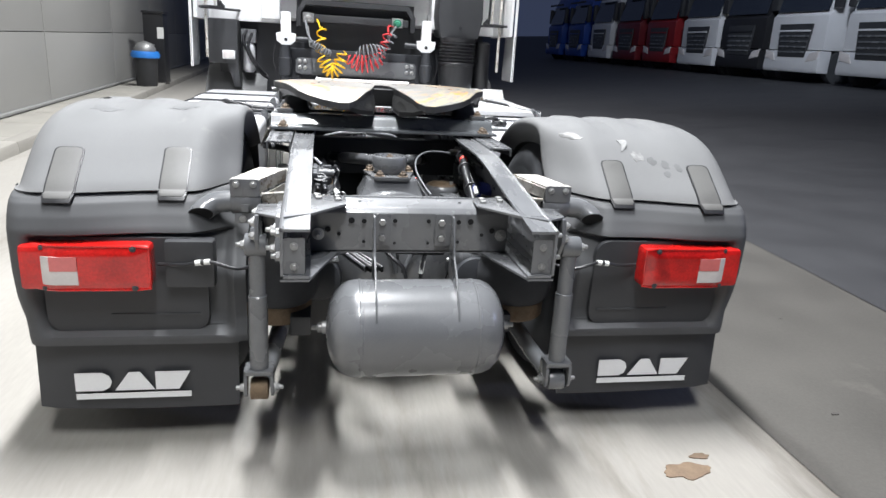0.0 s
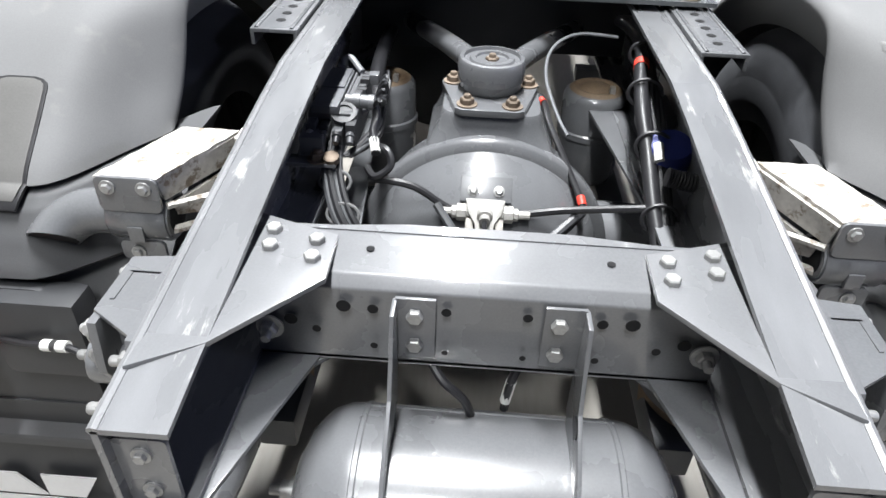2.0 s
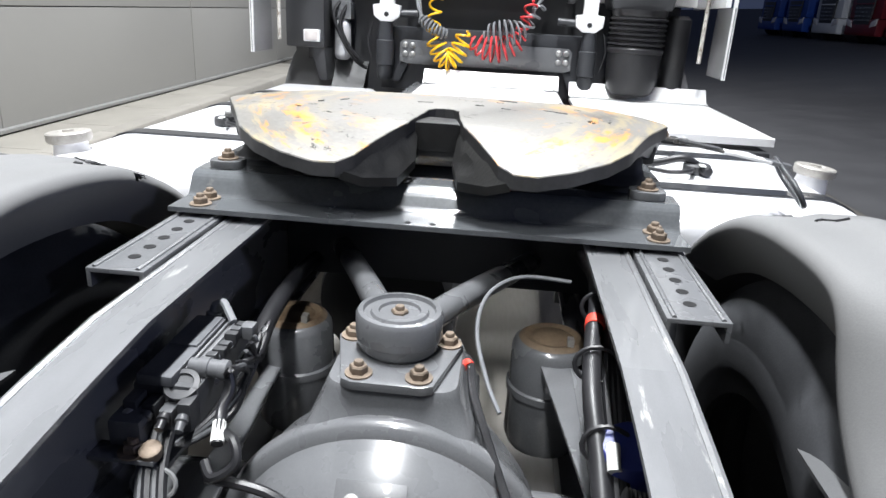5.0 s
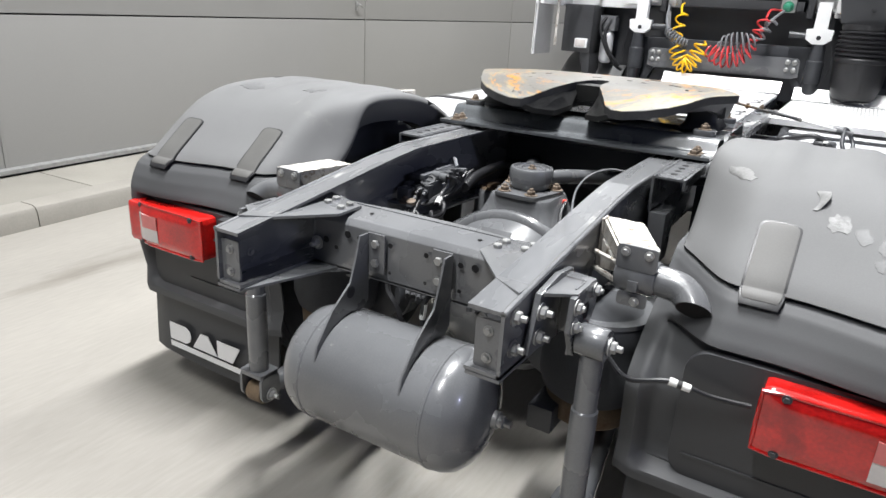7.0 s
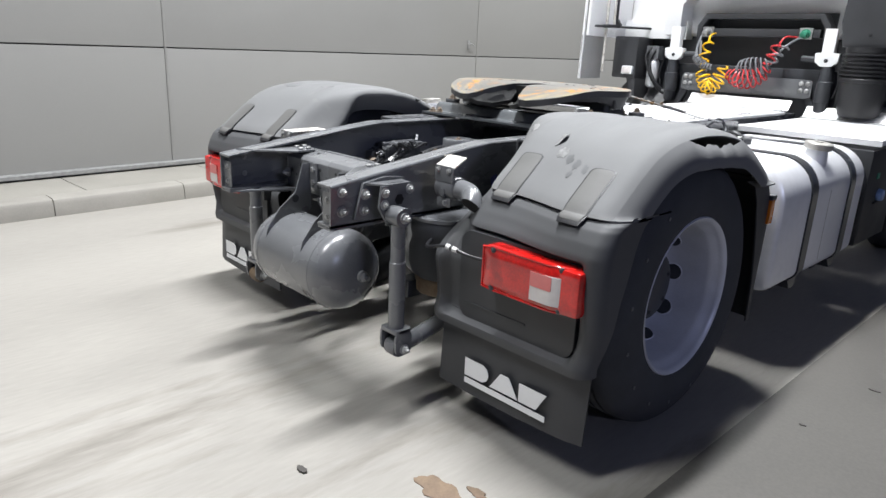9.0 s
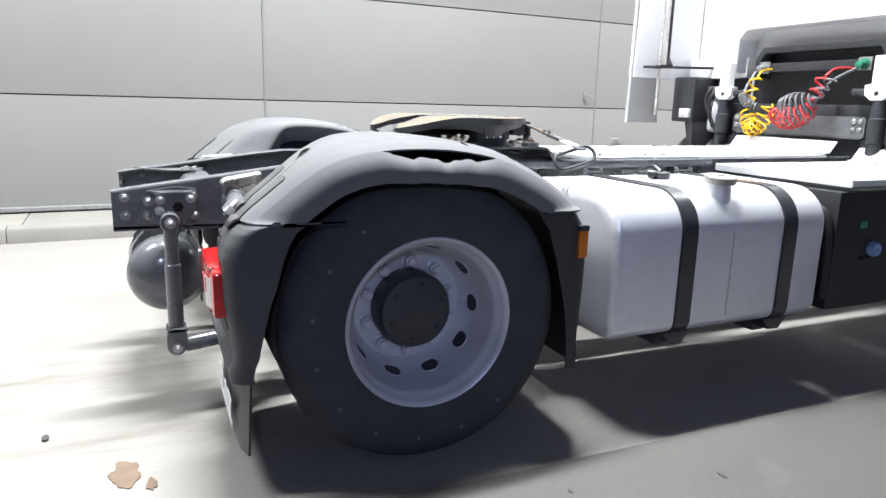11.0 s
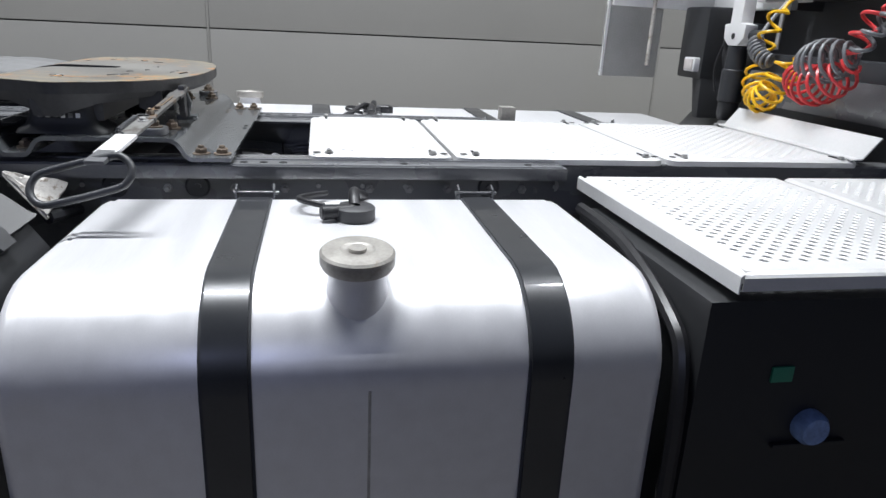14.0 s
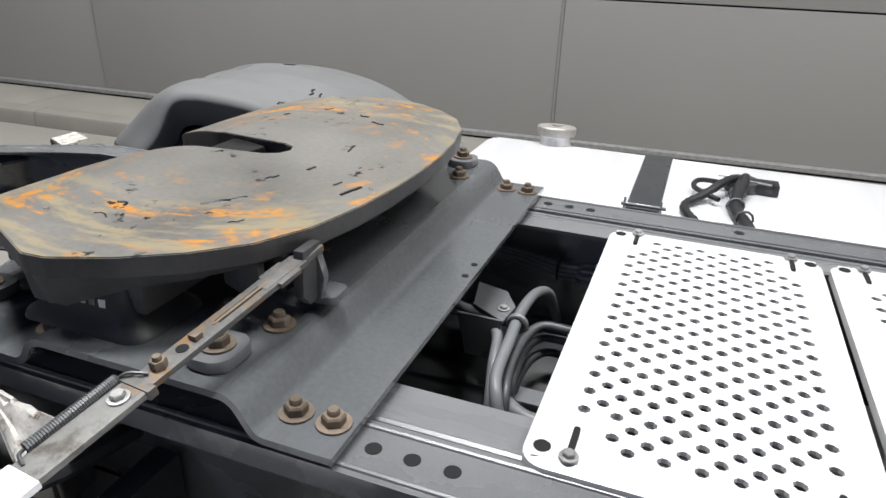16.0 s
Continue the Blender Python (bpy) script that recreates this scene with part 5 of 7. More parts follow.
        mid = b.verts.new(cover(s, u, cover_v(x), 0.0016))
        low = [b.verts.new(cover(s, uu, cover_v(xx), -0.001)) for uu, xx in ring]
        for i in range(18):
            j = (i + 1) % 18
            b.faces.new((top[i], top[j], mid))
            b.faces.new((top[i], low[i], low[j], top[j]))
        bmesh.ops.recalc_face_normals(b, faces=b.faces[:])
        part("scuff", b, mt, g, "shiny scuffed spot", smooth=60)
    if s > 0:
        for u, x, du, dx, seed in ((0.165, 0.895, 0.022, 0.026, 1), (0.148, 0.945, 0.017, 0.017, 2), (0.138, 0.99, 0.018, 0.016, 3), (0.130, 1.035, 0.016, 0.014, 4), (0.102, 0.985, 0.012, 0.013, 5), (0.25, 0.665, 0.022, 0.04, 6)):
            scuff(u, x, du, dx, seed, SCUFF_PALE if seed in (1, 6) else SCUFF)
    else:
        for u, x, du, dx, seed in ((0.33, 1.05, 0.03, 0.05, 8), (0.36, 0.8, 0.02, 0.05, 9)):
            scuff(u, x, du, dx, seed, SCUFF)
    if s > 0:
        # a curled strip torn from the cover
        def curl(u, v):
            p = cover(s, 0.235 - 0.05 * u, cover_v(0.835 + 0.012 * math.sin(3 * u) + 0.028 * v * (1 - 0.7 * u)), 0.001 + 0.012 * v * math.sin(math.pi * min(1, u + 0.1)))
            return p
        part("torn_strip", sheet_grid(curl, 10, 4, -0.0015), SCUFF_PALE, g, "pale curled strip torn from the cover")
    g.location = (0.016, 0, 0)
    return g


for s in (-1, 1):
    mudguard(s)


# ---- fuel tanks ----
def fuel_tank(s, x0, x1, y0, y1, z0, z1, straps, caps, r_top, r_bot):
    def section(inset):
        w, h = x1 - x0 - 2 * inset, z1 - z0 - 2 * inset
        out = []
        for cx, cz, a0, r in ((x1 - inset, z1 - inset, 0, r_top), (x0 + inset, z1 - inset, 90, 0.04), (x0 + inset, z0 + inset, 180, 0.04), (x1 - inset, z0 + inset, 270, r_bot)):
            r = max(0.01, r - inset * 0.5)
            sx, sz = (-1 if cx > (x0 + x1) / 2 else 1), (-1 if cz > (z0 + z1) / 2 else 1)
            for k in range(9):
                a = radians(a0 + 90 * k / 8)
                out.append((cx + sx * r + r * math.cos(a), cz + sz * r + r * math.sin(a)))
        return out
    b = bmesh.new()
    rings = []
    for y, ins in ((y0 + 0.0, 0.05), (y0 + 0.004, 0.026), (y0 + 0.014, 0.010), (y0 + 0.03, 0.003), (y0 + 0.038, 0.004), (y0 + 0.046, 0.0), (y1 - 0.046, 0.0), (y1 - 0.038, 0.004), (y1 - 0.03, 0.003), (y1 - 0.014, 0.010), (y1 - 0.004, 0.026), (y1, 0.05)):
        rings.append([b.verts.new((s * x, y, z)) for x, z in section(ins)])
    for p, q in zip(rings, rings[1:]):
        for i in range(len(p)):
            b.faces.new((p[i], p[(i + 1) % len(p)], q[(i + 1) % len(p)], q[i]))
    b.faces.new(rings[0])
    b.faces.new(rings[-1])
    t = part("fuel_tank", b, ALU, truck, "brushed aluminium fuel tank", smooth=50)
    for yc in straps:
        for k, (mt, w, off) in enumerate(((BAND, 0.036, 0.003), (RUBBER, 0.041, 0.0))):
            bb = bmesh.new()
            sc = section(-0.003 - off)
            rr = [[bb.verts.new((s * x, y, z)) for x, z in sc[:]] for y in (yc - w, yc + w)]
            inner = section(0.004)
            ri = [[bb.verts.new((s * x, y, z)) for x, z in inner] for y in (yc - w, yc + w)]
            n = len(sc)
            for i in range(n):
                j = (i + 1) % n
                bb.faces.new((rr[0][i], rr[0][j], rr[1][j], rr[1][i]))
                bb.faces.new((rr[0][i], rr[0][j], ri[0][j], ri[0][i]))
                bb.faces.new((rr[1][i], rr[1][j], ri[1][j], ri[1][i]))
            st = part("tank_strap", bb, mt, t, "dark steel tank strap" if mt is BAND else "rubber strap lining", smooth=30)
        part("strap_foot", plate([(yc - 0.07, z0 + 0.004), (yc + 0.07, z0 + 0.004), (yc + 0.03, z0 - 0.045), (yc - 0.03, z0 - 0.045)], "x", s * (x1 - 0.20), s * (x1 - 0.02), 0.004), BAND, t)
        part("carrier", box(min(s * 0.41, s * (x1 - 0.1)), max(s * 0.41, s * (x1 - 0.1)), yc - 0.035, yc + 0.035, z0 - 0.075, z0 - 0.02, 0.006), CHASSIS_DARK, t)
        for k in (-1, 1):
            part("tension_ear", plate([(s * (x0 - 0.01), z1 - 0.02), (s * (x0 + 0.035), z1 - 0.005), (s * (x0 + 0.028), z1 + 0.024), (s * (x0 + 0.005), z1 + 0.032)], "y", yc + k * 0.044 - 0.002, yc + k * 0.044 + 0.002), CHASSIS, t)
        part("tension_bolt", rod((s * (x0 + 0.014), yc - 0.052, z1 + 0.012), (s * (x0 + 0.014), yc + 0.056, z1 + 0.012), 0.0045, 10), CHASSIS, t)
    for x, y, h in caps:
        part("filler_neck", lathe([(0.060, -0.05), (0.052, 0.02), (0.048, h - 0.03), (0.048, h - 0.02)], (s * x, y, z1 - 0.03), (s * 0.10, 0, 1), 30), ALU, t)
        part("filler_cap", lathe([(0.050, h - 0.022), (0.060, h - 0.020), (0.064, h - 0.012), (0.064, h + 0.006), (0.060, h + 0.010), (0.030, h + 0.012), (0.026, h + 0.009), (0, h + 0.009)], (s * x, y, z1 - 0.03), (s * 0.10, 0, 1), 36), ALU_CAST, t, "worn round filler cap")
        part("lock", lathe([(0.016, 0), (0.015, 0.012), (0, 0.013)], Vector((s * x, y, z1 - 0.03)) + Vector((s * 0.10, 0, 1)).normalized() * (h + 0.003), (s * 0.10, 0, 1), 14), ALU_CAST, t)
    part("seam", tube([(s * (x1 - 0.001), (y0 + y1) / 2 + 0.022, z1 - r_top), (s * (x1 - 0.001), (y0 + y1) / 2 + 0.022, z0 + r_bot)], 0.0030, 6, 1), SEAM, t, "dull weld seam")
    return t


fuel_tank(1, 0.592, 1.262, 0.715, 1.845, 0.345, 0.915, (1.07, 1.617), ((1.165, 1.285, 0.075),), 0.165, 0.06)
fuel_tank(-1, 0.60, 1.262, 0.66, 2.95, 0.345, 0.935, (1.235, 1.98, 2.48), ((1.145, 0.90, 0.075),), 0.15, 0.06)


def sender(x, y, z, turn):
    """Plug and harness of a level sender on a tank top."""
    m = part("level_sender", lathe([(0.042, 0), (0.045, 0.004), (0.045, 0.03), (0.04, 0.034), (0.0, 0.034)], (x, y, z), (0, 0, 1), 22), PLASTIC_DARK, truck, "black plug of a fuel level sender")
    part("plug", rod((x, y, z + 0.022), (x + 0.02, y - 0.075 * turn, z + 0.022), 0.016, 14, bv=0.003), CABLE, m)
    s = 1 if x > 0 else -1
    part("harness", tube([(x, y, z + 0.03), (x - s * 0.05, y + 0.0, z + 0.05), (x - s * 0.12, y + 0.01 * turn, z + 0.03), (x - s * 0.18, y + 0.03 * turn, z + 0.01)], 0.013, 10, 6), CABLE, m)
    part("harness", tube([(x - s * 0.02, y - 0.03, z + 0.02), (x - s * 0.05, y - 0.11, z + 0.03), (x - s * 0.11, y - 0.12, z + 0.025), (x - s * 0.17, y - 0.06, z + 0.02)], 0.007, 8, 6), CABLE, m)
    part("tag", box(x - 0.005, x + 0.012, y - 0.065, y - 0.035, z + 0.036, z + 0.040), WHITE_TAG, m)
    return m


sender(0.80, 1.30, 0.913, 1)
ls = sender(-0.90, 1.47, 0.933, -1)
part("harness", tube([(-0.90, 1.45, 0.965), (-0.82, 1.42, 0.975), (-0.74, 1.37, 0.955), (-0.69, 1.335, 0.945), (-0.63, 1.335, 0.945), (-0.58, 1.36, 0.940), (-0.53, 1.39, 0.930)], 0.011, 9, 6, ribs=0.08), CABLE, ls)
part("harness", tube([(-0.88, 1.47, 0.965), (-0.78, 1.455, 0.970), (-0.68, 1.45, 0.950), (-0.60, 1.47, 0.945), (-0.54, 1.49, 0.935)], 0.016, 10, 6), CABLE, ls)
for hx, hy in ((-0.80, 1.455), (-0.70, 1.45), (-0.61, 1.468)):
    part("cable_tie", tube([(hx, hy + 0.019 * math.cos(k * math.pi / 5), 0.953 + 0.019 * math.sin(k * math.pi / 5)) for k in range(10)], 0.003, 5, 1, closed=True), PLASTIC, ls)
part("plug", box(-0.93, -0.87, 1.50, 1.56, 0.936, 0.965, 0.005), CABLE, ls)
part("small_box", box(-0.47, -0.41, 1.95, 2.01, 0.975, 1.03, 0.006), ALU_CAST, truck, "small dirty aluminium block")


# ---- fifth wheel and its mounting plate ----
def rounded(profile, r, n=5):
    """The same open profile with its inner corners bent to an arc."""
    out = [profile[0]]
    for i in range(1, len(profile) - 1):
        a, b_, c = (Vector(profile[i + k]) for k in (-1, 0, 1))
        p, q = b_ + (a - b_).normalized() * min(r, (a - b_).length * 0.45), b_ + (c - b_).normalized() * min(r, (c - b_).length * 0.45)
        for k in range(n + 1):
            t = k / n
            out.append(tuple(p * (1 - t) ** 2 + b_ * (2 * t * (1 - t)) + q * t ** 2))
    out.append(profile[-1])
    return out


def mounting_plate():
    prof = [(0.245, 0.982), (0.345, 0.982), (0.372, 1.030), (0.455, 1.030), (0.480, 0.990), (0.540, 0.990), (0.565, 1.030), (0.870, 1.030), (0.900, 0.982), (1.005, 0.982)]
    m = part("mounting_plate", folded(rounded(prof, 0.016), 0.010, "x", -0.515, 0.515, 0.0), CHASSIS_GLOSS, truck, "corrugated grey steel mounting plate", smooth=4)
    for s in (-1, 1):
        for y in (0.276, 0.322, 0.926, 0.978):
            put_bolt("bolt", BOLT_RUST, m, (s * 0.46, y, 0.992), (0, 0, 1), "rusty bolt")
        put_bolt("bolt", BOLT_RUST, m, (s * 0.44, 0.51, 1.0), (0, 0, 1), "rusty bolt")
        for y in (0.415, 0.815):
            part("clamp_pad", plate(round_rect(0.075, 0.065, 0.025, 5, s * 0.455, y), "z", 1.0405, 1.058, 0.004), CHASSIS, m)
            put_bolt("bolt", BOLT_RUST, m, (s * 0.455, y, 1.058), (0, 0, 1), "rusty bolt")
        for y in (0.66, 0.74):
            put_bolt("bolt", BOLT_RUST, m, (s * 0.36, y + 0.1, 1.0405), (0, 0, 1), "rusty bolt")
    for x in (-0.05, 0.0):
        again("hole", HOLE_SMALL, m, (x + 0.02, 0.262, 0.9925))
        again("hole", HOLE_SMALL, m, (x + 0.02, 0.99, 0.9925))


mounting_plate()


def fifth_wheel():
    # outline of the top plate, right half, from the slot forward; then mirrored
    half = [(0.036, 0.60), (0.042, 0.54), (0.048, 0.48), (0.060, 0.42), (0.105, 0.33), (0.140, 0.262), (0.170, 0.236), (0.215, 0.234), (0.285, 0.258), (0.350, 0.296), (0.398, 0.345), (0.470, 0.49), (0.517, 0.590), (0.515, 0.625), (0.482, 0.700), (0.436, 0.768), (0.378, 0.824), (0.30, 0.862), (0.20, 0.884), (0.10, 0.895), (0.0, 0.898)]
    ring = half + [(-x, y) for x, y in reversed(half[:-1])]
    ring += [(-0.022, 0.625), (0.0, 0.633), (0.022, 0.625)]
    def top(x, y):
        # ramps fall away behind
        return 1.167 - 0.062 * max(0.0, (0.47 - y) / 0.245) ** 1.6
    b = bmesh.new()
    base = []
    for i, p in enumerate(ring):
        q = ring[(i + 1) % len(ring)]
        base.append(p)
        base.append(((p[0] + q[0]) / 2, (p[1] + q[1]) / 2))
    vs = [b.verts.new((x, y, 0)) for x, y in base]
    f = b.faces.new(vs)
    bmesh.ops.triangulate(b, faces=[f])
    bmesh.ops.subdivide_edges(b, edges=b.edges[:], cuts=2, use_grid_fill=True)
    r = bmesh.ops.extrude_face_region(b, geom=b.faces[:])
    up = {v for v in r["geom"] if isinstance(v, bmesh.types.BMVert)}
    for v in b.verts:
        t = top(v.co.x, v.co.y)
        v.co.z = t if v in up else t - 0.028
    bmesh.ops.recalc_face_normals(b, faces=b.faces[:])
    edge = [e for e in b.edges if len(e.link_faces) == 2 and e.calc_face_angle(0) > radians(60) and all(v in up for v in e.verts)]
    bmesh.ops.bevel(b, geom=edge, offset=0.006, segments=2, affect="EDGES", clamp_overlap=True)
    p = part("fifth_wheel", b, GREASE, truck, "greasy rust-marked fifth wheel coupling plate", smooth=35)
    p.data.materials.append(GREASE_EDGE)
    for poly in p.data.polygons:
        if poly.normal.z < 0.75:
            poly.material_index = 1
    # cast skirt under the plate, following the outline a little inside
    for sg in (-1, 1):
        k = bmesh.new()
        rows = []
        for x, y in half[6:]:
            z0 = top(x, y) - 0.024
            dep = 0.008 + 0.020 * ease(0.32, 0.50, y) + 0.030 * math.exp(-((y - 0.60) / 0.06) ** 2) - 0.012 * ease(0.74, 0.80, y)
            rows.append([k.verts.new(q) for q in ((sg * x * 0.985, y * 0.98 + 0.011, z0), (sg * x * 0.955, y * 0.965 + 0.018, z0 - dep), (sg * x * 0.91, y * 0.945 + 0.028, z0 - dep), (sg * x * 0.89, y * 0.94 + 0.030, z0))])
        for p0, p1 in zip(rows, rows[1:]):
            for i in range(4):
                k.faces.new((p0[i], p0[(i + 1) % 4], p1[(i + 1) % 4], p1[i]))
        k.faces.new(rows[0])
        k.faces.new(rows[-1])
        bmesh.ops.recalc_face_normals(k, faces=k.faces[:])
        part("skirt", k, GREASE_EDGE, p, "grey cast skirt")
        part("corner_lug", plate([(0.545, 1.125), (0.625, 1.125), (0.615, 1.083), (0.555, 1.083)], "x", sg * 0.435, sg * 0.490, 0.006), GREASE_EDGE, p)
    rnd = random.Random(11)
    for k in range(16):
        a = rnd.uniform(0, 2 * math.pi)
        q = rnd.uniform(0.12, 0.40)
        gx, gy = q * math.cos(a), 0.62 + 0.62 * q * math.sin(a)
        if abs(gx) < 0.11 and gy < 0.72:
            continue
        ln = rnd.uniform(0.02, 0.06)
        pts = [(gx + ln * t * math.sin(a) + 0.006 * rnd.uniform(-1, 1), gy - 0.6 * ln * t * math.cos(a), top(gx, gy - 0.6 * ln * t * math.cos(a)) - 0.0005) for t in (0, 0.3, 0.6, 1)]
        part("grease_streak", tube(pts, rnd.uniform(0.0015, 0.0035), 5, 3), GREASE_SMEAR, p)
    for sg in (-1, 1):
        part("throat_wall", plate([(sg * 0.037, 0.60), (sg * 0.049, 0.48), (sg * 0.061, 0.42), (sg * 0.106, 0.33), (sg * 0.13, 0.33), (sg * 0.085, 0.44), (sg * 0.07, 0.60)], "z", 1.070, 1.108, 0.003), GREASE_SMEAR, p, "black greased slot wall")
        # bearing block and pedestal
        pd = bmesh.new()
        loops = []
        for z_, wx, wy, r_ in ((1.0405, 0.140, 0.215, 0.03), (1.048, 0.136, 0.208, 0.03), (1.058, 0.118, 0.178, 0.03), (1.075, 0.108, 0.158, 0.025), (1.10, 0.102, 0.146, 0.02), (1.128, 0.106, 0.156, 0.02)):
            loops.append([pd.verts.new((x_, y_, z_)) for x_, y_ in round_rect(wx, wy, r_, 5, sg * 0.412, 0.605)])
        for lo_, hi_ in zip(loops, loops[1:]):
            for i in range(len(lo_)):
                pd.faces.new((lo_[i], lo_[(i + 1) % len(lo_)], hi_[(i + 1) % len(hi_)], hi_[i]))
        pd.faces.new(loops[0])
        pd.faces.new(loops[-1])
        pdo = part("pedestal", pd, BLACK_BOX, p, "dark cast pedestal with a flared foot")
        for i in range(6):
            part("cast_mark", box(sg * 0.4645 - 0.002, sg * 0.4645 + 0.002, 0.555 + 0.017 * i, 0.565 + 0.017 * i, 1.078, 1.089), DECAL if i % 2 else FLAP, pdo)
        part("pedestal_cap", box(min(sg * 0.385, sg * 0.478), max(sg * 0.385, sg * 0.478), 0.575, 0.635, 1.092, 1.13, 0.01), CHASSIS_DARK, p)
    for sg in (-1, 1):
        k = bmesh.new()
        upper = [k.verts.new(q) for q in ((sg * 0.046, 0.50, 1.150), (sg * 0.070, 0.405, 1.142), (sg * 0.115, 0.315, 1.118), (sg * 0.165, 0.245, 1.092), (sg * 0.120, 0.255, 1.078), (sg * 0.060, 0.300, 1.072), (sg * 0.040, 0.42, 1.085))]
        lower = [k.verts.new((v.co.x, v.co.y, v.co.z - 0.018)) for v in upper]
        k.faces.new(upper)
        k.faces.new(list(reversed(lower)))
        for i in range(7):
            k.faces.new((upper[i], upper[(i + 1) % 7], lower[(i + 1) % 7], lower[i]))
        bmesh.ops.recalc_face_normals(k, faces=k.faces[:])
        part("ramp", k, GREASE_SMEAR, p, "black greased ramp into the slot")
    part("jaw_tip", plate([(-0.060, 0.47), (0.05, 0.47), (0.034, 0.55), (-0.03, 0.56)], "z", 1.095, 1.158, 0.006), GREASE_SMEAR, p)
    part("lock_jaw", box(-0.075, 0.075, 0.50, 0.70, 1.075, 1.105, 0.01), GREASE_EDGE, p, "greased lock jaw in the slot")
    part("jaw_block", box(-0.055, 0.02, 0.60, 0.68, 1.10, 1.14, 0.01), GREASE_SMEAR, p)
    part("under_rib", box(-0.45, 0.45, 0.66, 0.70, 1.07, 1.138, 0.004), GREASE_EDGE, p)
    part("hook_plate", plate([(0.79, 1.135), (0.875, 1.135), (0.885, 1.10), (0.878, 1.065), (0.862, 1.060), (0.855, 1.09), (0.845, 1.108), (0.79, 1.108)], "x", 0.300, 0.314, 0.003), CHASSIS_GLOSS, p)
    part("guide_wall", plate([(0.300, 1.150), (0.345, 1.150), (0.350, 1.085), (0.332, 1.066), (0.300, 1.070)], "y", 0.858, 0.874, 0.004), GREASE_EDGE, p, "cast wall beside the handle mouth")
    part("guide_wall", plate([(0.765, 1.142), (0.822, 1.142), (0.822, 1.092), (0.800, 1.080), (0.765, 1.095)], "x", 0.358, 0.372, 0.003), GREASE_EDGE, p)
    # black box under the plate edge paints the shade of the handle's recess
    part("mouth_shade", box(0.265, 0.345, 0.775, 0.845, 1.085, 1.1385, 0.003), GREASE_SMEAR, p, "black box for the shade in the handle mouth")
    part("hook_foot", plate(round_rect(0.05, 0.055, 0.014, 4, 0.285, 0.868), "z", 1.056, 1.068, 0.003), CHASSIS_GLOSS, p)
    # release handle
    h0, h1 = Vector((0.30, 0.868, 1.140)), Vector((0.87, 0.803, 1.058))
    u = (h1 - h0).normalized()
    side = u.cross(Vector((0, 0, 1))).normalized()
    upv = side.cross(u)
    def bar(a, c, w, t, mt, name, label=""):
        bb = bmesh.new()
        q = [bb.verts.new(p0 + side * sx * w + upv * sz * t) for p0 in (h0.lerp(h1, a), h0.lerp(h1, c)) for sx in (-1, 1) for sz in (-1, 1)]
        for fc in ((0, 1, 3, 2), (4, 5, 7, 6), (0, 1, 5, 4), (2, 3, 7, 6), (0, 2, 6, 4), (1, 3, 7, 5)):
            bb.faces.new([q[i] for i in fc])
        bmesh.ops.recalc_face_normals(bb, faces=bb.faces[:])
        return part(name, bevel(bb, 0.002), mt, hd, label)
    hd = part("release_handle", tube([h0, h1], 0.003, 8, 2), GREASE_EDGE, truck, "flat steel release handle with a loop grip")
    bar(0.0, 0.20, 0.011, 0.005, WORN_BAR, "inner_bar", "rusty inner bar")
    bar(0.07, 0.56, 0.0145, 0.004, WORN_BAR, "middle_bar", "worn grey steel bar with rust patches")
    bar(0.10, 0.17, 0.019, 0.0036, WORN_BAR, "wide_step")
    # near-black strip through the bar, drawn for the shade in its slot
    bar(0.19, 0.33, 0.0045, 0.0046, HOLE_SHADE, "slot")
    bar(0.17, 0.34, 0.0022, 0.0054, RUST_PLATE, "rust_strip")
    bar(0.375, 0.395, 0.006, 0.011, RUSTY, "stop_block", "small rusty stop block")
    bar(0.515, 0.535, 0.022, 0.006, WORN_BAR, "cross_clip")
    bar(0.52, 0.93, 0.019, 0.0038, GREASE_BAR, "lower_bar", "dull grey steel bar")
    bar(0.74, 0.95, 0.022, 0.0042, WHITE, "white_bar", "white-painted bar")
    bar(0.92, 1.04, 0.019, 0.0044, CHASSIS, "end_bar")
    part("spring", tube([h0.lerp(h1, 0.535 + 0.175 * i / 320) + side * (0.024 + 0.0052 * math.cos(i * 0.7)) + upv * (0.005 + 0.0052 * math.sin(i * 0.7)) for i in range(321)], 0.0019, 5, 1), HOSE_DARK, hd, "tight grey coil spring")
    part("spring_hook", tube([h0.lerp(h1, 0.50) + upv * 0.006, h0.lerp(h1, 0.52) + side * 0.016 + upv * 0.010, h0.lerp(h1, 0.535) + side * 0.024 + upv * 0.005], 0.002, 6, 4), HOSE_DARK, hd)
    part("spring_hook", tube([h0.lerp(h1, 0.71) + side * 0.024 + upv * 0.005, h0.lerp(h1, 0.725) + side * 0.018 + upv * 0.008, h0.lerp(h1, 0.732) + side * 0.008 + upv * 0.004], 0.002, 6, 4), HOSE_DARK, hd)
    put_bolt("bolt", BOLT_NUT, hd, h0.lerp(h1, 0.475) + upv * 0.004, upv, "rusty nut")
    put_bolt("bolt", BOLT_SMALL, hd, h0.lerp(h1, 0.565) + upv * 0.003, upv)
    again("hole", HOLE, hd, m=Matrix.Translation(h0.lerp(h1, 0.42) + upv * 0.0043) @ basis(upv).to_4x4() @ Matrix.Scale(0.7, 4))
    loop = []
    cx = Vector((0.885, 0.772, 1.020))
    along = Vector((-0.02, 0.96, 0.25)).normalized()
    face = Vector((0.75, -0.05, 0.50)).normalized()
    wide = face.cross(along).normalized()
    for k in range(40):
        a = 2 * math.pi * k / 40
        ca, sa = math.cos(a), math.sin(a)
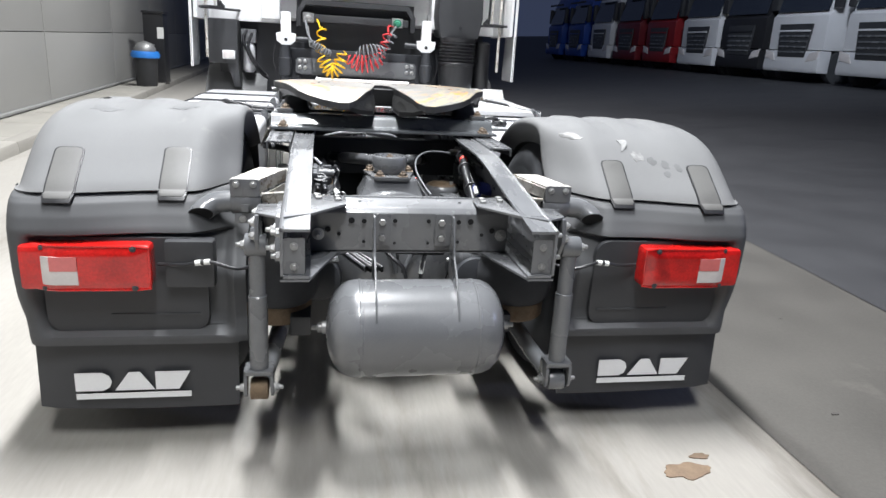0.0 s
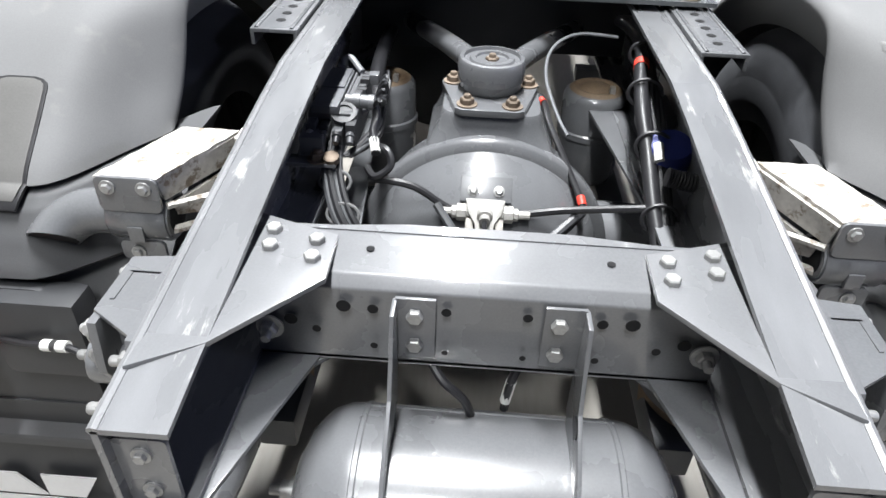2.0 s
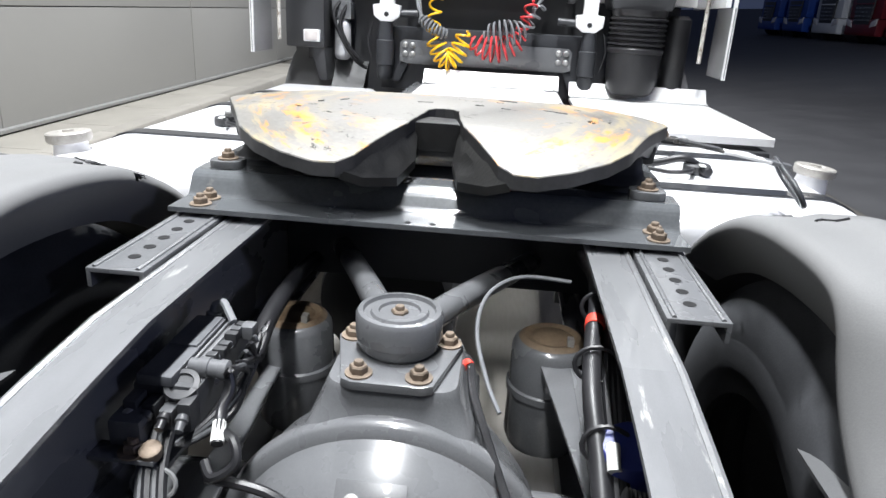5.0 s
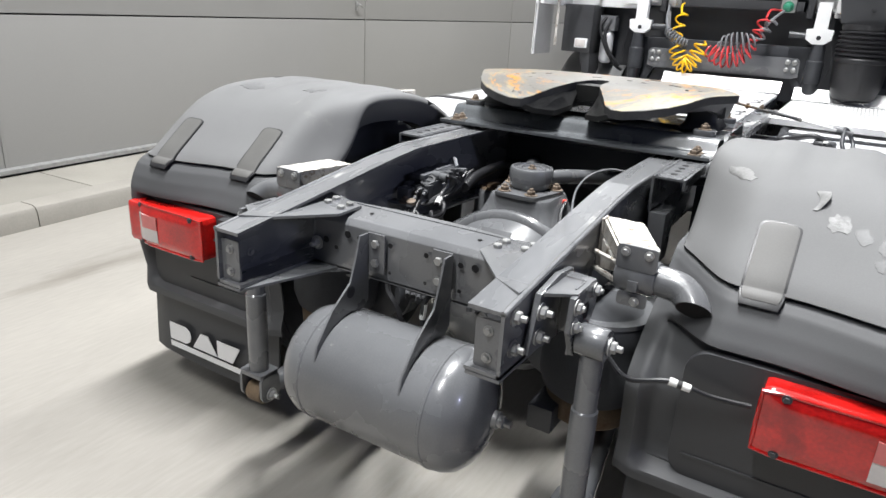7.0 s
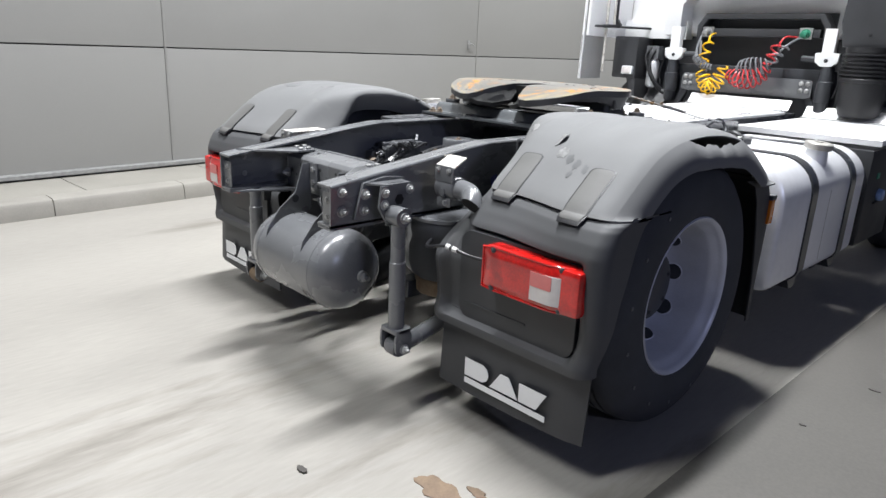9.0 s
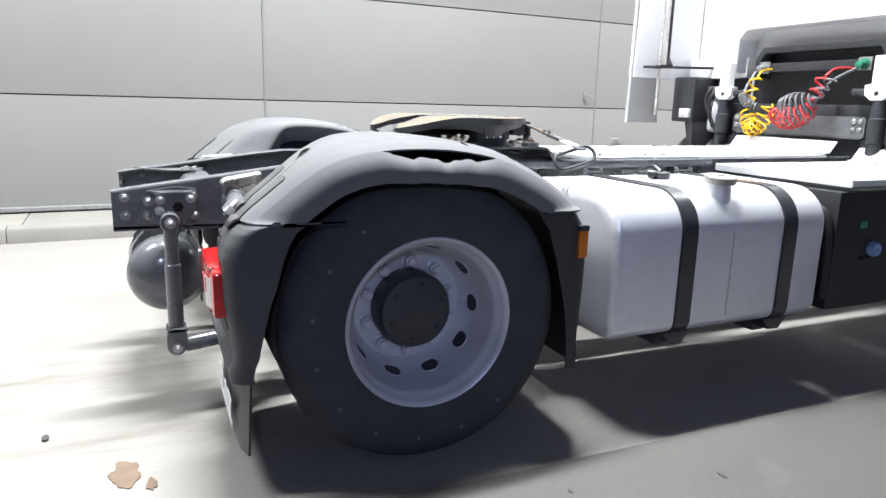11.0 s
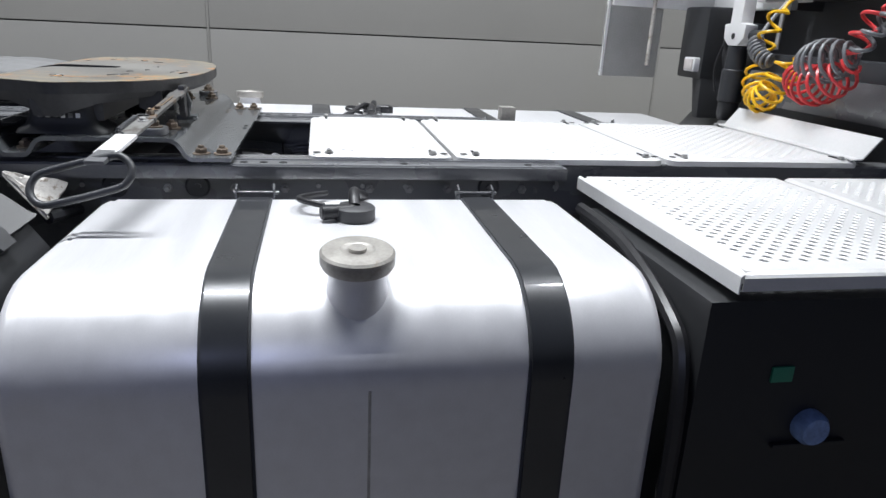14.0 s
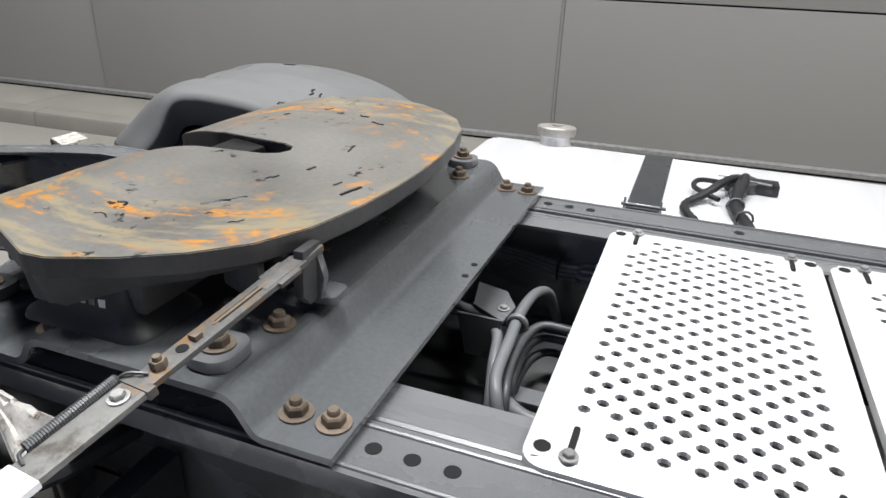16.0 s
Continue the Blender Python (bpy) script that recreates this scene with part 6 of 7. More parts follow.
        loop.append(cx + along * (0.038 * ca + 0.058 * max(-1, min(1, ca * 3))) + wide * (0.036 * sa))
    part("loop_grip", tube(loop, 0.0075, 12, 1, closed=True), CHASSIS_DARK, hd, "black rubber-coated loop")
    part("grease_nipple", rod((-0.49, 0.58, 1.13), (-0.525, 0.58, 1.13), 0.008, 10), STEEL, p)


fifth_wheel()


# ---- catwalk of perforated treads ----
def tread(x0, x1, y0, y1, z, nx, ny, margin=0.045, spare=()):
    """A perforated sheet: staggered cells, each with an eight-sided hole in a raised lip."""
    verts, faces = [], []
    def quad(a, b_, c, d):
        faces.append((a, b_, c, d))
    cw, ch = (x1 - x0 - 2 * margin) / nx, (y1 - y0 - 2 * margin) / ny
    oct_ = [(math.cos(radians(22.5 + 45 * k)), math.sin(radians(22.5 + 45 * k))) for k in range(8)]
    for j in range(ny):
        for i in range(nx):
            cx = x0 + margin + (i + 0.5 + (0.0)) * cw
            cy = y0 + margin + (j + 0.5) * ch
            hole = (i + j) % 2 == 0 and not any(abs(cx - sx) < 0.06 and abs(cy - sy) < 0.034 for sx, sy in spare)
            n = len(verts)
            hx, hy = cw / 2, ch / 2
            if not hole:
                verts += [(cx - hx, cy - hy, z), (cx + hx, cy - hy, z), (cx + hx, cy + hy, z), (cx - hx, cy + hy, z)]
                quad(n, n + 1, n + 2, n + 3)
                continue
            outer = [(hx, hy * 0.42), (hx * 0.42, hy), (-hx * 0.42, hy), (-hx, hy * 0.42), (-hx, -hy * 0.42), (-hx * 0.42, -hy), (hx * 0.42, -hy), (hx, -hy * 0.42)]
            rr = min(hx, hy) * 0.92
            verts += [(cx + a, cy + b_, z) for a, b_ in outer]
            verts += [(cx + rr * a, cy + rr * b_, z + 0.0014) for a, b_ in oct_]
            verts += [(cx + rr * 0.88 * a, cy + rr * 0.88 * b_, z + 0.0007) for a, b_ in oct_]
            verts += [(cx + rr * 0.86 * a, cy + rr * 0.86 * b_, z - 0.006) for a, b_ in oct_]
            for r0, r1 in ((0, 8), (8, 16), (16, 24)):
                for k in range(8):
                    quad(n + r0 + k, n + r0 + (k + 1) % 8, n + r1 + (k + 1) % 8, n + r1 + k)
            c0 = len(verts)
            verts += [(cx + hx, cy + hy, z), (cx - hx, cy + hy, z), (cx - hx, cy - hy, z), (cx + hx, cy - hy, z)]
            for k, (a, b_) in enumerate(((0, 1), (2, 3), (4, 5), (6, 7))):
                faces.append((n + a, n + b_, c0 + k))
    me = bpy.data.meshes.new("tread")
    me.from_pydata(verts, [], faces)
    b = bmesh.new()
    b.from_mesh(me)
    bpy.data.meshes.remove(me)
    # plain border, turned down at the rim
    m = margin
    for a0, a1, c0, c1 in ((x0 + 0.012, x1 - 0.012, y0 + 0.012, y0 + m), (x0 + 0.012, x1 - 0.012, y1 - m, y1 - 0.012), (x0 + 0.012, x0 + m, y0 + m, y1 - m), (x1 - m, x1 - 0.012, y0 + m, y1 - m)):
        v = [b.verts.new(p) for p in ((a0, c0, z), (a1, c0, z), (a1, c1, z), (a0, c1, z))]
        b.faces.new(v)
    outer = round_rect(x1 - x0, y1 - y0, 0.03, 5, (x0 + x1) / 2, (y0 + y1) / 2)
    inner = round_rect(x1 - x0 - 0.024, y1 - y0 - 0.024, 0.02, 5, (x0 + x1) / 2, (y0 + y1) / 2)
    ri = [b.verts.new((x, y, z)) for x, y in inner]
    ro = [b.verts.new((x, y, z - 0.006)) for x, y in outer]
    rd = [b.verts.new((x, y, z - 0.022)) for x, y in outer]
    k = len(ri)
    for i in range(k):
        j = (i + 1) % k
        b.faces.new((ri[i], ri[j], ro[j], ro[i]))
        b.faces.new((ro[i], ro[j], rd[j], rd[i]))
    return b


# near-black lozenge laid on the tread in place of a shaded slot
SLOT = source(plate(round_rect(0.055, 0.008, 0.004, 3), "z", 0.0, 0.0025), HOLE_SHADE, "slot")


def catwalk():
    z = 0.988
    for x0, x1, y0, y1, nx, ny in ((-0.335, 0.425, 1.195, 1.592, 32, 15), (-0.335, 0.425, 1.606, 2.235, 32, 26), (-0.335, 0.425, 2.25, 2.90, 32, 27)):
        t = part("tread_plate", tread(x0, x1, y0, y1, z, nx, ny, 0.045, [(x, y) for x in (x0 + 0.05, x1 - 0.05) for y in (y0 + 0.055, y1 - 0.055)]), TREAD, truck, "perforated aluminium tread plate", smooth=30)
        for x, y in ((x0 + 0.05, y0 + 0.055), (x1 - 0.05, y0 + 0.055), (x0 + 0.05, y1 - 0.055), (x1 - 0.05, y1 - 0.055)):
            again("slot", SLOT, t, (x, y, z + 0.001))
            put_bolt("bolt", BOLT_SMALL, t, (x + 0.03 * (1 if x > 0 else -1), y, z + 0.002), (0, 0, 1))
        for x, y in ((x0 + 0.03, y0 + 0.022), (x1 - 0.03, y0 + 0.022), (x0 + 0.03, y1 - 0.022), (x1 - 0.03, y1 - 0.022)):
            again("hole", HOLE, t, (x, y, z + 0.0005))
    up = part("tread_upstand", folded([(2.86, 0.99), (2.90, 0.992), (2.955, 1.06)], 0.004, "x", -0.335, 0.43), TREAD, truck, "sloping front lip of the walkway")
    w = part("side_step", tread(0.50, 1.275, 1.942, 2.555, 0.952, 32, 25, 0.05), TREAD, truck, "wide perforated step over the battery box", smooth=30)
    part("step_edge", folded([(1.277, 0.950), (1.282, 0.945), (1.282, 0.921), (1.272, 0.917)], -0.003, "y", 1.942, 2.555), TREAD, w)
    part("step_edge", folded([(1.942, 0.952), (1.936, 0.947), (1.936, 0.915)], 0.003, "x", 0.50, 1.28), TREAD, w)
    w2 = part("side_step", tread(0.50, 1.275, 2.57, 3.0, 0.952, 32, 16, 0.05), TREAD, truck, "perforated step beside the cab", smooth=30)
    part("step_upstand", folded([(2.96, 0.955), (3.0, 0.957), (3.06, 1.027)], 0.004, "x", 0.50, 1.275), TREAD, w2)
    part("step_edge", folded([(1.277, 0.950), (1.282, 0.945), (1.282, 0.921), (1.272, 0.917)], -0.003, "y", 2.57, 3.0), TREAD, w2)
    # battery box and silencer under the step
    bb = part("battery_box", box(0.62, 1.262, 1.90, 2.47, 0.36, 0.895, 0.02), BLACK_BOX, truck, "black battery box cover")
    part("hinge_rail", tube([(0.62, 1.905, 0.89), (0.9, 1.90, 0.885), (1.15, 1.885, 0.83), (1.24, 1.88, 0.74), (1.255, 1.88, 0.42)], 0.016, 8, 5), CABLE, bb)
    part("label_plate", box(1.262, 1.267, 2.05, 2.095, 0.728, 0.76, 0.001), GREEN, bb, "small green label")
    part("label_plate", box(1.262, 1.267, 2.33, 2.375, 0.720, 0.75, 0.001), GREEN, bb, "small green label")
    part("blue_valve", lathe([(0.035, 0), (0.035, 0.02), (0.028, 0.03), (0, 0.032)], (1.262, 2.153, 0.629), (1, 0, 0), 20), BLUE_PALE, bb, "pale blue round plug")
    part("valve_ledge", box(1.262, 1.275, 2.08, 2.24, 0.585, 0.594, 0.002), BLACK_BOX, bb)
    sl = part("silencer", box(0.62, 1.10, 2.62, 3.2, 0.30, 0.86, 0.10, 5), ALU, truck, "bare metal exhaust silencer body")
    part("seam", tube([(1.102, 2.72, 0.52), (1.102, 3.1, 0.52)], 0.005, 6, 1), BLACK_BOX, sl)
    part("seam", tube([(1.102, 2.72, 0.60), (1.102, 3.1, 0.60)], 0.003, 6, 1), BLACK_BOX, sl)
    sf = part("step_frame", tube([(1.245, 2.49, 0.90), (1.25, 2.53, 0.88), (1.25, 2.56, 0.60), (1.25, 2.57, 0.34)], 0.018, 10, 5), BLACK_BOX, truck, "black step frame beside the cab")
    part("step_bar", rod((1.25, 2.555, 0.74), (1.25, 3.1, 0.74), 0.014, 10), BLACK_BOX, sf)
    part("frame_arm", plate([(2.47, 0.66), (2.47, 0.56), (2.56, 0.60), (2.56, 0.64)], "x", 1.20, 1.245, 0.004), BLACK_BOX, sf)
    # made-up dark boxes that stop lit ground showing through the gaps round the tank
    part("tank_piece", box(0.42, 0.86, 0.645, 0.69, 0.40, 0.82, 0.01), CHASSIS_DARK, truck, "added dark box that blocks light in the gap behind the tank")
    part("tank_piece", box(0.42, 1.06, 1.852, 1.895, 0.36, 0.86, 0.01), CHASSIS_DARK, truck, "added dark box that blocks light in the gap beside the tank")
    part("fender_front", sheet_grid(lambda u, v: (0.75 + 0.5 * v, 3.75 - 0.66 * math.cos(radians(10 + 120 * u)), 0.47 + 0.66 * math.sin(radians(10 + 120 * u))), 18, 6, 0.01), PLASTIC, truck, "grey front wheel arch")
    part("fender_front", sheet_grid(lambda u, v: (-0.75 - 0.5 * v, 3.75 - 0.66 * math.cos(radians(10 + 120 * u)), 0.47 + 0.66 * math.sin(radians(10 + 120 * u))), 18, 6, -0.01), PLASTIC, truck, "grey front wheel arch")
    for s in (-1, 1):
        fw = part("front_wheel", lathe([(0.30, 0.02), (0.34, -0.005), (0.43, 0.0), (0.48, 0.02), (0.505, 0.05), (0.507, 0.25), (0.48, 0.28), (0.30, 0.29)], (s * 1.22, 3.75, 0.497), (-s, 0, 0), 48), RUBBER, truck, "black front tyre")
        part("front_rim", lathe([(0.31, 0.01), (0.29, 0.03), (0.26, 0.02), (0.2, -0.01), (0.12, -0.03), (0, -0.03)], (s * 1.22, 3.75, 0.497), (-s, 0, 0), 36, caps=False), RIM, fw)


catwalk()


def between_rails():
    """Pipes, valves and looms between the rails."""
    for y in (0.62, 1.75, 2.6):
        part("inner_cross_member", box(-0.396, 0.396, y, y + 0.09, 0.72, 0.90, 0.01), CHASSIS_DARK, truck)
    part("belly_tank", lathe([(0.0, 0), (0.08, 0.01), (0.12, 0.04), (0.125, 0.08), (0.125, 0.62), (0.12, 0.66), (0.08, 0.69), (0, 0.70)], (-0.35, 1.45, 0.62), (1, 0, 0), 32), CHASSIS_DARK, truck, "dark air tank between the rails")
    # pipes between the mounting plate and the first tread
    v = part("air_pipe", tube([(-0.34, 1.10, 0.74), (-0.30, 1.085, 0.82), (-0.229, 1.070, 0.855), (-0.114, 1.067, 0.872), (0.001, 1.074, 0.870), (0.094, 1.079, 0.86), (0.137, 1.092, 0.84), (0.150, 1.106, 0.78), (0.15, 1.11, 0.66)], 0.011, 12, 6), HOSE_GREY, truck, "thick grey air pipe bent over a clip")
    part("pipe", tube([(-0.12, 1.50, 0.85), (-0.119, 1.213, 0.852), (-0.096, 1.17, 0.86), (-0.092, 1.115, 0.86), (-0.050, 1.092, 0.852), (0.036, 1.088, 0.84), (0.113, 1.10, 0.81), (0.13, 1.10, 0.66)], 0.009, 10, 6), HOSE_DARK, v)
    part("pipe", tube([(-0.11, 1.50, 0.83), (-0.112, 1.215, 0.83), (-0.104, 1.16, 0.83), (-0.095, 1.112, 0.83), (-0.046, 1.092, 0.82), (0.049, 1.095, 0.80), (0.08, 1.10, 0.66)], 0.0085, 10, 6), HOSE_DARK, v)
    part("pipe", tube([(-0.10, 1.50, 0.80), (-0.107, 1.206, 0.80), (-0.101, 1.165, 0.80), (-0.095, 1.122, 0.80), (-0.052, 1.097, 0.79), (0.030, 1.095, 0.77), (0.04, 1.10, 0.66)], 0.0085, 10, 6), HOSE_DARK, v)
    part("pipe", tube([(-0.12, 0.80, 0.86), (-0.109, 0.919, 0.86), (-0.095, 0.953, 0.862), (-0.080, 1.0, 0.86), (-0.045, 1.038, 0.85), (0.03, 1.055, 0.83), (0.086, 1.068, 0.78), (0.10, 1.07, 0.64)], 0.011, 10, 6), HOSE_GREY, v)
    part("pipe", tube([(0.07, 1.08, 0.80), (0.108, 1.127, 0.80), (0.118, 1.166, 0.80), (0.13, 1.30, 0.80)], 0.013, 10, 5), HOSE_GREY, v)
    part("flat_bar", box(0.0, 0.045, 1.09, 1.40, 0.762, 0.778, 0.004), HOSE_GREY, v)
    # vessel enlarged and moved so that the gap stays dark over lit ground
    part("tank_shell", lathe([(0.0, 0), (0.12, 0.01), (0.19, 0.05), (0.20, 0.09), (0.20, 0.46), (0.19, 0.50), (0.12, 0.54), (0.0, 0.55)], (-0.17, 0.76, 0.56), (0, 1, 0), 32), BLACK_BOX, v, "dark round vessel under the plate, enlarged to keep the gap dark")
    cl = part("clip_plate", plate([(-0.185, 0.955), (-0.166, 1.023), (-0.110, 1.055), (-0.045, 1.047), (-0.088, 0.975)], "z", 0.872, 0.879, 0.002), CHASSIS, truck, "bent grey clip plate")
    part("clip_skirt", plate([(0.955, 0.878), (1.045, 0.878), (1.04, 0.79), (0.975, 0.79)], "x", -0.052, -0.046, 0.001), CHASSIS, cl)
    part("pipe_clip", tube([(-0.060, 1.072 + 0.016 * math.cos(k * math.pi / 7), 0.872 + 0.016 * math.sin(k * math.pi / 7)) for k in range(14)], 0.006, 8, 1, closed=True), HOSE_GREY, v, "grey pipe clip")
    put_bolt("bolt", BOLT_SMALL, cl, (-0.090, 1.036, 0.879), (0, 0, 1))
    for k in range(4):
        part("sheathed_cable", tube([(-0.375 + 0.004 * k, 0.78, 0.880 - 0.009 * k), (-0.372 + 0.004 * k, 0.966, 0.882 - 0.007 * k), (-0.355 + 0.003 * k, 1.089, 0.872 - 0.009 * k), (-0.350 - 0.004 * k, 1.13, 0.874 - 0.012 * k), (-0.362 + 0.010 * k, 1.17, 0.878 - 0.012 * k), (-0.35 + 0.008 * k, 1.40, 0.87 - 0.01 * k)], 0.0055, 8, 12, ribs=0.10), HOSE_GREY, v, "ribbed dark cable sheath")
    part("cable_tie", tube([(-0.352 + 0.015 * math.cos(k * math.pi / 6), 1.089, 0.859 + 0.024 * math.sin(k * math.pi / 6)) for k in range(12)], 0.003, 6, 1, closed=True), CABLE, v)
    # electronic valve unit and loom beside the left rail
    m = part("valve_unit", box(-0.368, -0.268, -0.180, 0.018, 0.795, 0.856, 0.006), HOSE_DARK, truck, "grey electro-pneumatic valve unit with cables")
    part("cover", box(-0.360, -0.305, -0.184, 0.018, 0.854, 0.872, 0.006), CASING, m, "smooth grey cover")
    part("cover_step", box(-0.356, -0.309, -0.092, 0.013, 0.870, 0.876, 0.003), CASING, m)
    part("terminal_strip", box(-0.302, -0.270, -0.150, 0.014, 0.846, 0.864, 0.004), CHASSIS, m)
    for dx in (-0.300, -0.288):
        part("guide_bar", tube([(dx, -0.150, 0.867), (dx, 0.012, 0.867)], 0.0028, 6, 1), CHASSIS, m)
    for k in range(6):
        part("terminal", box(-0.284, -0.268 + 0.004 * (k % 2), -0.118 + 0.024 * k, -0.104 + 0.024 * k, 0.858, 0.876 - 0.003 * (k % 3), 0.002), PLASTIC_DARK if k % 2 else HOSE_DARK, m)
    part("barrel_plug", lathe([(0.012, 0), (0.012, 0.014), (0.016, 0.015), (0.016, 0.030), (0.014, 0.031), (0.014, 0.046), (0.016, 0.047), (0.016, 0.058), (0.010, 0.062)], (-0.298, -0.138, 0.868), (1, 0, -0.06), 16), CHASSIS, m, "round grey cable plug")
    part("shroud", lathe([(0.0, 0), (0.024, 0.0), (0.026, 0.003), (0.026, 0.012), (0.018, 0.013), (0.018, 0.009), (0.0, 0.009)], (-0.296, -0.168, 0.846), (0, -0.5, 1), 22), PLASTIC_DARK, m)
    part("plug_lead", tube([(-0.240, -0.140, 0.862), (-0.234, -0.148, 0.842), (-0.238, -0.172, 0.818), (-0.232, -0.198, 0.806), (-0.226, -0.222, 0.794)], 0.009, 9, 6), CABLE, m)
    part("top_plug", lathe([(0.013, 0), (0.013, 0.012), (0.009, 0.014), (0.009, 0.026)], (-0.336, 0.028, 0.862), (0.2, 0.3, 1), 14), HOSE_GREY, m)
    part("top_lead", tube([(-0.334, 0.034, 0.886), (-0.318, 0.036, 0.892), (-0.300, 0.018, 0.880), (-0.288, 0.004, 0.872)], 0.007, 8, 5), HOSE_GREY, m)
    part("side_plug", box(-0.272, -0.250, -0.010, 0.016, 0.848, 0.872, 0.004), CHASSIS, m)
    part("clear_block", box(-0.374, -0.326, -0.244, -0.186, 0.790, 0.832, 0.008), CASING, m, "grey plastic plug housing")
    for k in range(4):
        part("port_block", box(-0.366 + 0.026 * k, -0.346 + 0.026 * k, -0.214 + 0.004 * (k % 2), -0.180, 0.800, 0.846 - 0.006 * (k % 3), 0.004), PLASTIC_DARK if k % 2 else HOSE_DARK, m)
        part("fitting", lathe([(0.008, 0), (0.010, 0.010), (0.007, 0.012), (0.006, 0.026)], (-0.356 + 0.026 * k, -0.212, 0.828), (0.1 * (k - 1.5), -1, -0.4), 10), (STEEL, HOSE_DARK, CABLE, HOSE_DARK)[k], m)
    part("bracket", box(-0.400, -0.300, -0.264, -0.226, 0.778, 0.785, 0.001), CHASSIS, m)
    put_bolt("bolt", BOLT_RUST, m, (-0.337, -0.245, 0.785), (0, 0, 1))
    part("clip", lathe([(0.014, 0), (0.016, 0.004), (0.016, 0.016), (0.013, 0.018)], (-0.310, -0.246, 0.782), (0, -0.3, 1), 14), RUSTY, m, "rusty cable clip")
    part("bracket", box(-0.400, -0.330, -0.315, -0.272, 0.692, 0.699, 0.001), CHASSIS, m)
    rnd = random.Random(8)
    for k in range(8):
        dx, dz = 0.010 * (k % 4) - 0.016, 0.011 * (k // 4)
        part("loom_cable", tube([(-0.345 + 0.012 * k, -0.12 + 0.02 * (k % 3), 0.835), (-0.335 + 0.8 * dx + 0.004 * k, -0.17, 0.812 + dz), (-0.311 + dx, -0.241, 0.762 + dz), (-0.284 + 1.1 * dx, -0.308, 0.700 + dz), (-0.242 + 1.3 * dx, -0.345, 0.650 + dz), (-0.190 + 1.6 * dx, -0.40, 0.615 + dz), (-0.10 + 2 * dx, -0.52, 0.585 + dz)], 0.0062 + 0.0014 * (k % 3), 8, 6), (HOSE_DARK, CABLE, HOSE_DARK, CABLE)[k % 4], m)
    for x, y, z in ((-0.303, -0.262, 0.748), (-0.280, -0.312, 0.703), (-0.240, -0.347, 0.656)):
        part("cable_tie", tube([(x + 0.032 * math.cos(i * math.pi / 8), y + 0.010 * math.sin(i * math.pi / 8), z + 0.020 * math.sin(i * math.pi / 8)) for i in range(16)], 0.0035, 6, 1, closed=True), PLASTIC, m)
    for k in range(12):
        y0 = -0.14 + 0.016 * k
        part("loom_cable", tube([(-0.245, y0, 0.852), (-0.222 - 0.012 * rnd.random(), y0 - 0.02, 0.862 + 0.02 * rnd.random()), (-0.228, -0.10 + 0.05 * rnd.random(), 0.835), (-0.245 + 0.02 * rnd.random(), -0.17, 0.800 + 0.02 * rnd.random()), (-0.275 - 0.02 * rnd.random(), -0.215, 0.78)], 0.0035 + 0.0015 * rnd.random(), 7, 6), (CABLE, HOSE_DARK, CABLE)[k % 3], m)
    part("loom_cable", tube([(-0.24, -0.19, 0.795), (-0.205, -0.215, 0.80), (-0.195, -0.235, 0.775), (-0.225, -0.245, 0.755), (-0.245, -0.225, 0.765)], 0.0075, 8, 6), CABLE, m)
    part("tag", tube([(-0.2345, -0.190, 0.808), (-0.2265, -0.220, 0.795)], 0.0102, 10, 1), WHITE_TAG, m, "white cable tag")
    part("thick_hose", tube([(-0.325, -0.215, 0.72), (-0.345, -0.262, 0.70), (-0.357, -0.33, 0.655), (-0.353, -0.40, 0.60), (-0.33, -0.50, 0.48)], 0.019, 12, 6), CABLE, truck, "thick black hose")
    part("thick_hose", tube([(-0.262, 0.02, 0.80), (-0.276, 0.15, 0.82), (-0.285, 0.35, 0.82), (-0.29, 0.52, 0.80)], 0.018, 12, 6), CABLE, truck, "thick black hose")
    part("inner_strap", plate([(-0.33, 0.35), (-0.30, 0.35), (-0.23, -0.60), (-0.30, -0.60)], "z", 0.640, 0.647), CHASSIS, truck)
    for s in (-1, 1):
        sx, sy = s * 0.285, 0.33
        sb = part("spring_brake", lathe([(0.078, 0.48), (0.086, 0.50), (0.086, 0.610), (0.091, 0.613), (0.091, 0.628), (0.086, 0.632), (0.085, 0.715), (0.080, 0.728), (0.072, 0.734)], (sx, sy, 0), (0, 0, 1), 32), CHASSIS, truck, "grey spring brake chamber with a rusty top")
        part("top", lathe([(0.073, 0.733), (0.060, 0.742), (0.045, 0.738), (0.030, 0.746), (0.012, 0.747), (0.0, 0.749)], (sx, sy, 0), (0, 0, 1), 28), RUST_PLATE, sb, "rusty chamber top")
        part("breather", box(sx + 0.028, sx + 0.042, sy - 0.05, sy - 0.03, 0.740, 0.758, 0.003), ALU_CAST, sb)
    # loom along the right rail
    g = part("cable_loom", tube([(0.35, 0.52, 0.86), (0.352, 0.30, 0.895), (0.335, 0.12, 0.903), (0.324, 0.06, 0.896), (0.309, -0.08, 0.862), (0.316, -0.174, 0.805), (0.322, -0.268, 0.742), (0.330, -0.335, 0.695), (0.325, -0.48, 0.61)], 0.015, 12, 7), CABLE, truck, "black corrugated cable loom")
    for k in range(3):
        part("loom_cable", tube([(0.36 + 0.010 * k, 0.52, 0.87), (0.358 + 0.010 * k, 0.28, 0.905), (0.350 + 0.006 * k, 0.10, 0.898 - 0.01 * k), (0.335 + 0.008 * k, -0.08, 0.855), (0.340 + 0.005 * k, -0.20, 0.79), (0.345 + 0.006 * k, -0.30, 0.72), (0.35 + 0.006 * k, -0.48, 0.61)], 0.008, 8, 7), CABLE, g)
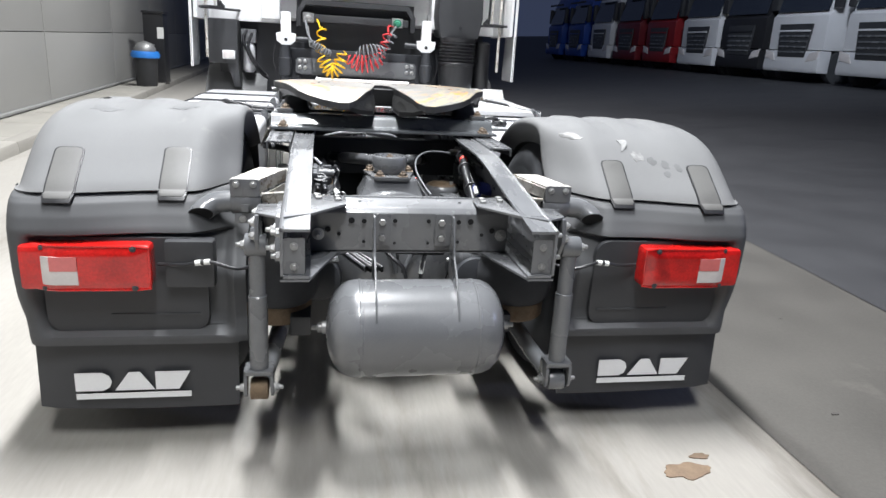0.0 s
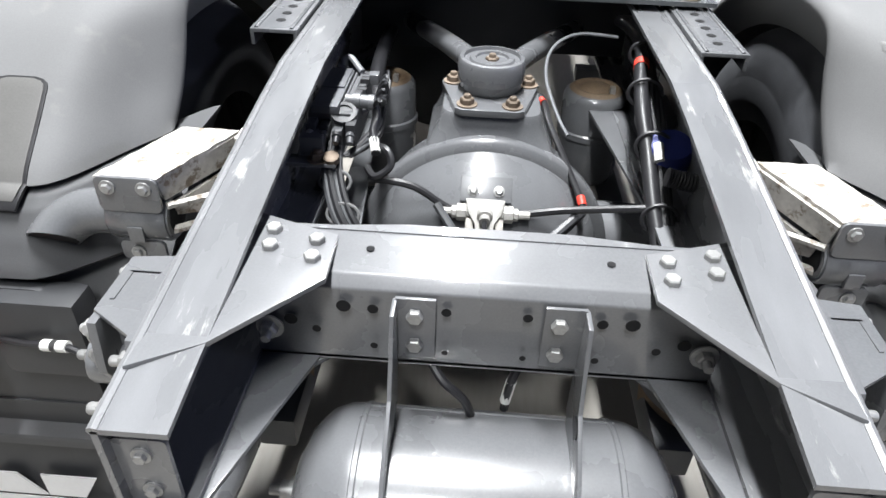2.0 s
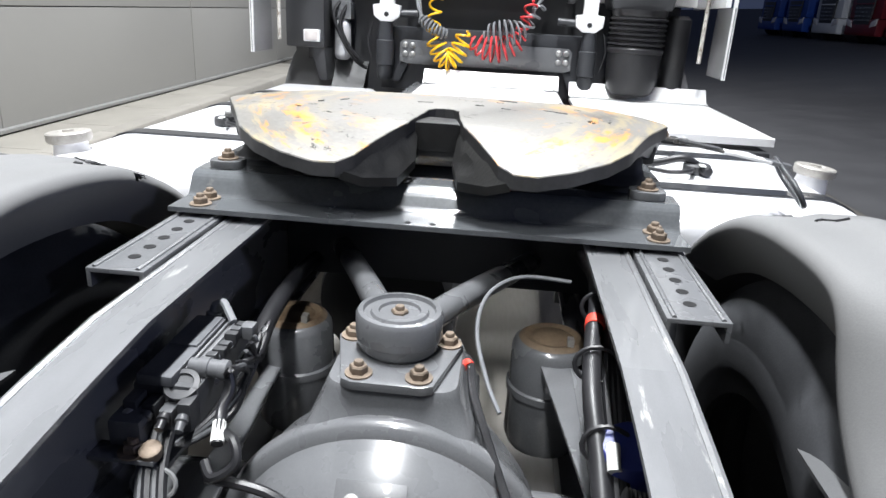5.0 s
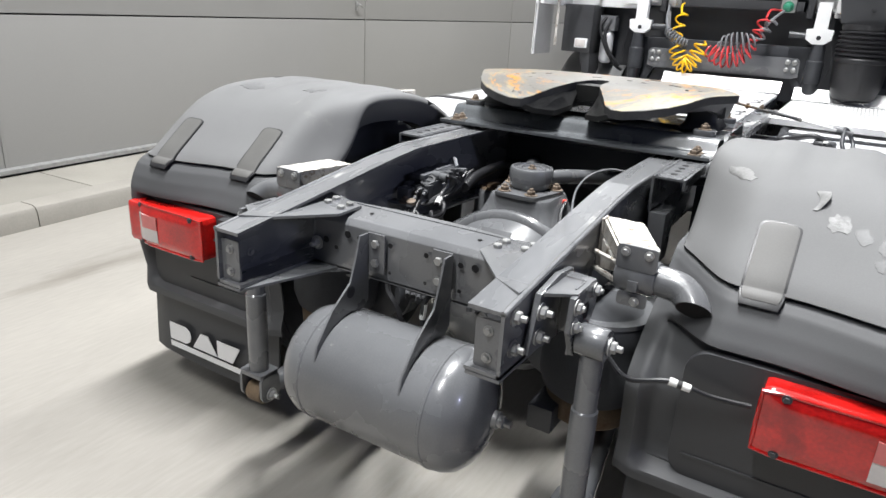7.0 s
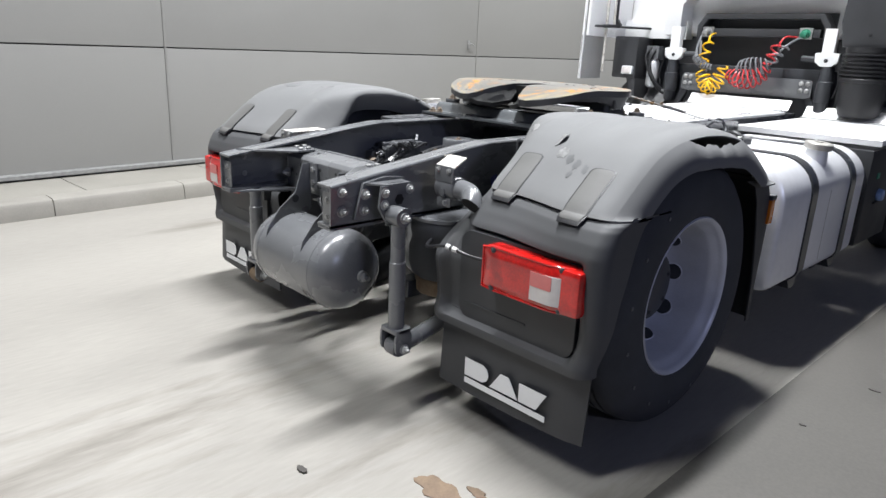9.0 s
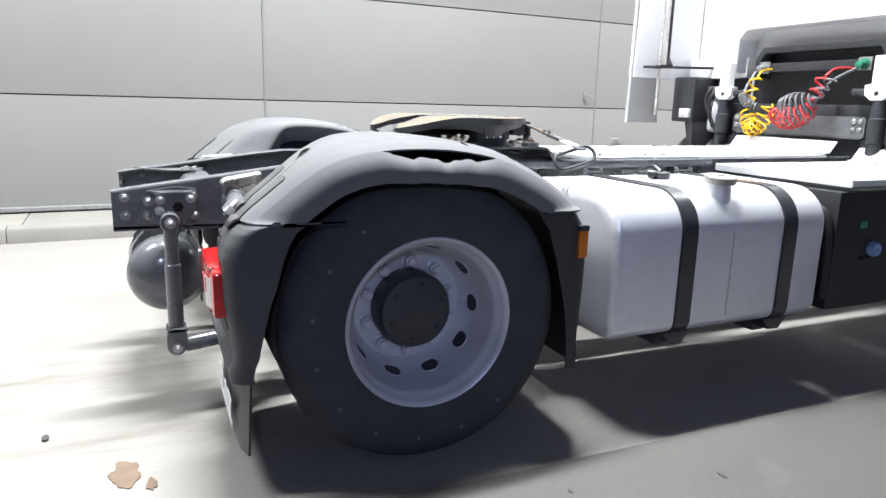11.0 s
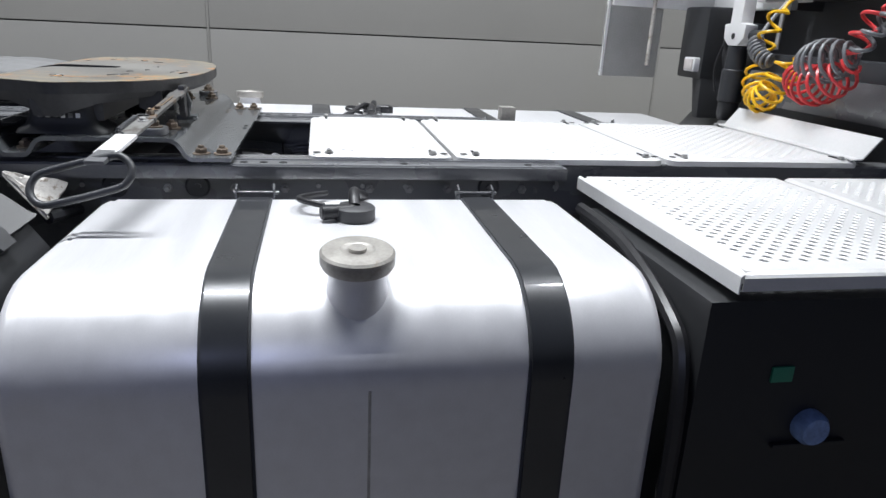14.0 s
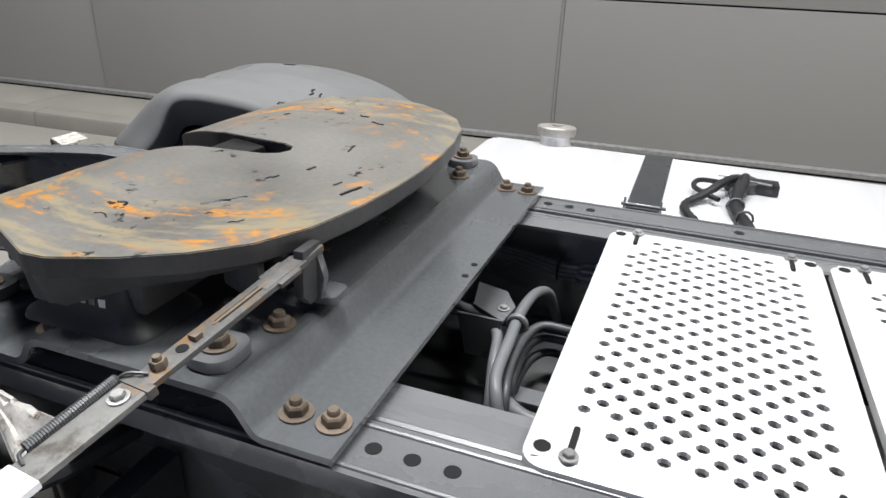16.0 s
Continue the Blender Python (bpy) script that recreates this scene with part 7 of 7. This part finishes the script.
    part("loom_cable", tube([(0.36, 0.4, 0.90), (0.355, 0.18, 0.912), (0.372, 0.06, 0.90), (0.393, -0.02, 0.885)], 0.010, 8, 6), CABLE, g)
    part("red_tape", tube([(0.329, 0.082, 0.899), (0.325, 0.058, 0.895)], 0.0175, 14, 1), RED_TAPE, g, "red marking tape")
    for y, z, x in ((-0.03, 0.874, 0.322), (-0.16, 0.815, 0.328), (-0.29, 0.725, 0.336), (0.13, 0.903, 0.345)):
        part("cable_tie", tube([(x + 0.036 * math.cos(i * math.pi / 8), y + 0.006 * math.sin(i * math.pi / 8), z + 0.028 * math.sin(i * math.pi / 8)) for i in range(16)], 0.004, 6, 1, closed=True), CABLE, g)
    part("tag", tube([(0.333, -0.172, 0.826), (0.334, -0.205, 0.805)], 0.0105, 10, 1), WHITE_TAG, g, "white cable tag")
    pv = part("pressure_valve", lathe([(0.045, 0), (0.048, 0.006), (0.048, 0.05), (0.04, 0.06), (0, 0.062)], (0.366, -0.150, 0.772), (-0.1, -0.35, 0.9), 24), BLUE_CAP, truck, "valve with a dark blue knurled cap")
    part("valve_body", box(0.33, 0.394, -0.06, 0.06, 0.77, 0.84, 0.01), CHASSIS_DARK, pv)
    part("corrugated_hose", tube([(0.395, -0.258, 0.790), (0.365, -0.258, 0.795), (0.338, -0.256, 0.800)], 0.018, 12, 10, ribs=0.08), CABLE, truck)
    part("sensor_lead", tube([(0.085, 0.06, 0.78), (0.10, 0.07, 0.81), (0.118, 0.05, 0.812), (0.13, -0.02, 0.79), (0.165, -0.10, 0.74), (0.203, -0.19, 0.682), (0.185, -0.235, 0.672), (0.12, -0.295, 0.635), (0.05, -0.335, 0.575), (0.02, -0.36, 0.52)], 0.0075, 8, 7), CABLE, truck, "black sensor lead over the axle")
    part("red_tape", tube([(0.114, 0.052, 0.811), (0.119, 0.040, 0.810)], 0.0090, 10, 1), RED_TAPE, truck)
    part("red_tape", tube([(0.199, -0.170, 0.693), (0.203, -0.188, 0.683)], 0.0095, 10, 1), RED_TAPE, truck)
    part("thin_pipe", tube([(0.30, 0.25, 0.90), (0.20, 0.24, 0.905), (0.14, 0.20, 0.88), (0.125, 0.12, 0.84), (0.15, 0.03, 0.79), (0.175, -0.02, 0.76)], 0.004, 7, 7), HOSE_GREY, truck, "thin grey pipe")
    part("cross_pipe", tube([(-0.24, -0.235, 0.745), (-0.15, -0.24, 0.735), (-0.06, -0.25, 0.690), (0.06, -0.25, 0.690), (0.16, -0.24, 0.700), (0.31, -0.27, 0.735)], 0.008, 8, 6), CABLE, truck)
    for pts in ([(-0.10, -0.255, 0.705), (-0.05, -0.31, 0.655), (-0.015, -0.345, 0.59), (-0.005, -0.36, 0.52)], [(0.185, -0.24, 0.688), (0.12, -0.295, 0.650), (0.06, -0.33, 0.59), (0.025, -0.36, 0.53)], [(0.0, -0.30, 0.67), (0.0, -0.325, 0.62), (0.0, -0.335, 0.55)]):
        part("brake_pipe", tube(pts, 0.0095, 8, 6), HOSE_DARK, truck, "grey brake pipe over the axle")
    bc = part("brake_cylinder", lathe([(0.0, 0), (0.040, 0.001), (0.054, 0.012), (0.057, 0.03), (0.057, 0.058), (0.061, 0.062), (0.061, 0.078), (0.057, 0.082), (0.057, 0.135), (0.045, 0.15)], (0.222, -0.335, 0.585), (1, 0.10, 0), 32), CHASSIS, truck, "grey brake cylinder beside the axle")
    put_bolt("bolt", BOLT_TAIL, bc, (0.224, -0.345, 0.572), (-1, 0, 0))
    part("torque_plate", plate([(0.24, 0.40), (0.37, 0.40), (0.37, -0.26), (0.33, -0.26)], "z", 0.70, 0.708), CHASSIS, truck, "flat grey plate beside the chamber")
    for pts in (([(-0.10, -0.66, 0.73), (-0.06, -0.72, 0.70), (-0.02, -0.73, 0.66), (0.0, -0.70, 0.55)]), ([(0.10, -0.62, 0.74), (0.05, -0.70, 0.70), (0.04, -0.70, 0.62)]), ([(-0.2, -0.66, 0.72), (-0.05, -0.70, 0.715), (0.12, -0.67, 0.70)])):
        part("tank_pipe", tube(pts, 0.007, 8, 6), CABLE, truck)
    part("tank_pipe_tag", tube([(0.046, -0.703, 0.685), (0.040, -0.703, 0.64)], 0.0085, 8, 1), WHITE_TAG, truck)


between_rails()


# ---- cab ----
def coil(p0, p1, sag, r, turns, wire, material, name, label, parent, phase=0.0, fat=None):
    """A coiled hose hanging between two points."""
    p0, p1 = Vector(p0), Vector(p1)
    mid = (p0 + p1) / 2 + Vector((0, -0.05, -sag))
    def centre(t):
        return p0 * (1 - t) ** 2 + 2 * mid * t * (1 - t) + p1 * t ** 2
    pts = []
    n = turns * 14
    prev = None
    for i in range(n + 1):
        t = i / n
        d = (centre(min(1, t + 0.01)) - centre(max(0, t - 0.01))).normalized()
        u = Vector((0, 1, 0)) - d * d.y
        u.normalize()
        w = d.cross(u)
        a = phase + 2 * math.pi * turns * t
        k = r * (fat(t) if fat else 1.0) * min(1, 12 * t + 0.1, 12 * (1 - t) + 0.1)
        pts.append(centre(t) + k * (math.cos(a) * u + math.sin(a) * w))
    return part(name, tube(pts, wire, 7, 1), material, parent, label)


def cab():
    c = part("cab", box(-1.22, 1.22, 3.36, 5.7, 1.50, 3.55, 0.06, 3), WHITE, truck, "white cab with a dark recessed rear panel")
    # rear recess
    rim = folded([(-0.46, 1.46), (-0.46, 1.57), (-0.42, 1.63), (0.42, 1.63), (0.46, 1.57), (0.46, 1.46)], 0.04, "y", 3.22, 3.37, 0.004)
    part("recess_rim", rim, PLASTIC_DARK, c)
    part("recess_hood", folded([(-0.63, 1.5), (-0.63, 1.74), (-0.57, 1.80), (0.57, 1.80), (0.63, 1.74), (0.63, 1.5)], 0.15, "y", 3.18, 3.37, 0.01), WHITE, c)
    part("recess_back", box(-0.50, 0.50, 3.345, 3.356, 1.15, 1.68, 0.0), PLASTIC_DARK, c)
    part("shelf", box(-0.44, 0.44, 3.22, 3.34, 1.50, 1.56, 0.01), PLASTIC_DARK, c)
    for s in (-1, 1):
        part("lower_skirt", box(min(s * 0.62, s * 1.215), max(s * 0.62, s * 1.215), 3.28, 3.40, 1.47, 1.62, 0.015), WHITE, c)
        # side fairing with clear flap
        f = part("side_fairing", plate([(3.36, 1.46), (2.72, 1.47), (2.74, 2.1), (2.78, 3.5), (3.36, 3.5)], "x", s * 1.205, s * 1.232, 0.004), WHITE, c, "white side fairing")
        fl = part("side_flap", plate([(2.70, 1.115), (3.02, 1.115), (3.02, 1.47), (2.70, 1.47)], "x", s * 1.250, s * 1.256, 0.002), FLAP, c, "grey translucent rubber side flap")
        part("flap_edge", plate([(2.70, 1.115), (2.715, 1.115), (2.76, 3.3), (2.74, 3.3)], "x", s * 1.243, s * 1.262, 0.003), WHITE, c)
        part("fairing_stay", rod((s * 1.21, 2.80, 1.55), (s * 0.95, 3.30, 1.55), 0.010, 10), CABLE, c)
        part("stay_bar", box(min(s * 1.205, s * 1.03), max(s * 1.205, s * 1.03), 2.91, 2.94, 1.540, 1.566, 0.003), CABLE, c, "black cross bar on the fairing")
        for k, (dx, r) in enumerate(((1.175, 0.011), (1.105, 0.009), (1.065, 0.011))):
            part("fairing_tube", tube([(s * dx, 2.93, 1.18 if k == 0 else 1.55), (s * dx, 2.93, 1.75), (s * (dx + 0.005), 2.93, 2.6), (s * dx, 2.94, 3.3)] if k < 2 else [(s * (dx - 0.03), 2.93, 1.56), (s * dx, 2.93, 1.60), (s * (dx + 0.015), 2.93, 1.70), (s * (dx + 0.015), 2.93, 3.3)], r, 10, 5), WHITE_DIRTY if k < 2 else CABLE, c)
        # cab suspension
        b = part("suspension_bracket", plate([(s * 0.535, 1.56), (s * 0.615, 1.56), (s * 0.615, 1.40), (s * 0.655, 1.395), (s * 0.650, 1.335), (s * 0.61, 1.305), (s * 0.54, 1.305), (s * 0.50, 1.335), (s * 0.495, 1.395), (s * 0.535, 1.40)], "y", 3.02, 3.08, 0.008), WHITE, truck, "white cab suspension bracket")
        # black disc drawn for the shade in the bracket's hole
        part("bracket_hole", lathe([(0.014, 0), (0, 0)], (s * 0.575, 3.019, 1.345), (0, -1, 0), 14, caps=False), CABLE, b)
        part("suspension_link", rod((s * 0.64, 3.05, 1.345), (s * 0.40, 3.07, 1.355), 0.022, 14), CHASSIS_DARK, b)
        part("damper_bellows", lathe([(0.035, 0.98), (0.045, 1.0), (0.045, 1.06), (0.052, 1.065), (0.052, 1.20), (0.045, 1.205), (0.040, 1.30), (0.03, 1.31)], (s * 0.585, 3.06, 0), (0, 0, 1), 20), CHASSIS_DARK, b, "dark cab damper")
        part("level_cable", tube([(s * 0.66, 3.03, 1.30), (s * 0.68, 3.02, 1.2), (s * 0.66, 3.03, 1.1)], 0.005, 7, 5), CABLE, b)
    part("hanger", rod((-0.405, 3.12, 1.46), (-0.38, 3.10, 1.30), 0.010, 10), STEEL, c)
    # cross plate with bolts
    pl = part("cross_plate", plate([(-0.50, 1.19), (-0.48, 1.21), (0.48, 1.21), (0.50, 1.19), (0.50, 1.09), (0.46, 1.075), (-0.46, 1.075), (-0.50, 1.09)], "y", 3.075, 3.085, 0.003), CHASSIS, truck, "dark bolted cross plate")
    disc = source(lathe([(0.017, 0), (0.017, 0.006), (0.012, 0.010), (0, 0.011)], (0, 0, 0), (0, 0, 1), 16), STEEL, "bolt_head")
    for s in (-1, 1):
        for dx in (0.425, 0.468):
            for z in (1.13, 1.18):
                put_bolt("bolt_head", disc, pl, (s * dx, 3.075, z), (0, -1, 0))
        part("plate_leg", plate([(s * 0.50, 1.08), (s * 0.56, 0.97), (s * 0.50, 0.97), (s * 0.45, 1.08)], "y", 3.09, 3.12, 0.003), CHASSIS_DARK, pl)
    part("rear_beam", box(-0.62, 0.62, 3.12, 3.24, 0.92, 1.28, 0.02), CHASSIS_DARK, truck)
    # black sheet across the engine bay, its depth of shade put into the colour
    part("engine_shadow", box(-1.15, 1.15, 3.41, 3.50, 0.55, 1.5, 0.02), PLASTIC_DARK, truck, "black sheet standing in for the shade of the engine bay")
    # filter, work lamp and air intake
    fl = part("filter_canister", lathe([(0.03, 1.06), (0.047, 1.075), (0.05, 1.09), (0.05, 1.27), (0.045, 1.28), (0.03, 1.30), (0.03, 1.33)], (-0.86, 3.16, 0), (0, 0, 1), 24), ALU, truck, "white filter canister with hoses")
    part("filter_head", box(-0.92, -0.80, 3.12, 3.22, 1.30, 1.41, 0.01), CHASSIS, fl)
    for k in range(5):
        part("print_bar", box(-0.875, -0.845, 3.1085, 3.111, 1.20 + 0.012 * k, 1.205 + 0.012 * k), INK, fl)
    part("filter_hose", tube([(-0.87, 3.13, 1.40), (-0.90, 3.09, 1.32), (-0.84, 3.08, 1.18), (-0.76, 3.10, 1.06), (-0.70, 3.12, 1.02)], 0.012, 9, 6), CABLE, fl)
    part("filter_hose", tube([(-0.83, 3.13, 1.38), (-0.86, 3.09, 1.27), (-0.80, 3.08, 1.14), (-0.72, 3.10, 1.05)], 0.012, 9, 6), CABLE, fl)
    fl.location = (-0.03, 0.12, 0)
    hs = part("side_housing", join(box(-1.20, -0.965, 3.12, 3.36, 1.13, 1.48, 0.02), plate([(-1.06, 1.16), (-0.97, 1.16), (-0.95, 0.94), (-1.0, 0.94)], "y", 3.13, 3.36, 0.01)), PLASTIC_DARK, truck, "black side housing")
    wl = part("work_lamp", box(-1.085, -0.985, 3.09, 3.14, 1.165, 1.235, 0.01), WHITE, truck, "small white work lamp")
    part("lens", box(-1.073, -0.997, 3.084, 3.092, 1.175, 1.225, 0.003), LENS_CLEAR, wl)
    prof = [(0.10, 0.98), (0.125, 1.0), (0.145, 1.08), (0.15, 1.21), (0.155, 1.215), (0.155, 1.235)]
    for k in range(6):
        z = 1.25 + 0.026 * k
        prof += [(0.142, z), (0.157, z + 0.008), (0.157, z + 0.014), (0.142, z + 0.02)]
    prof += [(0.15, 1.415), (0.15, 1.44)]
    a = part("air_intake", lathe(prof, (0.84, 3.02, 0), (0, 0, 1), 40), CABLE, truck, "black ribbed air intake bellows")
    part("intake_duct", plate([(0.68, 1.435), (1.0, 1.435), (1.03, 1.6), (1.0, 2.6), (0.70, 2.6), (0.65, 1.6)], "y", 2.93, 3.30, 0.03), PLASTIC_DARK, a, "black air intake duct")
    part("intake_bolt", lathe([(0.012, 0), (0, 0.004)], (0.84, 2.925, 1.52), (0, -1, 0), 12, caps=False), CABLE, a)
    part("side_bellows", lathe([(0.06, 1.0), (0.07, 1.02), (0.07, 1.4), (0.05, 1.42)], (1.08, 3.12, 0), (0, 0, 1), 20), CABLE, a)
    # coiled lines
    yh = part("yellow_air_line", tube([(-0.33, 3.20, 1.52), (-0.32, 3.10, 1.50), (-0.30, 3.04, 1.45)], 0.007, 8, 6), YELLOW, truck, "yellow coiled air line")
    coil((-0.29, 3.04, 1.46), (-0.30, 3.0, 1.25), 0.0, 0.036, 3, 0.0065, YELLOW, "coil", "", yh)
    coil((-0.29, 2.97, 1.25), (-0.105, 2.98, 1.28), 0.30, 0.052, 10, 0.0065, YELLOW, "coil", "", yh)
    gh = part("grey_electric_line", tube([(-0.42, 3.15, 1.50), (-0.40, 3.06, 1.40), (-0.36, 3.0, 1.33)], 0.009, 8, 6), HOSE_GREY, truck, "grey coiled electric line")
    coil((-0.37, 3.0, 1.34), (-0.22, 2.98, 1.25), 0.02, 0.028, 9, 0.007, HOSE_GREY, "coil", "", gh)
    rh = part("red_air_line", tube([(0.31, 3.20, 1.50), (0.26, 3.08, 1.50), (0.25, 3.0, 1.45)], 0.007, 8, 6), RED, truck, "red coiled air line")
    coil((-0.08, 2.98, 1.24), (0.22, 2.99, 1.27), 0.13, 0.055, 9, 0.006, RED, "coil", "", rh, fat=lambda t: 0.75 + 0.5 * math.sin(math.pi * t))
    coil((0.20, 2.99, 1.29), (0.25, 3.0, 1.45), 0.0, 0.034, 3, 0.0065, RED, "coil", "", rh)
    kh = part("dark_electric_line", tube([(0.33, 3.16, 1.50), (0.28, 3.06, 1.44), (0.25, 3.0, 1.38)], 0.009, 8, 6), HOSE_GREY, truck, "dark grey coiled electric line")
    coil((-0.01, 2.97, 1.27), (0.22, 2.98, 1.30), 0.02, 0.066, 8, 0.0065, HOSE_GREY, "coil", "", kh, 1.0, fat=lambda t: 0.6 + 0.5 * math.sin(math.pi * t))
    coil((0.22, 2.98, 1.30), (0.30, 3.02, 1.44), 0.0, 0.030, 3, 0.007, HOSE_GREY, "coil", "", kh)
    for x, mt in ((-0.40, STEEL), (0.345, GREEN)):
        sk = part("socket", lathe([(0.035, 0), (0.035, 0.02), (0.026, 0.022), (0.024, 0.07), (0.015, 0.075)], (x, 3.22, 1.53), (0, -1, -0.15), 18), mt, truck, "line coupling socket")
        part("flange", box(x - 0.045, x + 0.045, 3.205, 3.215, 1.49, 1.57, 0.004), STEEL, sk)


cab()

for o in HOLD:
    bpy.data.objects.remove(o)
